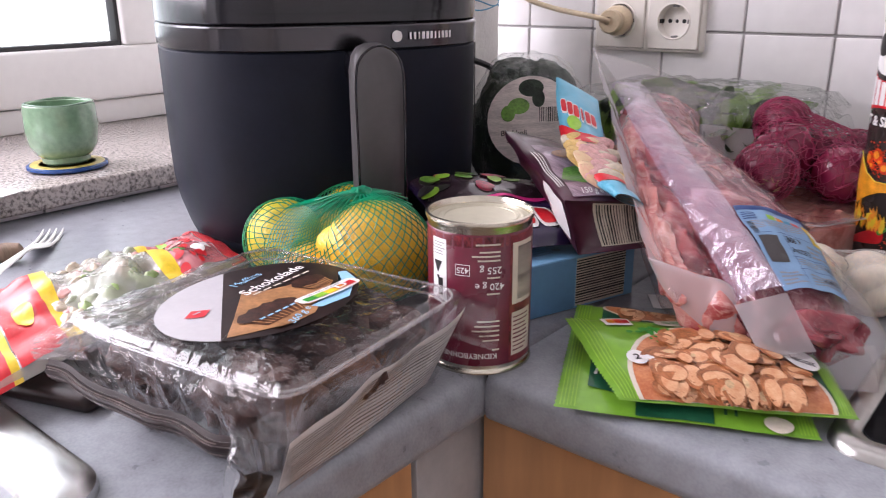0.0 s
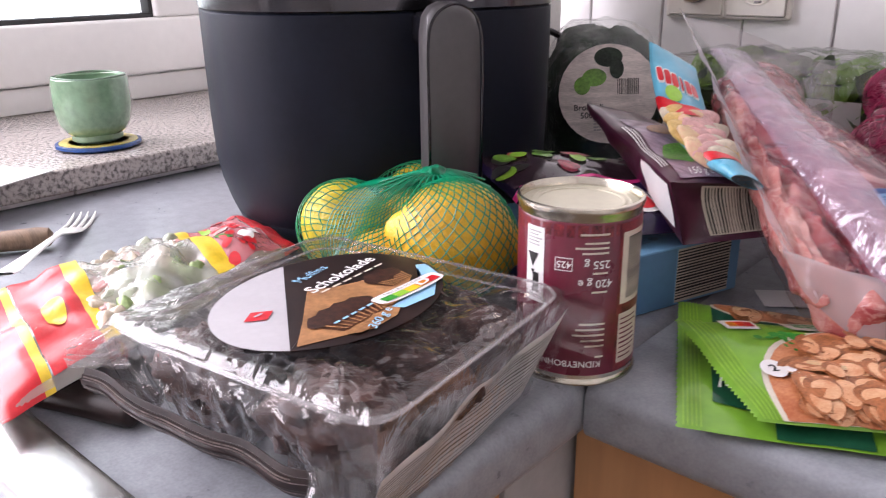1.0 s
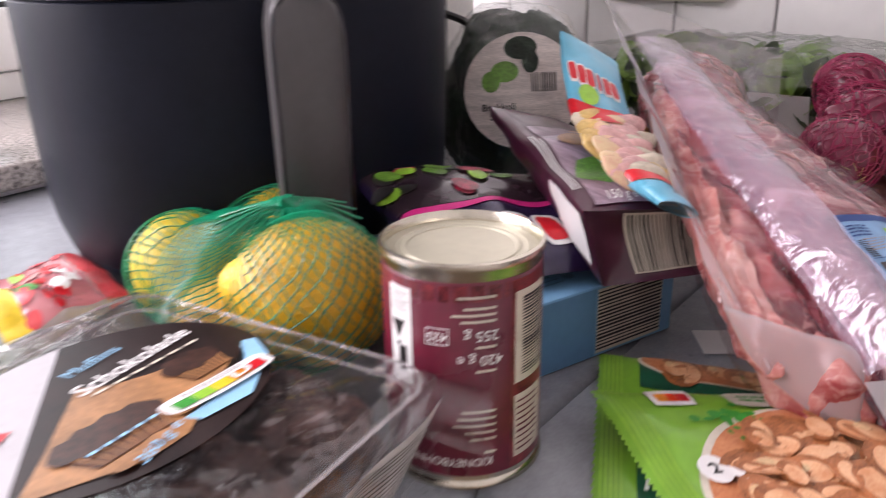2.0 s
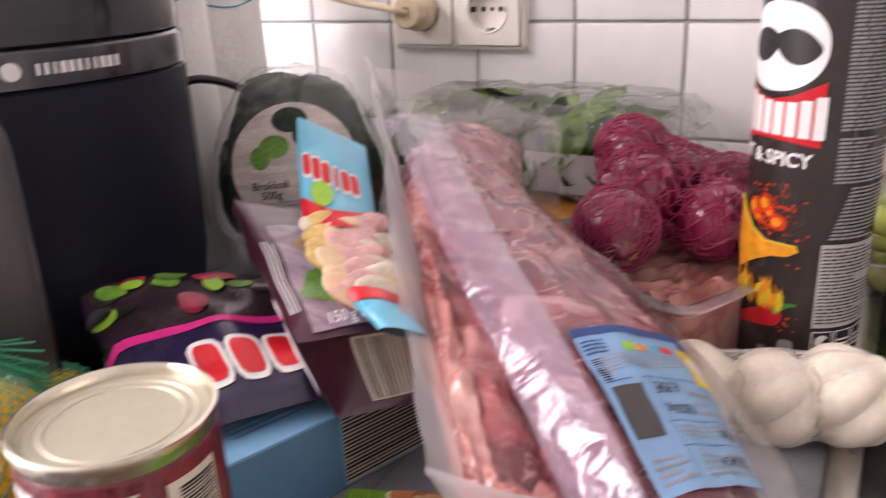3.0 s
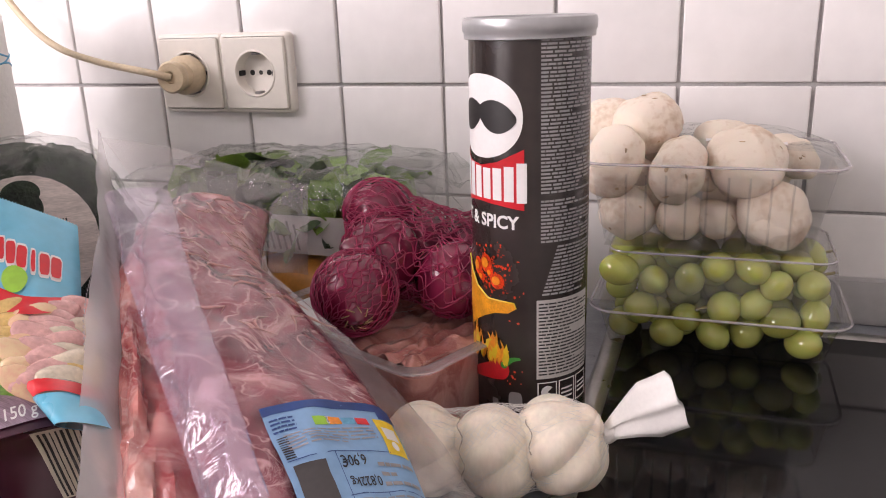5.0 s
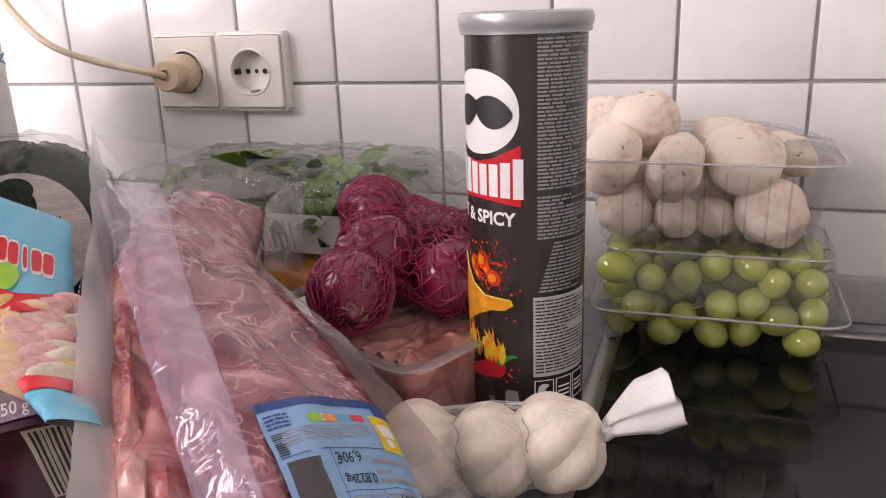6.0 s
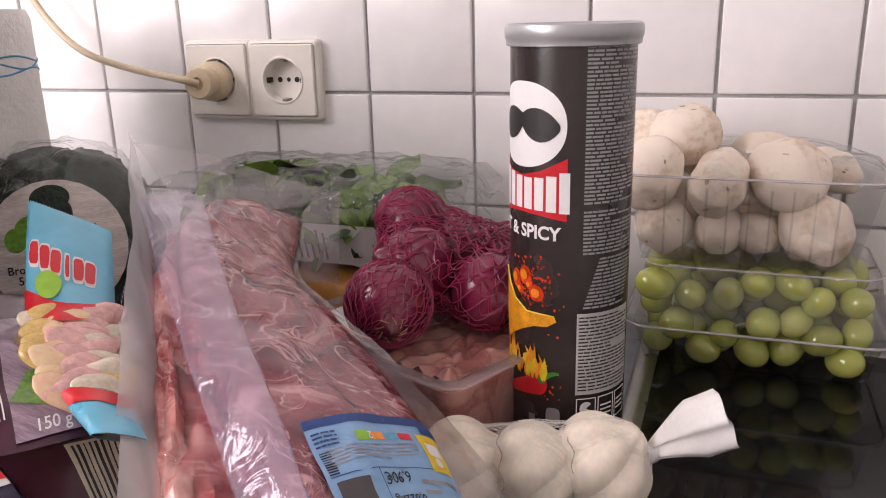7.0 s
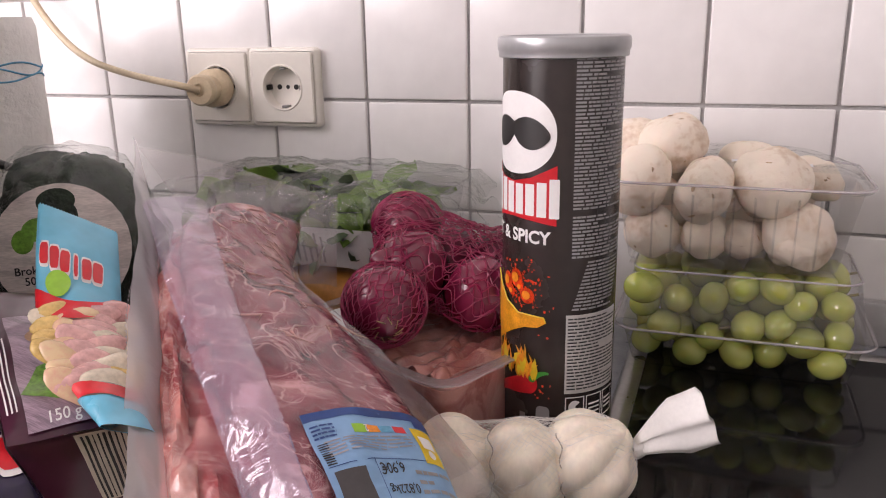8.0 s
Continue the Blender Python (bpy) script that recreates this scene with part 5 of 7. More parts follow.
part("lettering", lettering(LBL, "Muffins", -0.54, 0.22, (-0.02, 0.135), (-0.17, -0.03), 0.0012), M_BLUEINK, pack)
part("lettering", lettering(LBL, "360 g e", 0.78, -0.16, (-0.05, 0.115), (-0.145, 0.0), 0.0022, 0.01), M_BLUEINK, pack)
part("small_print", join(*[sheet(LBL, 1, 4, -0.125, -0.095, -0.02 + 0.13 * k, 0.075 + 0.13 * k, 0.0012) for k in range(6)]), M_CREAM, pack)
part("small_print", join(*[sheet(LBL, 1, 3, 0.50, 0.53, -0.42 + 0.09 * k, -0.36 + 0.09 * k, 0.0024) for k in range(5)]), M_BLUEINK, pack)
part("logo_diamond", poly(LBL, [(-0.24, -0.72), (-0.34, -0.58), (-0.20, -0.46), (-0.10, -0.60)], 0.0010), M_REDINK, pack)
part("logo_diamond", join(sheet(LBL, 2, 2, -0.245, -0.215, -0.63, -0.55, 0.0014)), M_PALEGREY, pack)

# ---- bag of sweets, red and yellow ----
def sweets_bag(a, b, c, d):
    t = thing("sweets_bag", ((a[0] + c[0]) / 2, (a[1] + c[1]) / 2, CT), "red and yellow see-through bag of fruit gums lying on the worktop", "sweets bag")
    S = corner_sheet(a, b, c, d, 0.021, Vector((0, 0, 1)), 0.009, 24, 2.0, 0.4)
    T = corner_sheet(a, b, c, d, -0.012, Vector((0, 0, 1)), 0.0, 18, 2.0, 0.4)
    part("bag", pillow(S, T, 56, 44), F_SWEETS, t, "shiny clear film")
    rg = random.Random(4)
    for k in range(56):
        u, v = rg.uniform(0.30, 0.66), rg.uniform(0.12, 0.88)
        p = S(u, v) * 0.62 + T(u, v) * 0.38
        mt = (M_GUMMYGREEN, M_GUMMYWHITE, M_GUMMYPALE, M_GUMMYPALE, M_GUMMYWHITE, M_GUMMYPINK)[k % 6]
        part("gum", ball(p, (0.014, 0.009, 0.006), Euler((rg.random() * 6, rg.random() * 6, rg.random() * 6)).to_matrix(), 18, 12, 0.3, k), mt, t, "", True, 0)
    part("print", sheet(S, 8, 24, 0.0, 0.10, 0.0, 1.0, 0.0006), M_REDINK, t, "red printed end")
    part("print", sheet(S, 14, 24, 0.72, 0.92, 0.04, 0.97, 0.0006), F_PINKPRINT, t, "pink tinted see-through print")
    part("print", join(*[disc(S, rg.uniform(0.73, 0.91), rg.uniform(0.08, 0.92), rg.uniform(0.008, 0.022), rg.uniform(0.02, 0.06), 0.0009 + 0.00002 * k, 2, 12) for k in range(26)]), M_REDINK, t)
    part("print", sheet(S, 4, 24, 0.10, 0.125, 0.0, 1.0, 0.0006), M_YELLOWINK, t)
    part("print", sheet(S, 5, 24, 0.655, 0.72, 0.04, 0.97, 0.0007), M_YELLOWINK, t, "yellow stripe")
    part("print", sheet(S, 5, 24, 0.27, 0.32, 0.03, 0.97, 0.0007), M_YELLOWINK, t, "yellow stripe")
    part("print", sheet(S, 9, 24, 0.13, 0.27, 0.03, 0.97, 0.0006), M_REDINK, t)
    for i, (u, v, ru, rv) in enumerate(((0.76, 0.35, 0.03, 0.10), (0.80, 0.6, 0.03, 0.12), (0.84, 0.3, 0.025, 0.09), (0.78, 0.78, 0.02, 0.08), (0.20, 0.4, 0.03, 0.12))):
        part("fruit_picture", disc(S, u, v, ru, rv, 0.0010 + 0.0001 * i), (M_GREENINK, M_GUMMYPINK, M_WHITEINK, M_LIMEINK, M_YELLOWINK)[i], t)
    part("logo_bar", sheet(S, 3, 8, 0.865, 0.90, 0.3, 0.7, 0.0010), M_WHITEINK, t)
    part("end_seal", bars(S, 0.925, 1.0, 0.0, 1.0, 0.0008, 9, 0.7, "v", 0.1, 2, 20), M_REDINK, t, "ribbed red seal")
    part("pinked_edge", teeth(S, ((1.0, 0.0), (1.0, 1.0)), 22, 0.003), M_REDINK, t)
    return t


sweets_bag((-0.378, 0.222, CT + 0.022), (-0.455, 0.474, CT + 0.030), (-0.560, 0.498, CT + 0.020), (-0.565, 0.262, CT + 0.018))
choc = thing("chocolate_bar", (-0.37, 0.262, CT), "dark brown wrapped chocolate bar under the sweets bag", "chocolate bar")
part("wrapper", rbox((-0.05, -0.016, 0.0005), (0.05, 0.016, 0.014), 0.006, 3, Matrix.Translation((-0.405, 0.272, CT)) @ Matrix.Rotation(radians(20), 4, "Z")), M_BROWNFOIL, choc)

# ---- lemons in a net ----
lemons = thing("lemon_net", (-0.36, 0.50, CT), "yellow lemons in a green plastic net by the air fryer", "net of lemons")
LS = [((-0.309, 0.492, 0.963), 0.039), ((-0.425, 0.496, 0.948), 0.034), ((-0.390, 0.545, 0.958), 0.034), ((-0.345, 0.552, 0.935), 0.033), ((-0.352, 0.470, 0.934), 0.033)]
for i, (c, r) in enumerate(LS):
    ax = Vector((rm.uniform(-1, 1), rm.uniform(-1, 1), rm.uniform(-0.3, 0.3))).normalized()
    if i == 0:
        ax = Vector((0.75, 0.65, -0.15)).normalized()
    q = Vector((0, 0, 1)).rotation_difference(ax).to_matrix()
    part("lemon", ball(c, (r, r, r * 1.06), q, 36, 24, 0.05, i * 2.0, lambda d: 1 + 0.16 * max(0, abs(d.z) - 0.93) / 0.07), M_LEMON if i != 1 else M_LEMONGREEN, lemons)
part("net", net(LS, (-0.362, 0.505, 0.945), 0.0030, 66, 0.46, 0.00042, CT + 0.001, (0.30, -0.05, 0.95), 110, 0.04), M_GREENNET, lemons, "green plastic mesh")
LK = Vector((-0.340, 0.507, 1.0))
part("net_knot", join(ball(LK, (0.008, 0.008, 0.007), None, 16, 12, 0.6, 3.0), *[tube(smooth_path([LK, LK + Vector((0.014 * math.cos(a), 0.014 * math.sin(a), 0.001)), LK + Vector((0.040 * math.cos(a), 0.040 * math.sin(a), -0.011 - 0.004 * math.sin(3 * a)))], 6), 0.0008, 4) for a in np.linspace(0, 6.1, 26)]), M_GREENNET, lemons, "gathered net knot")

# ---- blue carton ----
bx = Matrix.Translation((-0.209, 0.618, CT)) @ Matrix.Rotation(math.atan2(0.95, 0.32), 4, "Z")   # x runs along the front face
carton = thing("carton", (-0.28, 0.64, CT), "pale blue flat carton with a bar code on its side", "carton")
part("box", rbox((-0.064, 0.0005, 0.0005), (0.066, 0.155, 0.0465), 0.0012, 2, bx), M_BLUEBOX, carton)
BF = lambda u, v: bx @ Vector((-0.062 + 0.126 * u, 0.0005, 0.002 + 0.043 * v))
# face turned from the window, its shade put into the colour
part("side_panel", sheet(BF, 6, 3, 0.0, 0.49, 0, 1, 0.0003), M_BLUESHADEPRINT, carton)
part("barcode_panel", sheet(BF, 6, 3, 0.50, 0.93, 0.02, 0.98, 0.0003), M_CREAM, carton)
part("barcode", bars(BF, 0.50, 0.93, 0.06, 0.96, 0.0007, 17, 0.55, "u", 0.4, 9, 3, 0.03), M_BLACKINK, carton)
BT = lambda u, v: bx @ Vector((-0.062 + 0.126 * u, 0.003 + 0.15 * v, 0.0465))
part("small_print", bars(BT, 0.10, 0.42, 0.08, 0.32, 0.0004, 8, 0.35, "u", 0.1, 4, 3, 0.3), M_BLUESHADEPRINT, carton)
part("symbol", disc(BT, 0.46, 0.12, 0.03, 0.025, 0.0005), M_BLUESHADEPRINT, carton)

# ---- dark bag of berry sweets on the carton ----
berry = thing("berry_bag", (-0.31, 0.62, 0.948), "dark purple sweets bag with berry picture on a blue carton", "sweets bag")
b_a, b_b, b_c, b_d = (-0.262, 0.545, 0.957), (-0.196, 0.640, 0.957), (-0.29, 0.705, 0.975), (-0.400, 0.612, 0.985)
YS = corner_sheet(b_a, b_b, b_c, b_d, 0.020, Vector((0.1, -0.1, 1)).normalized(), 0.004, 25, 5.0, 0.45)
YT = corner_sheet(b_a, b_b, b_c, b_d, -0.006, Vector((0, 0, 1)), 0.0, 25, 5.0, 0.45)
part("bag", pillow(YS, YT, 30, 30), M_NAVY, berry)
part("print", sheet(YS, 24, 3, 0.0, 1.0, 0.40, 0.445, 0.0006), M_PINKINK, berry, "pink stripe")
part("berry_window", sheet(YS, 24, 14, 0.02, 0.98, 0.45, 0.95, 0.0006), M_BERRYDARK, berry)
ry = random.Random(8)
for k in range(20):
    u, v = ry.uniform(0.04, 0.95), ry.uniform(0.52, 0.92)
    part("berry_picture", disc(YS, u, v, ry.uniform(0.04, 0.07), ry.uniform(0.04, 0.07), 0.0010 + 0.00008 * k, 3, 14), (M_RASP, M_BLACKINK, M_LEAFINK, M_RASP, M_LIMEINK)[k % 5], berry)
for k in range(4):
    u = 0.34 + 0.15 * k
    part("logo_bar", join(disc(YS, u, 0.20, 0.072, 0.115, 0.0009, 4, 20, 0, 360, 4)), M_WHITEINK, berry)
    part("logo_bar", join(disc(YS, u, 0.20, 0.055, 0.090, 0.0013, 4, 20, 0, 360, 4)), M_REDINK, berry)

# ---- plum pouch, lying with its foot to the room ----
pouch = thing("snack_pouch", (-0.24, 0.65, 0.955), "plum coloured snack pouch with a plank picture, lying on its back", "snack pouch")
p_tl, p_tr = Vector((-0.331, 0.686, 1.027)), Vector((-0.270, 0.765, 0.992))
p_bl, p_br = Vector((-0.206, 0.590, 1.000)), Vector((-0.162, 0.664, 0.990))
PS = corner_sheet(p_bl, p_br, p_tr, p_tl, 0.010, None, 0.004, 20, 9.0, 0.5)
q_bl, q_br = Vector((-0.200, 0.606, 0.953)), Vector((-0.146, 0.645, 0.962))
PB = corner_sheet(q_bl, q_br, p_tr, p_tl, -0.006, None, 0.003, 20, 9.0, 0.5)
PG = corner_sheet(q_bl, q_br, p_br, p_bl, -0.010, None, 0.003, 25, 4.0, 0.5)
PL = corner_sheet(q_bl, p_bl, p_tl, p_tl + Vector((0, 0, -0.002)), 0.004, None, 0.003, 25, 4.0, 0.5)
PR = corner_sheet(p_br, q_br, p_tr + Vector((0, 0, -0.002)), p_tr, 0.004, None, 0.003, 25, 4.0, 0.5)
part("pouch", join(sheet(PS, 30, 30), sheet(PB, 24, 24), sheet(PG, 24, 18), sheet(PL, 20, 24), sheet(PR, 20, 24)), M_PURPLE, pouch)
part("plank_print", sheet(PS, 28, 28, 0.10, 0.985, 0.02, 0.72, 0.0007), M_PLANK, pouch, "weathered plank picture")
part("leaf_picture", poly(PS, [(0.10, 0.20), (0.20, 0.34), (0.40, 0.38), (0.58, 0.32), (0.68, 0.22), (0.50, 0.14), (0.26, 0.12)], 0.0012), M_LEAFINK, pouch)
for i, (u, v, a, b) in enumerate(((0.52, 0.15, 0.20, 0.055), (0.30, 0.50, 0.13, 0.06), (0.52, 0.46, 0.10, 0.05), (0.40, 0.60, 0.09, 0.045), (0.75, 0.35, 0.08, 0.05))):
    part("nut_picture", disc(PS, u, v, a, b, 0.0015 + 0.0001 * i), M_TAN if i else M_MUSHPRINT, pouch)
part("lettering", lettering(PS, "150 g e", 0.30, 0.055, (0.075, 0.0), (0.0, 0.062), 0.0014, 0.01), M_WHITEINK, pouch)
part("small_print", bars(PS, 0.02, 0.08, 0.12, 0.60, 0.0012, 3, 0.4, "v", 0.2, 4, 12, 0.3), M_WHITEINK, pouch)
part("white_flap", sheet(PL, 8, 10, 0.25, 0.95, 0.02, 0.28, 0.0010), M_WHITEINK, pouch)
part("barcode_panel", sheet(PG, 14, 12, 0.30, 0.97, 0.10, 0.97, 0.0008), M_CREAM, pouch)
part("barcode", bars(PG, 0.32, 0.95, 0.12, 0.95, 0.0016, 22, 0.5, "v", 0.6, 12, 12), M_BLACKINK, pouch)
part("pinked_edge", teeth(PS, ((0, 1), (1, 1)), 20, 0.002), M_PURPLE, pouch)

# ---- sky-blue sweets bag, standing ----
sw = thing("sweets_bag", (-0.20, 0.66, 0.98), "sky blue sweets bag with a red wave and clear window, standing", "sweets bag")
bag_l = smooth_path([(-0.174, 0.611, 1.004), (-0.210, 0.629, 1.012), (-0.243, 0.650, 1.028), (-0.270, 0.679, 1.054), (-0.286, 0.701, 1.077)], 10)
bag_r = smooth_path([(-0.139, 0.640, 0.988), (-0.160, 0.672, 0.996), (-0.186, 0.708, 1.008), (-0.206, 0.735, 1.020), (-0.222, 0.752, 1.032)], 10)
bag_r = [p.lerp(q, 0.46) for p, q in zip(bag_l, bag_r)]
h_n = Vector((0.42, -0.62, 0.66)).normalized()


def bag_face(bulge, crumple):
    def S(u, v):
        q = max(0.0, min(0.9999, v)) * (len(bag_l) - 1)
        i = int(q)
        a, b = bag_l[i].lerp(bag_l[i + 1], q - i), bag_r[i].lerp(bag_r[i + 1], q - i)
        p = a.lerp(b, u)
        w = max(0.0, 1 - (2 * u - 1) ** 2) ** 0.5 * max(0.0, 1 - (2 * v - 0.85) ** 2 / 1.4) ** 0.6
        k = noise.noise(p * 40) + 0.6 * noise.noise(p * 90)
        return p + h_n * (bulge * w + crumple * k * (0.3 + w))
    return S


HS, HB = bag_face(0.012, 0.0022), bag_face(-0.008, 0.001)
part("bag", pillow(HS, HB, 40, 50), F_SWEETS, sw, "shiny clear film")
part("print", sheet(lambda u, v: HS(u, 0.60 - 0.05 * math.sin(u * 3.1) + (0.40 + 0.05 * math.sin(u * 3.1)) * v), 30, 20, 0, 1, 0, 1, 0.0006), M_CYANBAG, sw, "sky blue printed film")
part("print", sheet(HB, 26, 40, 0, 1, 0.0, 1.0, -0.0004), M_CYANBAG, sw)
part("print", sheet(HS, 26, 8, 0, 1, 0.0, 0.15, 0.0006), M_CYANBAG, sw)
part("red_wave", sheet(lambda u, v: HS(u, 0.585 - 0.05 * math.sin(u * 3.1) + 0.075 * (v - 0.5) * (1.2 - 0.5 * u)), 30, 5, 0, 1, 0, 1, 0.0012), M_REDINK, sw)
part("red_wave", sheet(lambda u, v: HS(u, 0.175 + 0.012 * math.sin(u * 5) + 0.065 * (v - 0.5)), 26, 4, 0.06, 1, 0, 1, 0.0012), M_REDINK, sw)
rs = random.Random(21)
ga = (bag_r[20] - bag_l[20]).normalized()
gb = h_n.cross(ga).normalized()
for k in range(30):
    u, v = 0.10 + 0.82 * ((k * 0.618) % 1), 0.21 + 0.34 * (k + 0.5) / 30
    tw = rs.uniform(-0.7, 0.5)
    gx, gy = ga * math.cos(tw) + gb * math.sin(tw), gb * math.cos(tw) - ga * math.sin(tw)
    gm = Matrix((gx, gy, h_n)).transposed()
    part("gum", ball(HS(u, v) * 0.80 + HB(u, v) * 0.20, (rs.uniform(0.011, 0.016), rs.uniform(0.006, 0.008), 0.0036), gm, 22, 14, 0.12, k), (M_GUMMY, M_GUMMYWHITE, M_GUMMYPINK, M_GUMMYYELLOW, M_GUMMYPINK)[k % 5], sw, "", True, 0)
for k in range(6):
    uc = 0.13 + 0.125 * k
    wd = (0.05, 0.055, 0.055, 0.022, 0.055, 0.055)[k]
    part("logo_bar", disc(HS, uc, 0.745 - 0.010 * k + 0.004 * (k - 2.5) ** 2 * 0.4, wd + 0.012, 0.058, 0.0010, 3, 20, 0, 360, 5), M_WHITEINK, sw)
    part("logo_bar", disc(HS, uc, 0.745 - 0.010 * k + 0.004 * (k - 2.5) ** 2 * 0.4, wd, 0.046, 0.0014, 3, 20, 0, 360, 5), M_REDINK, sw)
part("apple_picture", disc(HS, 0.30, 0.635, 0.15, 0.050, 0.0016), M_LIMEINK, sw)
part("pinked_edge", teeth(HS, ((0, 1), (1, 1)), 26, 0.0022), M_CYANBAG, sw)

# ---- vacuum packed pork ----
# a belly roll in the first bag; the second, with a large cut and a label, overlaps it
def along(path, u):
    q = max(0.0, min(0.9999, u)) * (len(path) - 1)
    i = int(q)
    return path[i].lerp(path[min(i + 1, len(path) - 1)], q - i)


side_a = Vector((0.66, 0.74, -0.12)).normalized()
up_a = Vector((0.22, -0.05, 0.97)).normalized()


def between(A, B, lift=0.0, up=up_a, crumple=0.0, freq=30.0, over=0.0):
    """A sheet from path A (u = 0) to path B (u = 1), domed by lift and crumpled; v runs along the paths."""
    def S(u, v):
        a, b = along(A, v), along(B, v)
        w = max(0.0, 1 - (2 * u - 1) ** 2) ** 0.5 if 0 <= u <= 1 else 0.0
        p = a + (b - a) * u
        k = noise.noise(p * freq) + 0.5 * noise.noise(p * freq * 2.4)
        return p + up * (lift * w + crumple * k)
    return S


def roll_body(path, w, h, wob, seed, taper=0.10, n=64):
    rings = []
    for i in range(n + 1):
        t = i / n
        p = along(path, t)
        k = min(1.0, (t / taper) ** 0.5 if t < taper else 1.0, ((1 - t) / taper) ** 0.5 if t > 1 - taper else 1.0)
        r = []
        for j in range(28):
            a = 2 * math.pi * j / 28
            q = 1 + wob * noise.noise(Vector((t * 9 + seed, math.cos(a) * 1.4, math.sin(a) * 1.4))) + 0.4 * wob * noise.noise(Vector((t * 30 + seed, math.cos(a) * 4, math.sin(a) * 4)))
            r.append(p + side_a * (w * k * q * math.cos(a)) + up_a * (h * k * q * math.sin(a)))
        rings.append(r)
    return loops(rings)


def wavy(path, amp, seed):
    return [p + Vector((noise.noise(p * 22 + Vector((seed, 0, 0))), noise.noise(p * 22 + Vector((0, seed, 0))), noise.noise(p * 22 + Vector((0, 0, seed))))) * amp for p in path]


edge_l = wavy(smooth_path([(-0.322, 0.824, 1.097), (-0.260, 0.742, 1.060), (-0.190, 0.649, 1.021), (-0.119, 0.556, 0.981)], 20), 0.003, 3.0)
belly_mid = smooth_path([(-0.236, 0.752, 1.030), (-0.180, 0.680, 1.000), (-0.128, 0.612, 0.970), (-0.088, 0.566, 0.950)], 20)
belly = thing("meat_bag", (-0.17, 0.66, CT + 0.04), "vacuum bag with a long roll of raw pork belly", "vacuum-packed meat")
part("belly", roll_body([p + side_a * 0.006 for p in belly_mid], 0.016, 0.0165, 0.35, 1.0), M_MEAT, belly)
part("fat_layer", roll_body([p - side_a * 0.007 + up_a * 0.003 for p in belly_mid], 0.0085, 0.0135, 0.5, 7.0), M_FAT, belly, "pale fat edge")
part("lean_edge", roll_body([p + side_a * 0.022 - up_a * 0.004 for p in belly_mid], 0.012, 0.014, 0.4, 4.0), M_LEAN, belly, "dark red lean side")
belly_l = [p - side_a * 0.014 + up_a * 0.006 for p in belly_mid]
part("film_margin", sheet(between(edge_l, belly_l, 0.003, side_a, 0.0022, 24), 14, 80), F_MILKY, belly, "milky sealed film edge")
part("serrated_edge", teeth(between(edge_l, belly_l), ((0, 0.02), (0, 0.98)), 90, 0.0016), F_MILKY, belly)
part("film", roll_body([p + side_a * 0.004 for p in belly_mid], 0.024, 0.0195, 0.10, 2.0, 0.05), F_MEAT, belly, "clear shrunken film")
part("film_margin", sheet(between(smooth_path([(-0.119, 0.556, 0.981), (-0.102, 0.561, 0.955), (-0.062, 0.572, 0.924)], 12), smooth_path([(-0.120, 0.557, 0.982), (-0.090, 0.567, 0.974), (-0.066, 0.575, 0.966), (-0.060, 0.573, 0.925)], 8), 0.003, Vector((0.5, -0.8, 0.2)), 0.0012), 16, 24), F_MILKY, belly, "milky sealed film edge")
part("belly", ball((-0.083, 0.578, 0.948), (0.026, 0.014, 0.020), Matrix.Rotation(radians(35), 3, "Y"), 28, 18, 0.45, 3.0), M_FAT, belly)

cut = thing("meat_bag", (-0.10, 0.72, CT + 0.04), "vacuum bag with a large raw pork cut and blue price label", "vacuum-packed meat")
cut_l = smooth_path([(-0.264, 0.808, 1.050), (-0.236, 0.752, 1.042), (-0.180, 0.690, 1.016), (-0.122, 0.640, 0.990), (-0.042, 0.572, 0.944)], 16)
cut_r = smooth_path([(-0.222, 0.878, 1.030), (-0.186, 0.800, 1.012), (-0.140, 0.765, 1.000), (-0.064, 0.706, 0.974), (0.000, 0.640, 0.930)], 16)


def cut_top(u, v):
    """The upper face of the meat: u across, v from the far to the near end."""
    a, b = along(cut_l, v), along(cut_r, v)
    x = 2 * u - 1
    dome = max(0.0, 1 - x * x) ** 0.5
    vv = max(0.0, min(1.0, v))
    end = min(1.0, (vv / 0.05) ** 0.5, ((1 - vv) / 0.10) ** 0.5)
    bump = 0.0055 * noise.noise(Vector((u * 3.5, v * 7.0, 2.0))) + 0.0025 * noise.noise(Vector((u * 9, v * 19, 5.0))) + 0.0022 * math.sin(v * 46 + 2.5 * u) * max(0, 0.42 - v) * 2.2
    return a + (b - a) * u + up_a * ((0.013 * dome + bump * dome) * end - 0.006 * (1 - end))


def cut_low(u, v):
    a, b = along(cut_l, v), along(cut_r, v)
    return a + (b - a) * u - up_a * (0.006 + 0.026 * max(0, 1 - (2 * u - 1) ** 2) ** 0.35)


part("meat", pillow(cut_top, cut_low, 44, 90), M_PORK, cut)
rf = random.Random(6)
for i in range(34):
    u, v = rf.uniform(0.15, 0.92), rf.uniform(0.04, 0.60)
    a = rf.uniform(-1.0, 1.0)
    part("fat_vein", tube([cut_top(u + 0.05 * k * math.cos(a) * (1 + 0.5 * math.sin(k * 2 + i)), v + 0.014 * k * math.sin(a) + 0.006 * math.sin(k * 1.7 + i)) + up_a * 0.0002 for k in range(5)], [0.0003, 0.0007, 0.0009, 0.0006, 0.0002], 6), M_VEIN, cut)
part("lean_edge", roll_body([p - up_a * 0.016 + side_a * 0.004 for p in cut_l], 0.013, 0.017, 0.45, 11.0), M_LEAN, cut, "dark red lean side")
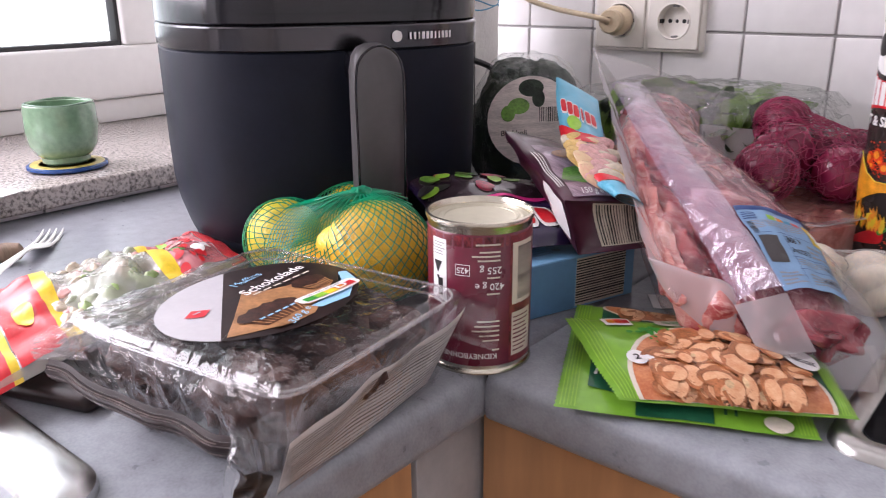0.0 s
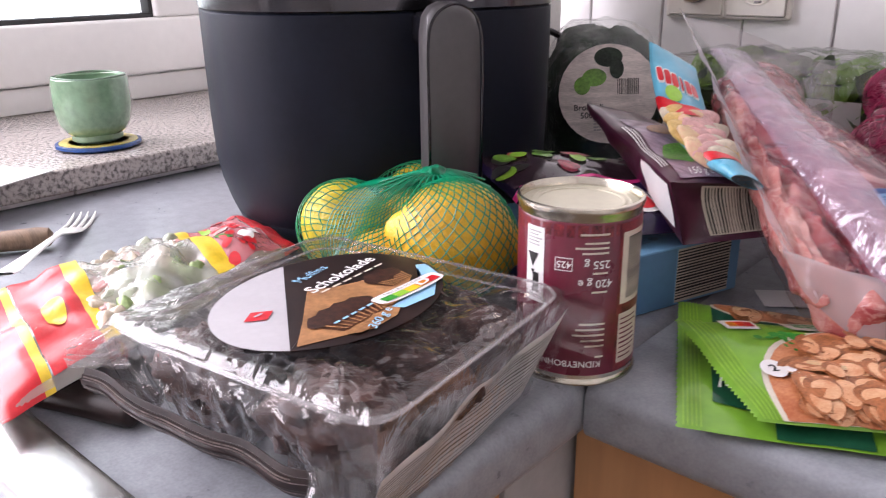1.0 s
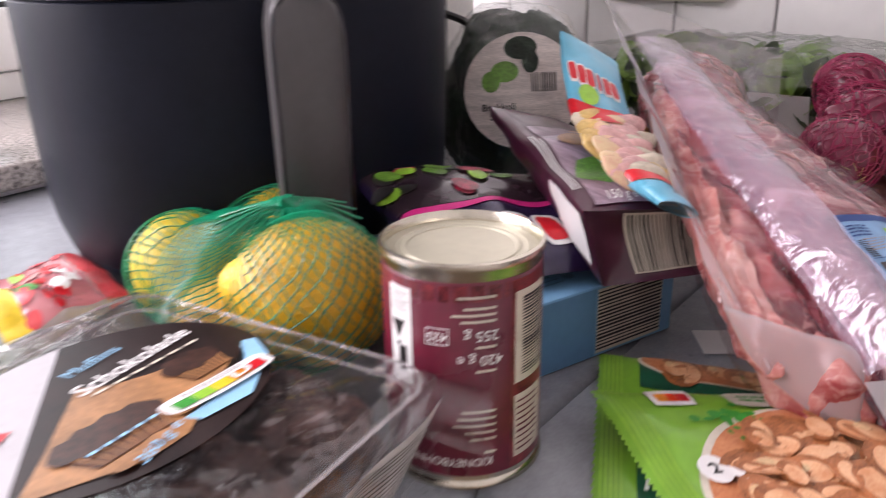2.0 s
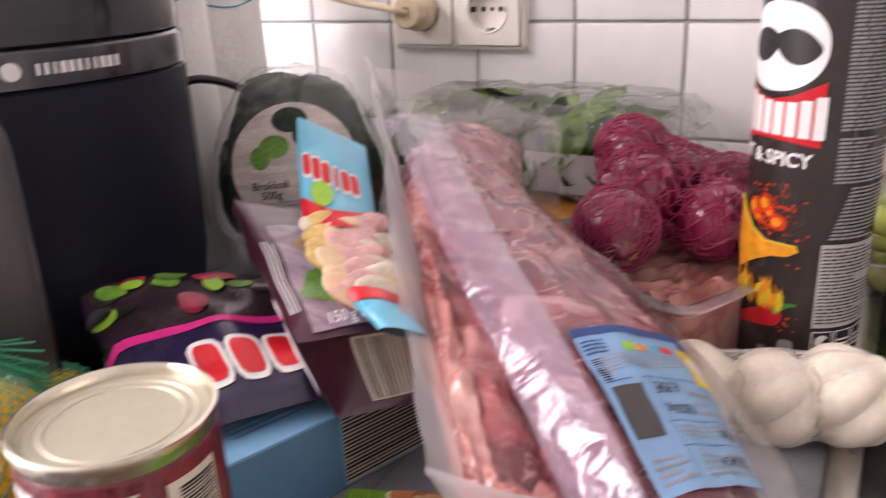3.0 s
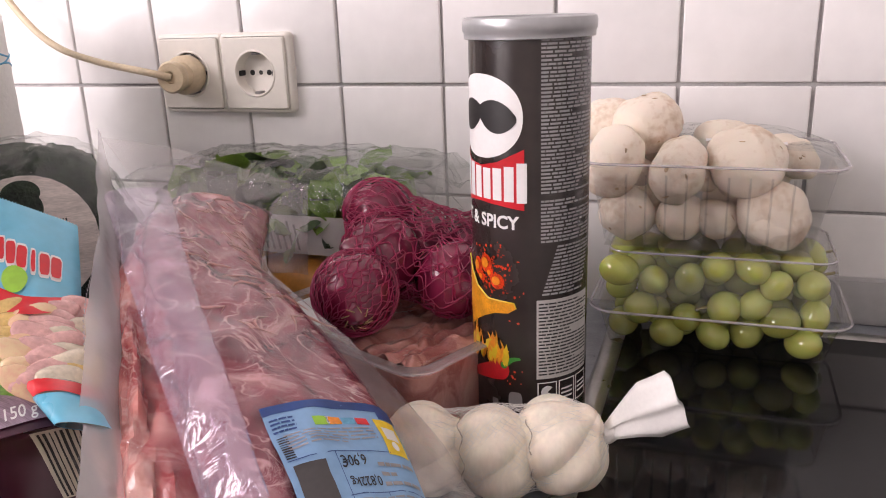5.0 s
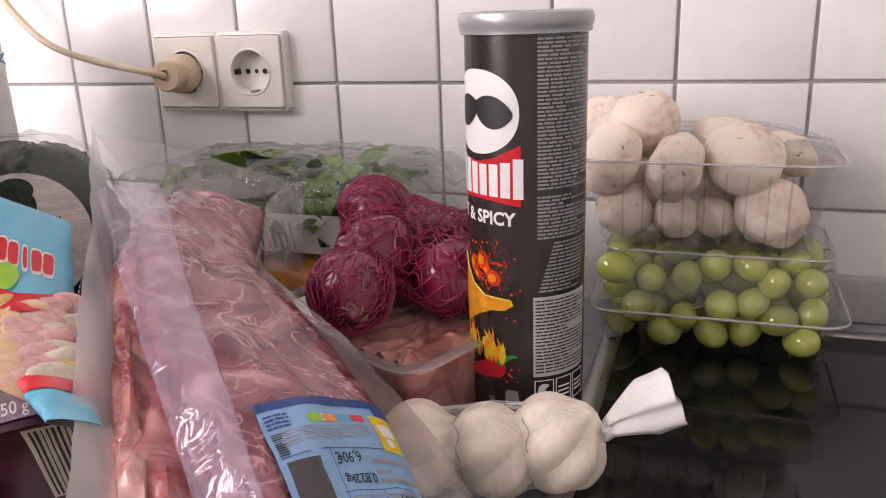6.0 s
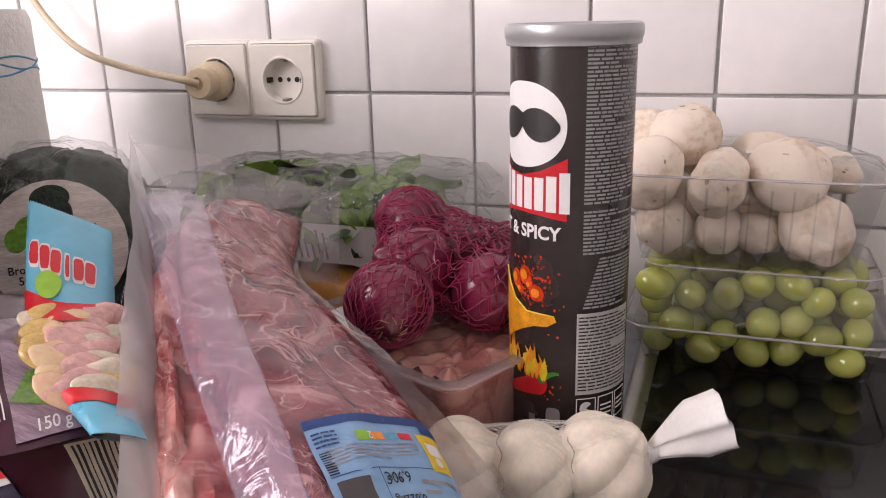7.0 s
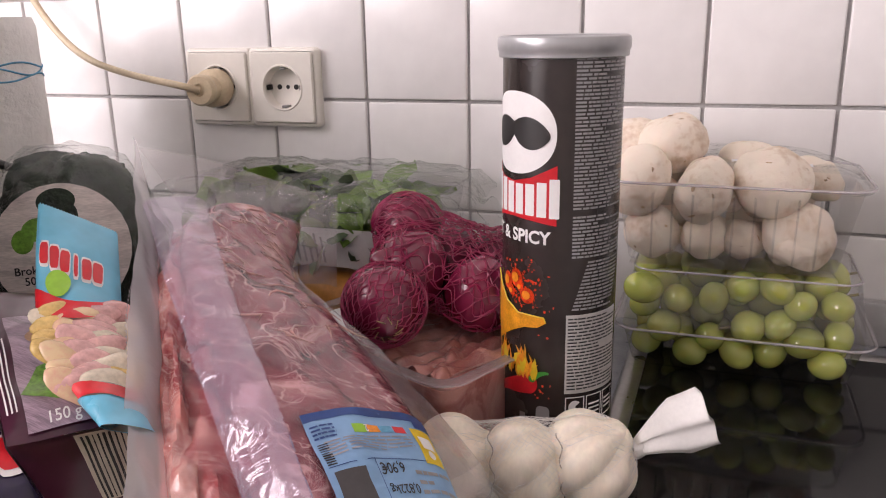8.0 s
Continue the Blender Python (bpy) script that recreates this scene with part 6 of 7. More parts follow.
part("lean_edge", ball((-0.016, 0.606, 0.935), (0.034, 0.015, 0.015), Matrix.Rotation(radians(58), 3, "Z") @ Matrix.Rotation(radians(12), 3, "Y"), 36, 20, 0.6, 5.0), M_LEAN, cut)


def film_top(u, v):
    a, b = along(cut_l, v), along(cut_r, v)
    x = 2 * u - 1
    dome = max(0.0, 1 - min(1, abs(x)) ** 2) ** 0.5
    p = a + (b - a) * u
    return p + up_a * (0.0195 * dome + (0.003 * noise.noise(p * 34) + 0.0018 * noise.noise(p * 80)) * dome - 0.001)


part("film", sheet(film_top, 44, 90, 0.0, 1.0, 0.0, 1.0), F_MEAT, cut, "clear shrunken film")
out_r = wavy(smooth_path([(-0.196, 0.812, 0.985), (-0.172, 0.792, 1.004), (-0.118, 0.772, 0.984), (-0.045, 0.735, 0.945), (0.010, 0.668, 0.925), (0.022, 0.606, 0.909)], 14), 0.002, 8.0)
part("film_margin", sheet(between([p - up_a * 0.004 for p in cut_r], out_r, 0.003, up_a, 0.002, 26), 14, 80, 0, 1, 0.12, 1.0), F_MARGIN, cut, "sealed film edge")
part("film_margin", sheet(lambda u, v: Vector((-0.320, 0.824, 1.090)).lerp(Vector((-0.196, 0.886, 1.050)), u).lerp(Vector((-0.268, 0.800, 1.052)).lerp(Vector((-0.222, 0.876, 1.034)), u), v) + Vector((0.2, -0.4, 0.6)) * 0.006 * math.sin(u * 5 + v * 3), 24, 14), F_MARGIN, cut, "milky sealed film edge")
part("film_margin", sheet(lambda u, v: Vector((-0.222, 0.876, 1.034)).lerp(Vector((-0.196, 0.886, 1.050)), u).lerp(Vector((-0.186, 0.805, 1.008)).lerp(Vector((-0.188, 0.862, 0.985)), u), v) + Vector((0.2, -0.5, 0.5)) * 0.004 * math.sin(u * 4 + v * 5), 12, 16), F_MARGIN, cut, "milky sealed film edge")
# the near end: a folded flap and the sealed edge below it
part("film_margin", sheet(lambda u, v: Vector((-0.062, 0.568, 0.958)).lerp(Vector((-0.030, 0.564, 0.976)), u).lerp(Vector((-0.040, 0.562, 0.930)).lerp(Vector((-0.010, 0.575, 0.938)), u), v) + Vector((0.3, -0.6, 0.3)) * 0.004 * math.sin(u * 3 + v * 2), 12, 12), F_MILKY, cut, "folded milky film flap")
part("film_margin", sheet(lambda u, v: Vector((-0.040, 0.562, 0.934)).lerp(Vector((0.014, 0.622, 0.932)), u).lerp(Vector((-0.028, 0.570, 0.912)).lerp(Vector((0.022, 0.604, 0.908)), u), v) + Vector((0.3, -0.6, 0.3)) * 0.005 * math.sin(u * 6 + v * 2), 24, 12), F_MARGIN, cut, "sealed film edge")
strip_l = wavy(smooth_path([(-0.258, 0.751, 1.068), (-0.191, 0.688, 1.032), (-0.130, 0.633, 0.999), (-0.062, 0.572, 0.958)], 20), 0.0015, 5.0)
strip_r = wavy(smooth_path([(-0.240, 0.788, 1.062), (-0.173, 0.713, 1.036), (-0.103, 0.642, 1.009), (-0.031, 0.565, 0.978)], 20), 0.0015, 6.0)
strip = between(strip_l, strip_r, 0.0050, up_a, 0.0016, 30)
part("seal_strip", sheet(strip, 18, 110), F_STRIP, cut, "folded shiny lilac seal edge")
part("serrated_edge", teeth(strip, ((0, 0.02), (0, 0.98)), 80, 0.0020), F_STRIP, cut)
# price label, read from the far side
LAB = lambda u, v: film_top(0.25 + 0.72 * u, 0.765 + 0.195 * v)
part("price_label", sheet(LAB, 16, 16, 0, 1, 0, 1, -0.0010), M_LABELBLUE, cut, "pale blue price label")
part("label_head", sheet(LAB, 16, 2, 0, 1, 0.0, 0.06, -0.0012), M_NAVYINK, cut)
part("label_head", sheet(LAB, 3, 2, 0.86, 1.0, 0.06, 0.12, -0.0013), M_NAVYINK, cut)
part("label_picture", sheet(LAB, 4, 5, 0.80, 0.97, 0.13, 0.40, -0.0012), M_YELLOWINK, cut)
for i, mt in enumerate((M_LIMEINK, M_ORANGEINK, M_TISSUEBLUE, M_REDINK)):
    part("grade_bar", sheet(LAB, 2, 2, 0.32 + 0.11 * i, 0.42 + 0.11 * i, 0.13, 0.19, -0.0012), mt, cut)
for i, (u0, u1, v0, v1, n) in enumerate(((0.08, 0.76, 0.21, 0.33, 4), (0.40, 0.95, 0.66, 0.74, 2), (0.06, 0.34, 0.80, 0.95, 3), (0.45, 0.95, 0.82, 0.95, 3))):
    part("small_print", text_rows(LAB, u0, u1, v0, v1, -0.0013, n + 1, i, 0.4, 6), M_GREYINK, cut)
part("dark_square", sheet(LAB, 4, 4, 0.05, 0.28, 0.42, 0.70, -0.0013), M_DARKBAR, cut)
part("label_frame", join(*[sheet(LAB, 6, 1, u0, u1, v0, v1, -0.0012) for u0, u1, v0, v1 in ((0.03, 0.97, 0.385, 0.390), (0.36, 0.97, 0.635, 0.640), (0.36, 0.97, 0.775, 0.780), (0.36, 0.365, 0.385, 0.95), (0.66, 0.665, 0.64, 0.78))]), M_NAVYINK, cut)
part("label_picture", join(sheet(LAB, 2, 2, 0.83, 0.94, 0.20, 0.30, -0.0014), disc(LAB, 0.88, 0.34, 0.03, 0.03, -0.0014)), M_WHITEINK, cut)
part("small_print", text_rows(LAB, 0.03, 0.20, 0.09, 0.20, -0.0013, 4, 21, 0.45, 3), M_NAVYINK, cut)
part("barcode", bars(LAB, 0.03, 0.10, 0.22, 0.38, -0.0013, 10, 0.5, "u", 0.5, 3, 3), M_BLACKINK, cut)
part("lettering", lettering(LAB, "8,39", 0.82, 0.71, (-0.075, 0.0), (0.0, 0.075), -0.0014, 0.01), M_BLACKINK, cut)
part("lettering", lettering(LAB, "23.04.24", 0.74, 0.87, (-0.070, 0.0), (0.0, 0.075), -0.0014, 0.01), M_BLACKINK, cut)
part("lettering", lettering(LAB, "2", 0.42, 0.16, (-0.06, 0.0), (0.0, 0.07), -0.0016, 0.01), M_WHITEINK, cut)
part("small_print", text_rows(LAB, 0.66, 0.97, 0.44, 0.62, -0.0013, 3, 9, 0.4, 4), M_GREYINK, cut)
part("lettering", lettering(LAB, "6,90€", 0.48, 0.44, (-0.085, 0.0), (0.0, 0.085), -0.0014, 0.01), M_BLACKINK, cut)
part("lettering", lettering(LAB, "0,822kg", 0.52, 0.57, (-0.075, 0.0), (0.0, 0.075), -0.0014, 0.01), M_BLACKINK, cut)

card = tagged(part("price_card", rbox((-0.02, -0.015, 0.0), (0.02, 0.015, 0.0008), 0, 1, Matrix.Translation((-0.150, 0.683, CT + 0.001)) @ Matrix.Rotation(radians(35), 4, "Z")), M_WHITEINK), "small white printed card lying on the worktop", "card")

# ---- soup sachets ----
M_SLICE = mat("mushroom_slice_print", (0.74, 0.45, 0.26), 0.3, vary=0.35, scale=130, alt=(0.58, 0.25, 0.11))
M_SLICEEDGE = mat("browned_edge_print", (0.42, 0.150, 0.055), 0.3, vary=0.4, scale=110)
M_SAUCE = mat("creamy_sauce_print", (0.62, 0.27, 0.12), 0.3, vary=0.4, scale=80, alt=(0.42, 0.12, 0.045))


def dish_print(S, t, cu, cv, ru, rv, seed, n):
    """A printed bowl of sliced mushrooms, cut off by the sachet's edge."""
    Q = lambda u, v: S(min(0.985, max(0.02, u)), min(0.985, max(0.004, v)))
    part("dish_rim", disc(Q, cu, cv, ru * 1.05, rv * 1.05, 0.0009, 10, 56), M_CREAM, t, "pale bowl rim")
    part("dish_photo", disc(Q, cu, cv, ru, rv, 0.0013, 10, 56), M_SAUCE, t, "dish of sliced mushrooms, printed")
    r = random.Random(seed)
    edge, flesh, pale = [], [], []
    for k in range(n):
        A, q = r.uniform(0, 6.28), r.uniform(0.0, 0.80) ** 0.55
        u, v = cu + ru * 0.92 * q * math.cos(A), cv + rv * 0.92 * q * math.sin(A)
        if v < 0.03 or v > 0.96 or u > 0.95:
            continue
        w, h, o = r.uniform(0.030, 0.085), r.uniform(0.045, 0.110), 0.0016 + 0.000035 * k
        a0 = r.uniform(0, 360)
        edge.append(disc(Q, u, v, w, h, o, 3, 18, a0, a0 + r.choice((230, 300, 360))))
        flesh.append(disc(Q, u + 0.008, v - 0.010, w * 0.78, h * 0.74, o + 0.00002, 3, 18, a0, a0 + r.choice((220, 300, 360))))
        if k % 3 == 0:
            pale.append(disc(Q, u - 0.01, v + 0.012, w * 0.35, h * 0.30, o + 0.00004, 2, 12))
    part("slice_picture", join(*edge), M_SLICEEDGE, t)
    part("slice_picture", join(*flesh), M_SLICE, t)
    part("slice_picture", join(*pale), M_MUSHPRINT, t)


def sachet(a, b, c, d, label, seed, bulge=0.010):
    t = thing("soup_sachet", ((a[0] + c[0]) / 2, (a[1] + c[1]) / 2, min(a[2], c[2]) - 0.002), label, "soup sachet", "soup sachets")
    S = corner_sheet(a, b, c, d, bulge, Vector((0, 0, 1)), 0.0038, 20, seed, 0.6)
    T = corner_sheet(a, b, c, d, -0.002, Vector((0, 0, 1)), 0.0038, 20, seed, 0.6)
    part("bag", pillow(S, T, 44, 36), M_SOUPGREEN, t)
    part("end_seal", bars(S, 0.012, 0.085, 0.01, 0.99, 0.0010, 5, 0.4, "v", 0.1, 3, 20), M_LIMEINK, t, "ribbed seal")
    part("end_seal", bars(S, 0.93, 0.995, 0.01, 0.99, 0.0010, 5, 0.4, "v", 0.1, 3, 20), M_LIMEINK, t, "ribbed seal")
    part("pinked_edge", join(teeth(S, ((0, 0), (0, 1)), 30, 0.0016), teeth(S, ((1, 0), (1, 1)), 30, 0.0016)), M_SOUPGREEN, t)
    return S, t


S1, t1 = sachet((-0.1315, 0.4660, CT + 0.0035), (0.009, 0.530, CT + 0.0040), (-0.060, 0.664, CT + 0.006), (-0.2013, 0.6105, CT + 0.009), "green sealed soup sachet lying flat under another one", 1.3, 0.007)
part("print", sheet(S1, 10, 20, 0.32, 0.62, 0.005, 0.45, 0.0007), M_DARKGREEN, t1, "dark green printed field")
part("print", sheet(S1, 20, 10, 0.14, 0.95, 0.76, 0.995, 0.0007), M_DARKGREEN, t1, "dark green printed field")
part("logo_patch", poly(S1, [(0.12, 0.16), (0.30, 0.10), (0.36, 0.14), (0.37, 0.40), (0.28, 0.53), (0.16, 0.50), (0.12, 0.40)], 0.0012), M_DARKGREEN, t1, "dark green badge")
part("logo_bar", join(*[tube(smooth_path([S1(0.145 + 0.035 * k, 0.24) + Vector((0, 0, 0.0018)), S1(0.165 + 0.035 * k, 0.34 + 0.03 * (k % 2)) + Vector((0, 0, 0.0018)), S1(0.172 + 0.035 * k, 0.25) + Vector((0, 0, 0.0018))], 5), 0.0011, 5) for k in range(5)]), M_WHITEINK, t1)
part("lettering", lettering(S1, "FI", 0.685, 0.10, (0.085, 0.0), (0.0, 0.13), 0.0012, 0.02), M_DARKGREEN, t1)
dish_print(S1, t1, 0.42, 0.96, 0.27, 0.13, 5, 30)
part("badge", disc(S1, 0.86, 0.05, 0.055, 0.05, 0.0016, 4, 24), M_CREAM, t1)

S2, t2 = sachet((-0.0946, 0.4820, CT + 0.014), (0.0230, 0.5530, CT + 0.011), (-0.034, 0.640, CT + 0.020), (-0.1732, 0.5450, CT + 0.026), "green sealed soup sachet with a mushroom picture on top of another", 2.6, 0.013)
part("print", poly(S2, [(0.42, 0.99), (0.52, 0.72), (0.70, 0.58), (0.84, 0.38), (0.925, 0.02), (0.925, 0.60), (0.925, 0.99), (0.70, 0.99)], 0.0007), M_DARKGREEN, t2, "dark green printed field")
dish_print(S2, t2, 0.50, 0.05, 0.40, 0.68, 26, 190)
part("badge", disc(S2, 0.845, 0.41, 0.070, 0.120, 0.0064, 4, 28), M_WHITEINK, t2, "white veggie badge")
part("lettering", lettering(S2, "VEGGIE", 0.845, 0.40, (0.031, -0.012), (0.010, 0.062), 0.0068, 0.02), M_BLACKINK, t2)
part("badge", disc(S2, 0.165, 0.36, 0.042, 0.085, 0.0030, 4, 24), M_WHITEINK, t2)
part("lettering", lettering(S2, "2", 0.165, 0.36, (0.055, 0.0), (0.0, 0.09), 0.0034, 0.02), M_BLACKINK, t2)
part("badge", join(sheet(S2, 3, 3, 0.19, 0.225, 0.16, 0.26, 0.0062), disc(S2, 0.20, 0.30, 0.018, 0.03, 0.0062, 2, 14)), M_WHITEINK, t2)
part("score_box", sheet(S2, 4, 4, 0.13, 0.245, 0.80, 0.955, 0.0012), M_WHITEINK, t2)
for i, mt in enumerate((M_ORANGEINK, M_GLOWRED, M_REDINK)):
    part("score_bar", sheet(S2, 2, 2, 0.145 + 0.03 * i, 0.174 + 0.03 * i, 0.83, 0.90, 0.0016), mt, t2)
part("badge", disc(S2, 0.435, 0.86, 0.095, 0.085, 0.0013, 4, 28, 0, 360, 6), M_CREAM, t2, "cream printed badge")
part("small_print", text_rows(S2, 0.37, 0.50, 0.82, 0.90, 0.0016, 2, 6, 0.5, 4), M_GREENINK, t2)
part("lettering", join(*[tube(smooth_path([S2(0.60 + 0.020 * k, 0.80 - 0.03 * (k // 6)) + Vector((0, 0, 0.0014)), S2(0.610 + 0.020 * k, 0.86 - 0.03 * (k // 6)) + Vector((0, 0, 0.0014)), S2(0.617 + 0.020 * k, 0.81 - 0.03 * (k // 6)) + Vector((0, 0, 0.0014))], 4), 0.0006, 4) for k in range(7)]), M_WHITEINK, t2)
rb_ = random.Random(12)
part("herb_picture", join(*[disc(S2, 0.29 + rb_.gauss(0, 0.035), 0.66 + rb_.gauss(0, 0.06), rb_.uniform(0.008, 0.020), rb_.uniform(0.012, 0.030), 0.0011 + 0.00002 * k, 2, 8) for k in range(26)]), M_GREENINK, t2)

# ---- ham tray ----
HMAT = Matrix.Translation((-0.128, 0.862, CT + 0.001)) @ Matrix.Rotation(radians(-24), 4, "Z")
ham = thing("ham_tray", (-0.128, 0.862, CT), "clear plastic tray of sliced cooked ham with a white sticker", "ham tray")
part("tray", loops([ring_at(-0.080, 0.080, -0.052, 0.052, 0.014, z, i, HMAT) for i, z in ((0.006, 0.001), (0.003, 0.004), (0.0, 0.057), (-0.006, 0.0585), (-0.0065, 0.060))], False), F_TRAY, ham, "clear rigid tray")
part("rim", join(loops([ring_at(-0.080, 0.080, -0.052, 0.052, 0.014, z, i, HMAT) for i, z in ((0.0, 0.0597), (-0.010, 0.0604), (-0.0105, 0.0594))], False)), F_MILKY, ham)
part("ham", loops([ring_at(-0.080, 0.080, -0.052, 0.052, 0.014, z, i, HMAT) for i, z in ((0.006, 0.002), (0.003, 0.006), (0.003, 0.050))]), M_HAM, ham)
rh = random.Random(3)
for k in range(13):
    x = -0.072 + 0.011 * k
    def slice_(u, v, x=x, k=k):
        y = (u - 0.5) * 0.094
        return HMAT @ Vector((x + 0.013 * v + 0.007 * math.sin(u * 6 + k * 1.3), y, 0.0500 + 0.0085 * max(0, math.sin(v * 3.1)) ** 0.6 + 0.0016 * math.sin(u * 31 + k * 2) * math.sin(v * 3.1) + 0.003 * noise.noise(Vector((u * 5, v * 2, k * 3.0)))))
    part("ham_slice", sheet(slice_, 24, 8), M_HAM, ham)
    part("slice_rind", tube([slice_(q / 16, 0.98) + Vector((0, 0, 0.0004)) for q in range(17)], 0.0009, 5), M_VEIN, ham, "pale rind")
part("lid_film", loops([ring_at(-0.080, 0.080, -0.052, 0.052, 0.014, 0.0610, i, HMAT) for i in (-0.009, -0.0)]), F_CLEAR, ham)
part("sticker", rbox((-0.068, -0.050, 0.0614), (-0.020, -0.012, 0.0618), 0, 1, HMAT), M_WHITEINK, ham, "white printed sticker")

# ---- onions in a net ----
oni = thing("onion_net", (-0.12, 0.88, CT + 0.062), "red onions in a crimson plastic net on the ham tray", "net of onions")
OS = [((-0.134, 0.826, 0.990), 0.0275), ((-0.148, 0.905, 1.022), 0.0265), ((-0.131, 0.868, 1.003), 0.0285), ((-0.081, 0.872, 0.988), 0.0265), ((-0.082, 0.935, 0.990), 0.028), ((-0.125, 0.935, 0.990), 0.028)]
for i, (c, r) in enumerate(OS):
    ax = Vector((0.35, -0.7, -0.2)) if i == 0 else Vector((rh.uniform(-1, 1), rh.uniform(-1, 1), rh.uniform(-0.2, 0.8)))
    q = Vector((0, 0, 1)).rotation_difference(ax.normalized()).to_matrix()
    o = part("onion", ball(c, (r, r, r * 0.95), q, 36, 24, 0.05, i * 2.7, lambda d: 1 + 0.25 * max(0, abs(d.z) - 0.95) / 0.05), M_ONION, oni)
    part("root", join(*[tube([Vector(c) + q @ Vector((0.002 * math.cos(a), 0.002 * math.sin(a), r * 0.96)), Vector(c) + q @ Vector((0.006 * math.cos(a), 0.006 * math.sin(a), r * 1.10)), Vector(c) + q @ Vector((0.010 * math.cos(a + 0.5), 0.010 * math.sin(a + 0.5), r * 1.06))], 0.0004, 4) for a in np.linspace(0, 6, 9)]), M_STRAW, o)
part("net", join(net(OS[:1], OS[0][0], 0.0010, 30, 0.22, 0.00042, CT + 0.0625, (0.35, 0.7, 0.5), 60, 0.2), net(OS[1:], (-0.112, 0.905, 0.990), 0.0010, 48, 0.28, 0.00046, CT + 0.0625, (0.8, 0.2, -0.4), 90, 0.35, 6)), M_REDNET, oni, "crimson plastic mesh")
part("net", join(*[tube(smooth_path([(-0.155 + 0.012 * k, 0.868 + 0.003 * (k % 3), 1.012 - 0.006 * k), (-0.120 + 0.010 * k, 0.872, 1.022 - 0.007 * k), (-0.085 + 0.006 * k, 0.888, 1.012 - 0.006 * k), (-0.062 + 0.002 * k, 0.905, 0.985 - 0.004 * k)], 8), 0.0005, 4) for k in range(7)]), M_REDNET, oni)

# ---- salad tray, black tray and squash ----
bt = thing("black_tray", (-0.27, 0.985, CT), "black plastic tray with an orange squash in it, under the salad", "tray")
part("tray", rbox((-0.40, 0.935, CT + 0.0005), (-0.165, 1.07, CT + 0.020), 0.006, 3), M_BLACKTRAY, bt)
tagged(part("squash", ball((-0.245, 0.955, CT + 0.0445), (0.060, 0.027, 0.0245), Matrix.Rotation(radians(-12), 3, "Z"), 40, 24, 0.06, 4.0), M_SQUASH), "smooth orange squash lying in a black tray", "squash")
tagged(part("squash", ball((-0.345, 0.995, CT + 0.0445), (0.045, 0.040, 0.0245), None, 40, 24, 0.06, 9.0), M_SQUASH), "smooth orange squash lying in a black tray", "squash")
sal = thing("salad_tray", (-0.275, 1.0, CT + 0.069), "clear tray of mixed salad leaves in clear film", "salad tray")
SALM = Matrix.Translation((-0.268, 0.998, CT + 0.070))
part("tray", loops([ring_at(-0.118, 0.118, -0.066, 0.070, 0.02, z, i, SALM) for i, z in ((0.014, 0.0), (0.012, 0.003), (0.0, 0.062), (-0.005, 0.0635), (-0.0055, 0.066))], False), F_TRAY, sal, "clear rigid tray")


def salad_film(u, v):
    x, y = (u - 0.5) * 0.28, (v - 0.5) * 0.165
    e = max(abs(2 * u - 1), abs(2 * v - 1))
    return SALM @ Vector((x, y + 0.002, 0.0655 + 0.012 * (1 - e ** 3) - 0.040 * max(0, e - 0.9) * 4 + 0.006 * noise.noise(Vector((x * 40, y * 40, 3.0))) + 0.004 * noise.noise(Vector((x * 90, y * 90, 1.0)))))


part("film", sheet(salad_film, 60, 40), F_WRAP, sal, "crumpled clear film")
part("film", sheet(lambda u, v: SALM @ Vector((0.122 + 0.038 * u, -0.06 + 0.12 * v, 0.062 - 0.035 * u + 0.010 * noise.noise(Vector((u * 4, v * 7, 2.0))))), 14, 30), F_WRAP, sal)
part("label", sheet(lambda u, v: SALM @ Vector((-0.045 + 0.130 * u, -0.0675 + 0.010 * (1 - v) , 0.004 + 0.036 * v)), 6, 4), M_WHITEINK, sal, "white printed label")
part("label_print", bars(lambda u, v: SALM @ Vector((-0.045 + 0.130 * u, -0.0682 + 0.010 * (1 - v), 0.004 + 0.036 * v)), 0.28, 0.60, 0.1, 0.9, 0.0, 7, 0.35, "v", 0.2, 2, 3, 0.4), M_GREYINK, sal)
rl = random.Random(17)


def leaf_mesh(n=7):
    V, F = [], []
    for i in range(n + 1):
        t = i / n
        w = 0.42 * math.sin(math.pi * t ** 0.8) ** 0.8
        for s in (-1, -0.5, 0, 0.5, 1):
            V.append(Vector((s * w, t, 0.12 * s * s * w * 3 + 0.10 * math.sin(t * 5) + 0.05 * math.sin(s * 5 + t * 9))))
    for i in range(n):
        for k in range(4):
            a = i * 5 + k
            F.append((a, a + 1, a + 6, a + 5))
    return V, F


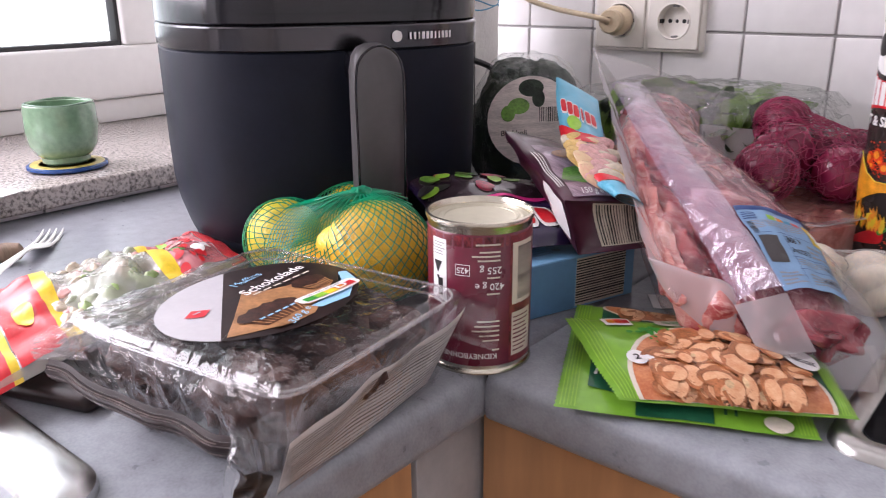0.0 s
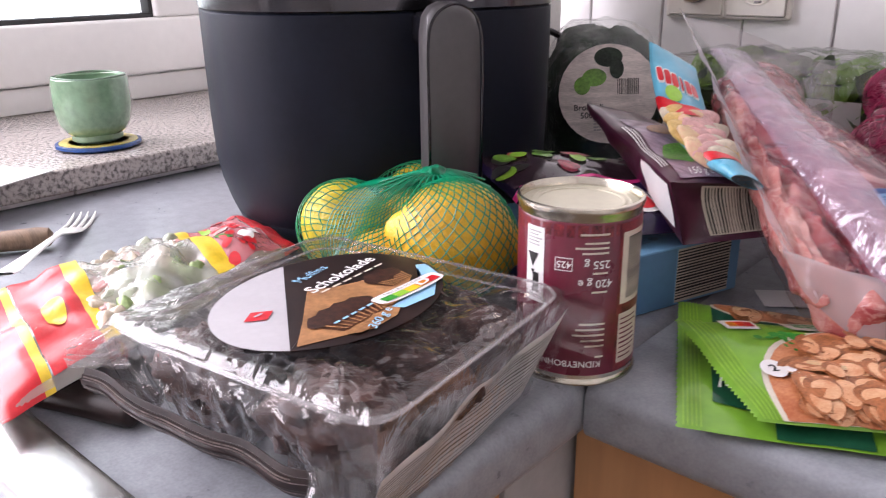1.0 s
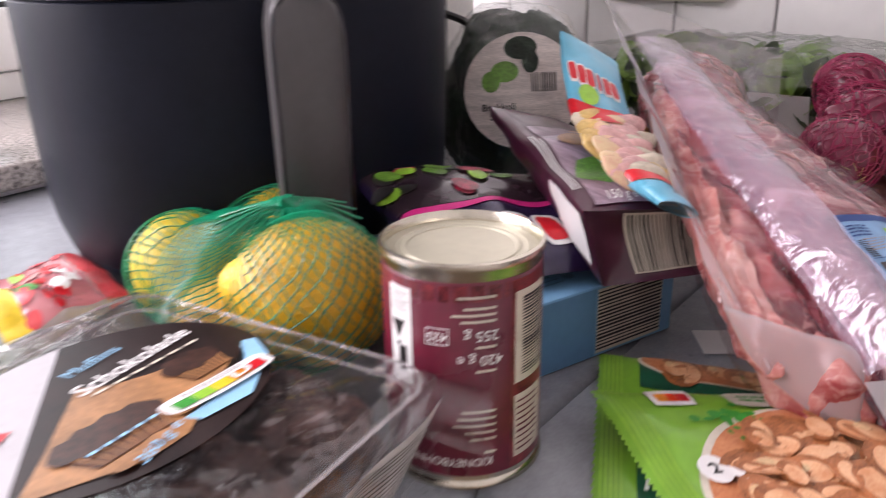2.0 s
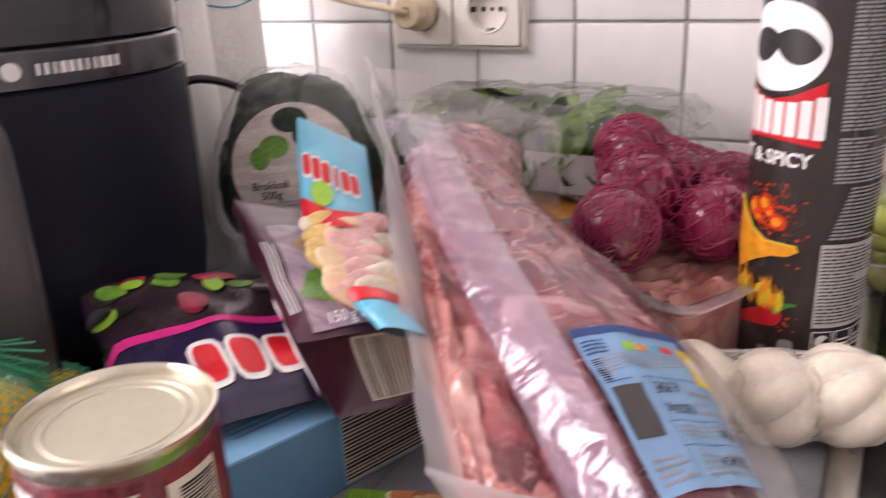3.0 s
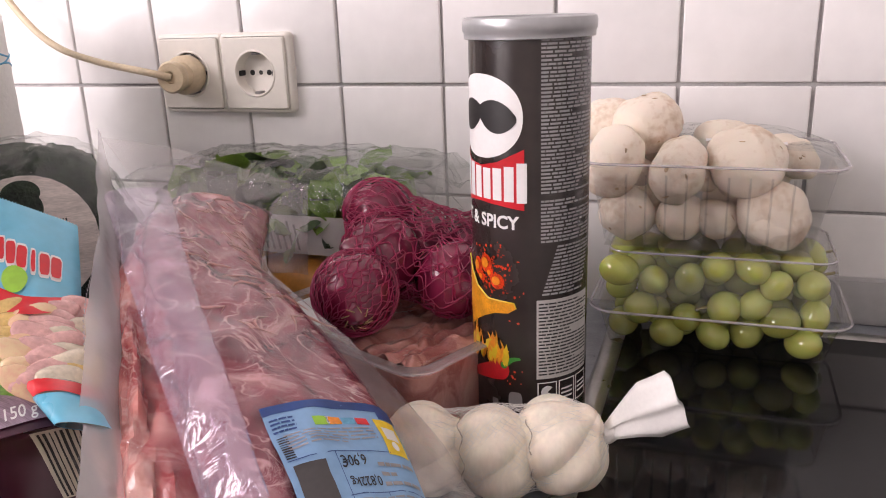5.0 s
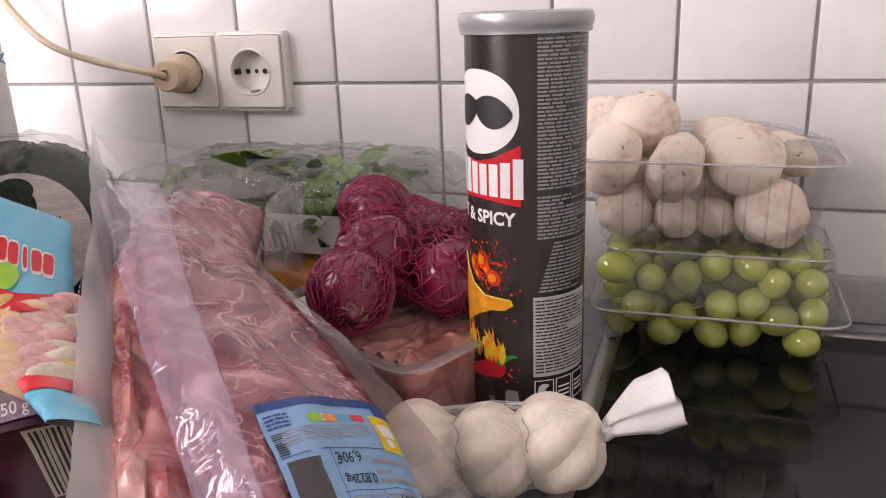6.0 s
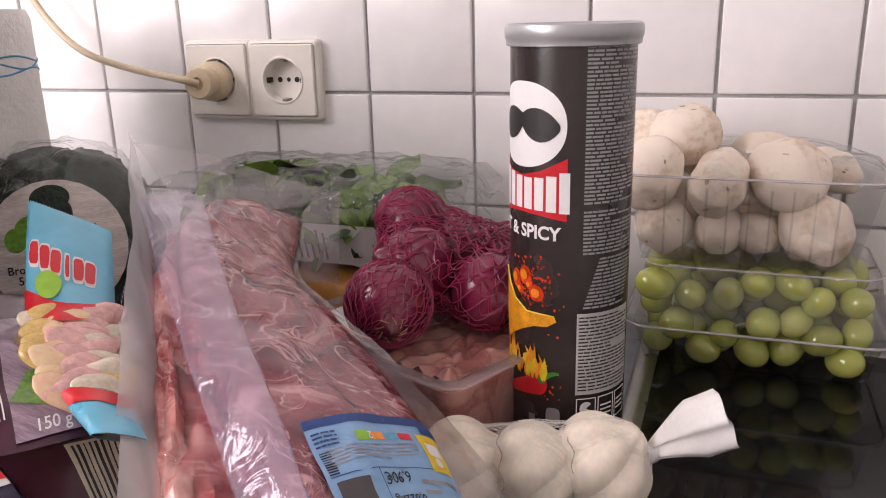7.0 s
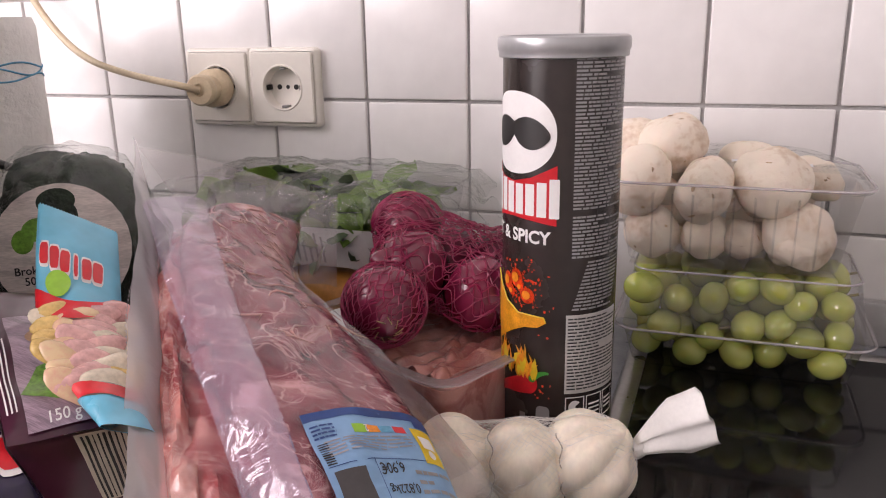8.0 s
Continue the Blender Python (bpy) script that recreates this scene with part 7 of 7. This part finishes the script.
lv, lf = leaf_mesh()
leaf_data = []
for mt in (M_SALAD, M_SALADDARK):
    d = bpy.data.meshes.new("leaf")
    d.from_pydata([tuple(v) for v in lv], [], lf)
    d.materials.append(mt)
    d.shade_smooth()
    leaf_data.append(d)
for k in range(280):
    o = new("leaf", leaf_data[0 if rl.random() < 0.6 else 1])
    o.parent = sal
    o.matrix_parent_inverse = Matrix.Translation(-sal.location)
    s = rl.uniform(0.026, 0.050)
    o.matrix_basis = SALM @ pose(rl.uniform(-0.098, 0.085), rl.uniform(-0.052, 0.02) if k % 3 else rl.uniform(-0.05, 0.05), rl.uniform(0.012, 0.058), rl.uniform(-70, 70), rl.uniform(-50, 50), rl.uniform(0, 360)) @ Matrix.Scale(s, 4)
    if k % 3 == 1:
        o.matrix_basis = SALM @ pose(rl.uniform(-0.10, 0.085), rl.uniform(-0.060, -0.050), rl.uniform(0.022, 0.045), rl.uniform(60, 110), rl.uniform(-60, 60), rl.uniform(-25, 25)) @ Matrix.Scale(s * 0.8, 4)

# ---- broccoli ----
bro = thing("broccoli", (-0.424, 0.860, CT), "dark green broccoli head wrapped in film with a round label", "broccoli")
BRC = Vector((-0.424, 0.860, 0.992))
part("head", ball(BRC, (0.066, 0.066, 0.088), None, 80, 60, 0.18, 2.0, lambda d: 1 + 0.05 * noise.noise(d * 7) + 0.03 * noise.noise(d * 19)), M_BROC, bro)
br_n = Vector((0.50, -0.80, 0.28)).normalized()
br_s = Vector((0.84, 0.53, 0.05)).normalized()
br_u = br_s.cross(br_n) * -1
if br_u.z < 0:
    br_u = -br_u
wrapf = lambda d: 1 + 0.035 * noise.noise(d * 5 + Vector((3, 0, 0))) + 0.045 * abs(noise.noise(Vector((d.x * 3, d.y * 3, d.z * 11)))) + 0.02 * abs(noise.noise(d * 9))
part("wrap", ball(BRC, (0.073, 0.073, 0.0935), None, 90, 60, 0.10, 2.0, wrapf), F_WRAP, bro, "tight creased clear film")
BL = lambda u, v: BRC + br_s * 0.008 + br_n * (0.0865 - 0.02 * ((u - 0.5) ** 2 + (v - 0.5) ** 2)) + br_s * ((u - 0.5) * 0.096) + br_u * ((v - 0.5) * 0.096 + 0.002)
part("label", disc(BL, 0.5, 0.5, 0.5, 0.5, 0.0), mat("beige_label", (0.70, 0.62, 0.575), 0.4, vary=0.22, scale=30, stretch=(1, 1, 6)), bro, "round beige label")
part("label_picture", join(disc(BL, 0.36, 0.66, 0.12, 0.09, 0.0006), disc(BL, 0.24, 0.58, 0.08, 0.09, 0.0007)), M_LEAFINK, bro)
part("label_picture", join(disc(BL, 0.50, 0.86, 0.14, 0.10, 0.0008), disc(BL, 0.58, 0.74, 0.07, 0.10, 0.0008)), M_BROC, bro)
part("barcode", bars(BL, 0.58, 0.80, 0.48, 0.64, 0.0006, 11, 0.5, "v", 0.5, 3, 2), M_BLACKINK, bro)
part("lettering", lettering(BL, "Brokkoli", 0.30, 0.36, (0.085, 0.0), (0.0, 0.085), 0.0008, 0.015), M_BLACKINK, bro)
part("lettering", lettering(BL, "500g", 0.30, 0.28, (0.085, 0.0), (0.0, 0.085), 0.0008, 0.015), M_BLACKINK, bro)
part("small_print", text_rows(BL, 0.35, 0.78, 0.12, 0.24, 0.0008, 4, 4), M_GREYINK, bro)

# ---- garlic in a net ----
gar = thing("garlic_net", (-0.02, 0.775, CT), "three garlic bulbs in a white net tied with a tag", "net of garlic")
GS = [((-0.062, 0.757, 0.925), 0.0245), ((-0.022, 0.765, 0.9245), 0.0245), ((0.012, 0.779, 0.9265), 0.0262)]
for i, (c, r) in enumerate(GS):
    q = Vector((0, 0, 1)).rotation_difference(Vector((0.75, 0.25, 0.35 + 0.2 * i)).normalized()).to_matrix()
    part("bulb", ball(c, (r, r, r * 0.92), q, 60, 30, 0.03, i * 1.9, lambda d: (1 + 0.17 * abs(math.cos(3.5 * math.atan2(d.y, d.x))) * (1 - d.z * d.z) ** 0.5) * (1 + 0.2 * max(0, d.z - 0.9) / 0.1)), M_GARLIC, gar)
part("net", join(net(GS, (-0.025, 0.767, 0.925), 0.0008, 40, 0.5, 0.00013, CT + 0.001, (0.93, 0.33, 0.1), 90, 0.1, 4)), M_WHITENET, gar, "fine white mesh")
gax = Vector((0.93, 0.33, 0.05)).normalized()
gs1 = gax.cross(Vector((0, 0, 1))).normalized()
gs2 = gs1.cross(gax)
for c, r in (((-0.041, 0.7605, 0.9248), 0.0218), ((-0.0045, 0.772, 0.9262), 0.0222)):
    part("net_gather", tube([Vector(c) + gax * (0.0012 * math.sin(9 * a)) + (gs1 * math.cos(a) + gs2 * math.sin(a)) * (r + 0.0004 * math.sin(31 * a)) for a in np.linspace(0, 6.2832, 90, endpoint=False)], 0.00034, 5, True), M_GATHER, gar, "tan drawn-in mesh")
GK = Vector((0.0375, 0.786, 0.934))
part("net_knot", ball(GK, (0.0065, 0.005, 0.005), None, 16, 10, 0.4, 2.0), M_WHITENET, gar)


def net_tail(u, v):
    e = Vector((0.076, 0.776, 0.966))
    ax = (e - GK)
    sd = Vector((-0.45, 0.25, 0.85)).normalized()
    p = GK + ax * v + sd * ((u - 0.5) * (0.008 + 0.026 * min(1, v * 1.6))) + Vector((0.2, -0.9, 0.1)) * (0.0045 * math.cos((u - 0.5) * 5) * min(1, v * 2.0))
    return p + Vector((0, 0.0015, 0.001)) * math.sin(u * 14 + v * 3)


part("net_tail", sheet(net_tail, 20, 24), M_WHITENET, gar, "flat white end of the net")
part("net_tail", sheet(lambda u, v: net_tail(u, v) + Vector((-0.1, 0.9, 0.1)) * 0.004 * math.sin(math.pi * u), 20, 24), M_WHITENET, gar)

# ---- grapes and mushrooms ----
gx0, gx1, gy0, gy1 = 0.004, 0.182, 0.955, 1.068
gz = CT + 0.0068
gr = thing("grape_box", (0.09, 1.01, gz), "clear hinged box of green grapes standing on the hob", "grape box")
part("lower_shell", loops([[Vector((x, y, gz + z)) for x, y in round_rect(gx0 + i, gx1 - i, gy0 + i, gy1 - i, max(0.004, 0.018 - 0.5 * i))] for i, z in ((0.014, 0.0004), (0.010, 0.003), (0.003, 0.030), (0.002, 0.033), (-0.004, 0.034), (-0.004, 0.036))], False), F_TRAY, gr, "clear rigid plastic")
part("upper_shell", loops([[Vector((x, y, gz + z)) for x, y in round_rect(gx0 + i, gx1 - i, gy0 + i, gy1 - i, max(0.004, 0.018 - 0.5 * i))] for i, z in ((-0.0045, 0.0365), (-0.0045, 0.039), (0.002, 0.040), (0.003, 0.044), (0.009, 0.080), (0.013, 0.0835))]), F_TRAY, gr, "clear rigid plastic")
part("rim_bead", join(tube([Vector((x, y, gz + 0.0355)) for x, y in round_rect(gx0 - 0.004, gx1 + 0.004, gy0 - 0.004, gy1 + 0.004, 0.02)], 0.0011, 5, True), tube([Vector((x, y, gz + 0.080)) for x, y in round_rect(gx0 + 0.009, gx1 - 0.009, gy0 + 0.009, gy1 - 0.009, 0.014)], 0.0009, 5, True)), F_MILKY, gr)
rg = random.Random(33)
gv, gf = ball((0, 0, 0), (1, 1, 1.22), None, 24, 16)
gd = bpy.data.meshes.new("grape")
gd.from_pydata([tuple(v) for v in gv], [], gf)
gd.materials.append(M_GRAPE)
gd.shade_smooth()
placed = []
for tries in range(9000):
    r = rg.uniform(0.0106, 0.0128)
    y = rg.uniform(gy0 + 0.015, gy1 - 0.015) if tries % 2 else gy0 + 0.0165 + rg.random() * 0.006
    p = Vector((rg.uniform(gx0 + 0.016, gx1 - 0.016), y, gz + rg.uniform(0.013, 0.071)))
    if p.z < gz + 0.033 and p.y < gy0 + 0.017:
        p.y += 0.006
    if all((p - q).length > (r + s) * 0.93 for q, s in placed):
        placed.append((p, r))
    if len(placed) > 84:
        break
for p, r in placed:
    o = new("grape", gd)
    o.parent = gr
    o.matrix_parent_inverse = Matrix.Translation(-gr.location)
    o.matrix_basis = Matrix.Translation(p) @ Euler((rg.random() * 6, rg.random() * 6, rg.random() * 6)).to_matrix().to_4x4() @ Matrix.Scale(r, 4)
for k in range(8):
    a, b = placed[k * 3][0], placed[k * 3 + 1][0]
    part("stem", tube(smooth_path([a, (a + b) / 2 + Vector((0, -0.004, 0.006)), b], 5) if (a - b).length < 0.08 else [a, a + Vector((0.008, -0.006, 0.010)), a + Vector((0.018, -0.004, 0.012))], 0.0011, 6), M_STEM, gr)

mz = gz + 0.0842
mu_x0, mu_x1, mu_y0, mu_y1 = -0.004, 0.168, 0.950, 1.068
mus = thing("mushroom_tray", (0.08, 1.01, mz), "clear tray of white mushrooms on top of the grape box", "mushroom tray")
part("tray", loops([[Vector((x, y, mz + z)) for x, y in round_rect(mu_x0 + i, mu_x1 - i, mu_y0 + i, mu_y1 - i, max(0.004, 0.022 - 0.4 * i))] for i, z in ((0.016, 0.0005), (0.012, 0.003), (0.001, 0.062), (-0.004, 0.063), (-0.0045, 0.066))], False), F_TRAY, mus, "clear ribbed tray")
part("tray_floor", rbox((mu_x0 + 0.014, mu_y0 + 0.014, mz + 0.0003), (mu_x1 - 0.014, mu_y1 - 0.014, mz + 0.0009), 0), F_TRAY, mus)
part("rim_bead", tube([Vector((x, y, mz + 0.066)) for x, y in round_rect(mu_x0 - 0.0045, mu_x1 + 0.0045, mu_y0 - 0.0045, mu_y1 + 0.0045, 0.022)], 0.0011, 5, True), F_MILKY, mus)
part("tray_rib", join(*[tube([Vector((x, mu_y0 + 0.010, mz + 0.006)), Vector((x, mu_y0 + 0.0005, mz + 0.058))], 0.0009, 5) for x in np.linspace(mu_x0 + 0.03, mu_x1 - 0.03, 9)]), F_TRAY, mus)


def mushroom(c, r, ax, seed):
    r *= 1.06
    q = Vector((0, 0, 1)).rotation_difference(Vector(ax).normalized()).to_matrix()
    m = part("mushroom", ball(c, (r, r, r * 0.82), q, 36, 24, 0.12, seed, lambda d: (1.0 if d.z > -0.25 else 1 - 0.45 * (-0.25 - d.z)) + 0.012 * noise.noise(d * 9)), M_MUSH, mus)
    b = q @ Vector((0, 0, -r * 0.55))
    part("stalk", tube([Vector(c) + b * 0.6, Vector(c) + b * 1.7, Vector(c) + b * 2.0], [r * 0.42, r * 0.40, r * 0.36], 16), M_MUSH, m)
    S = lambda u, v: Vector(c) + q @ Vector((r * 1.004 * math.sin(v) * math.cos(u), r * 1.004 * math.sin(v) * math.sin(u), r * 0.825 * math.cos(v)))
    rr = random.Random(int(seed * 13))
    for k in range(6):
        part("bruise", disc(S, rr.uniform(0, 6.28), rr.uniform(0.3, 1.5), rr.uniform(0.05, 0.20), rr.uniform(0.03, 0.12), 0.0005, 2, 12), M_MUSHBROWN, m)
    return m


for i, (x, y, z, r, ax) in enumerate(((0.014, 0.985, 0.060, 0.0260, (-0.7, -0.6, 0.4)), (0.062, 0.976, 0.057, 0.0240, (-0.85, -0.5, 0.35)), (0.107, 0.984, 0.0625, 0.0270, (0.3, -0.7, 0.8)), (0.033, 1.016, 0.083, 0.0265, (-0.3, -0.5, 0.8)), (0.004, 1.034, 0.082, 0.0230, (0, -0.3, 1)),
                                      (0.092, 1.035, 0.066, 0.0240, (0.2, 0.2, 1)), (0.138, 1.035, 0.056, 0.0220, (0.4, 0.2, 0.9)), (0.024, 0.985, 0.0215, 0.0205, (-0.3, -0.8, -0.2)), (0.064, 0.985, 0.0195, 0.0175, (0.2, -0.9, -0.3)), (0.090, 0.983, 0.0200, 0.0155, (-0.4, -0.8, -0.3)), (0.128, 0.982, 0.0255, 0.0255, (0.3, -0.6, 0.7)), (0.10, 1.04, 0.024, 0.0220, (0, 0.3, 1)), (0.04, 1.04, 0.024, 0.0220, (0, 0.3, 1)))):
    mushroom((x, y, mz + z), r, ax, i * 1.7 + 0.4)


def mush_film(u, v):
    x, y = mu_x0 - 0.004 + (mu_x1 - mu_x0 + 0.008) * u, mu_y0 + 0.045 + (mu_y1 - mu_y0 - 0.04) * v
    return Vector((x, y, mz + 0.0665 + 0.012 * math.sin(math.pi * min(1, max(0, u))) ** 0.7 * (0.5 + 0.5 * v) + 0.004 * noise.noise(Vector((x * 50, y * 50, 2.0)))))


part("torn_film", sheet(mush_film, 36, 22), F_WRAP, mus, "torn open film")
part("film_label", sheet(mush_film, 12, 6, 0.48, 0.80, 0.15, 0.45, 0.0008), M_WHITEINK, mus)
part("film_label_bars", bars(mush_film, 0.58, 0.74, 0.2, 0.4, 0.0016, 9, 0.5, "v", 0.4, 3, 2), M_BLACKINK, mus)

# ---- wall tiles ----
TP = 0.1047
tile_bm = rbox((-TP / 2 + 0.0015, 0.0, -TP / 2 + 0.0015), (TP / 2 - 0.0015, 0.0065, TP / 2 - 0.0015), 0.0016, 3)
tile_me = bpy.data.meshes.new("tile")
tile_bm.to_mesh(tile_me)
tile_bm.free()
tile_me.materials.append(M_TILE)
tile_me.shade_smooth()
wall_n = bpy.data.objects["wall_north"]
rt = random.Random(2)
for i in range(-6, 16):
    for j in range(-2, 11):
        x, z = -0.262 + TP * (i + 0.5), 1.0985 + TP * (j + 0.5)
        if z + TP / 2 < CT + 0.01:
            continue
        o = new("tile", tile_me)
        o.parent = wall_n
        o.location = (x, WY + rt.uniform(-0.0003, 0.0003), z)
        o.rotation_euler = (rt.uniform(-0.002, 0.002), 0, rt.uniform(-0.002, 0.002))
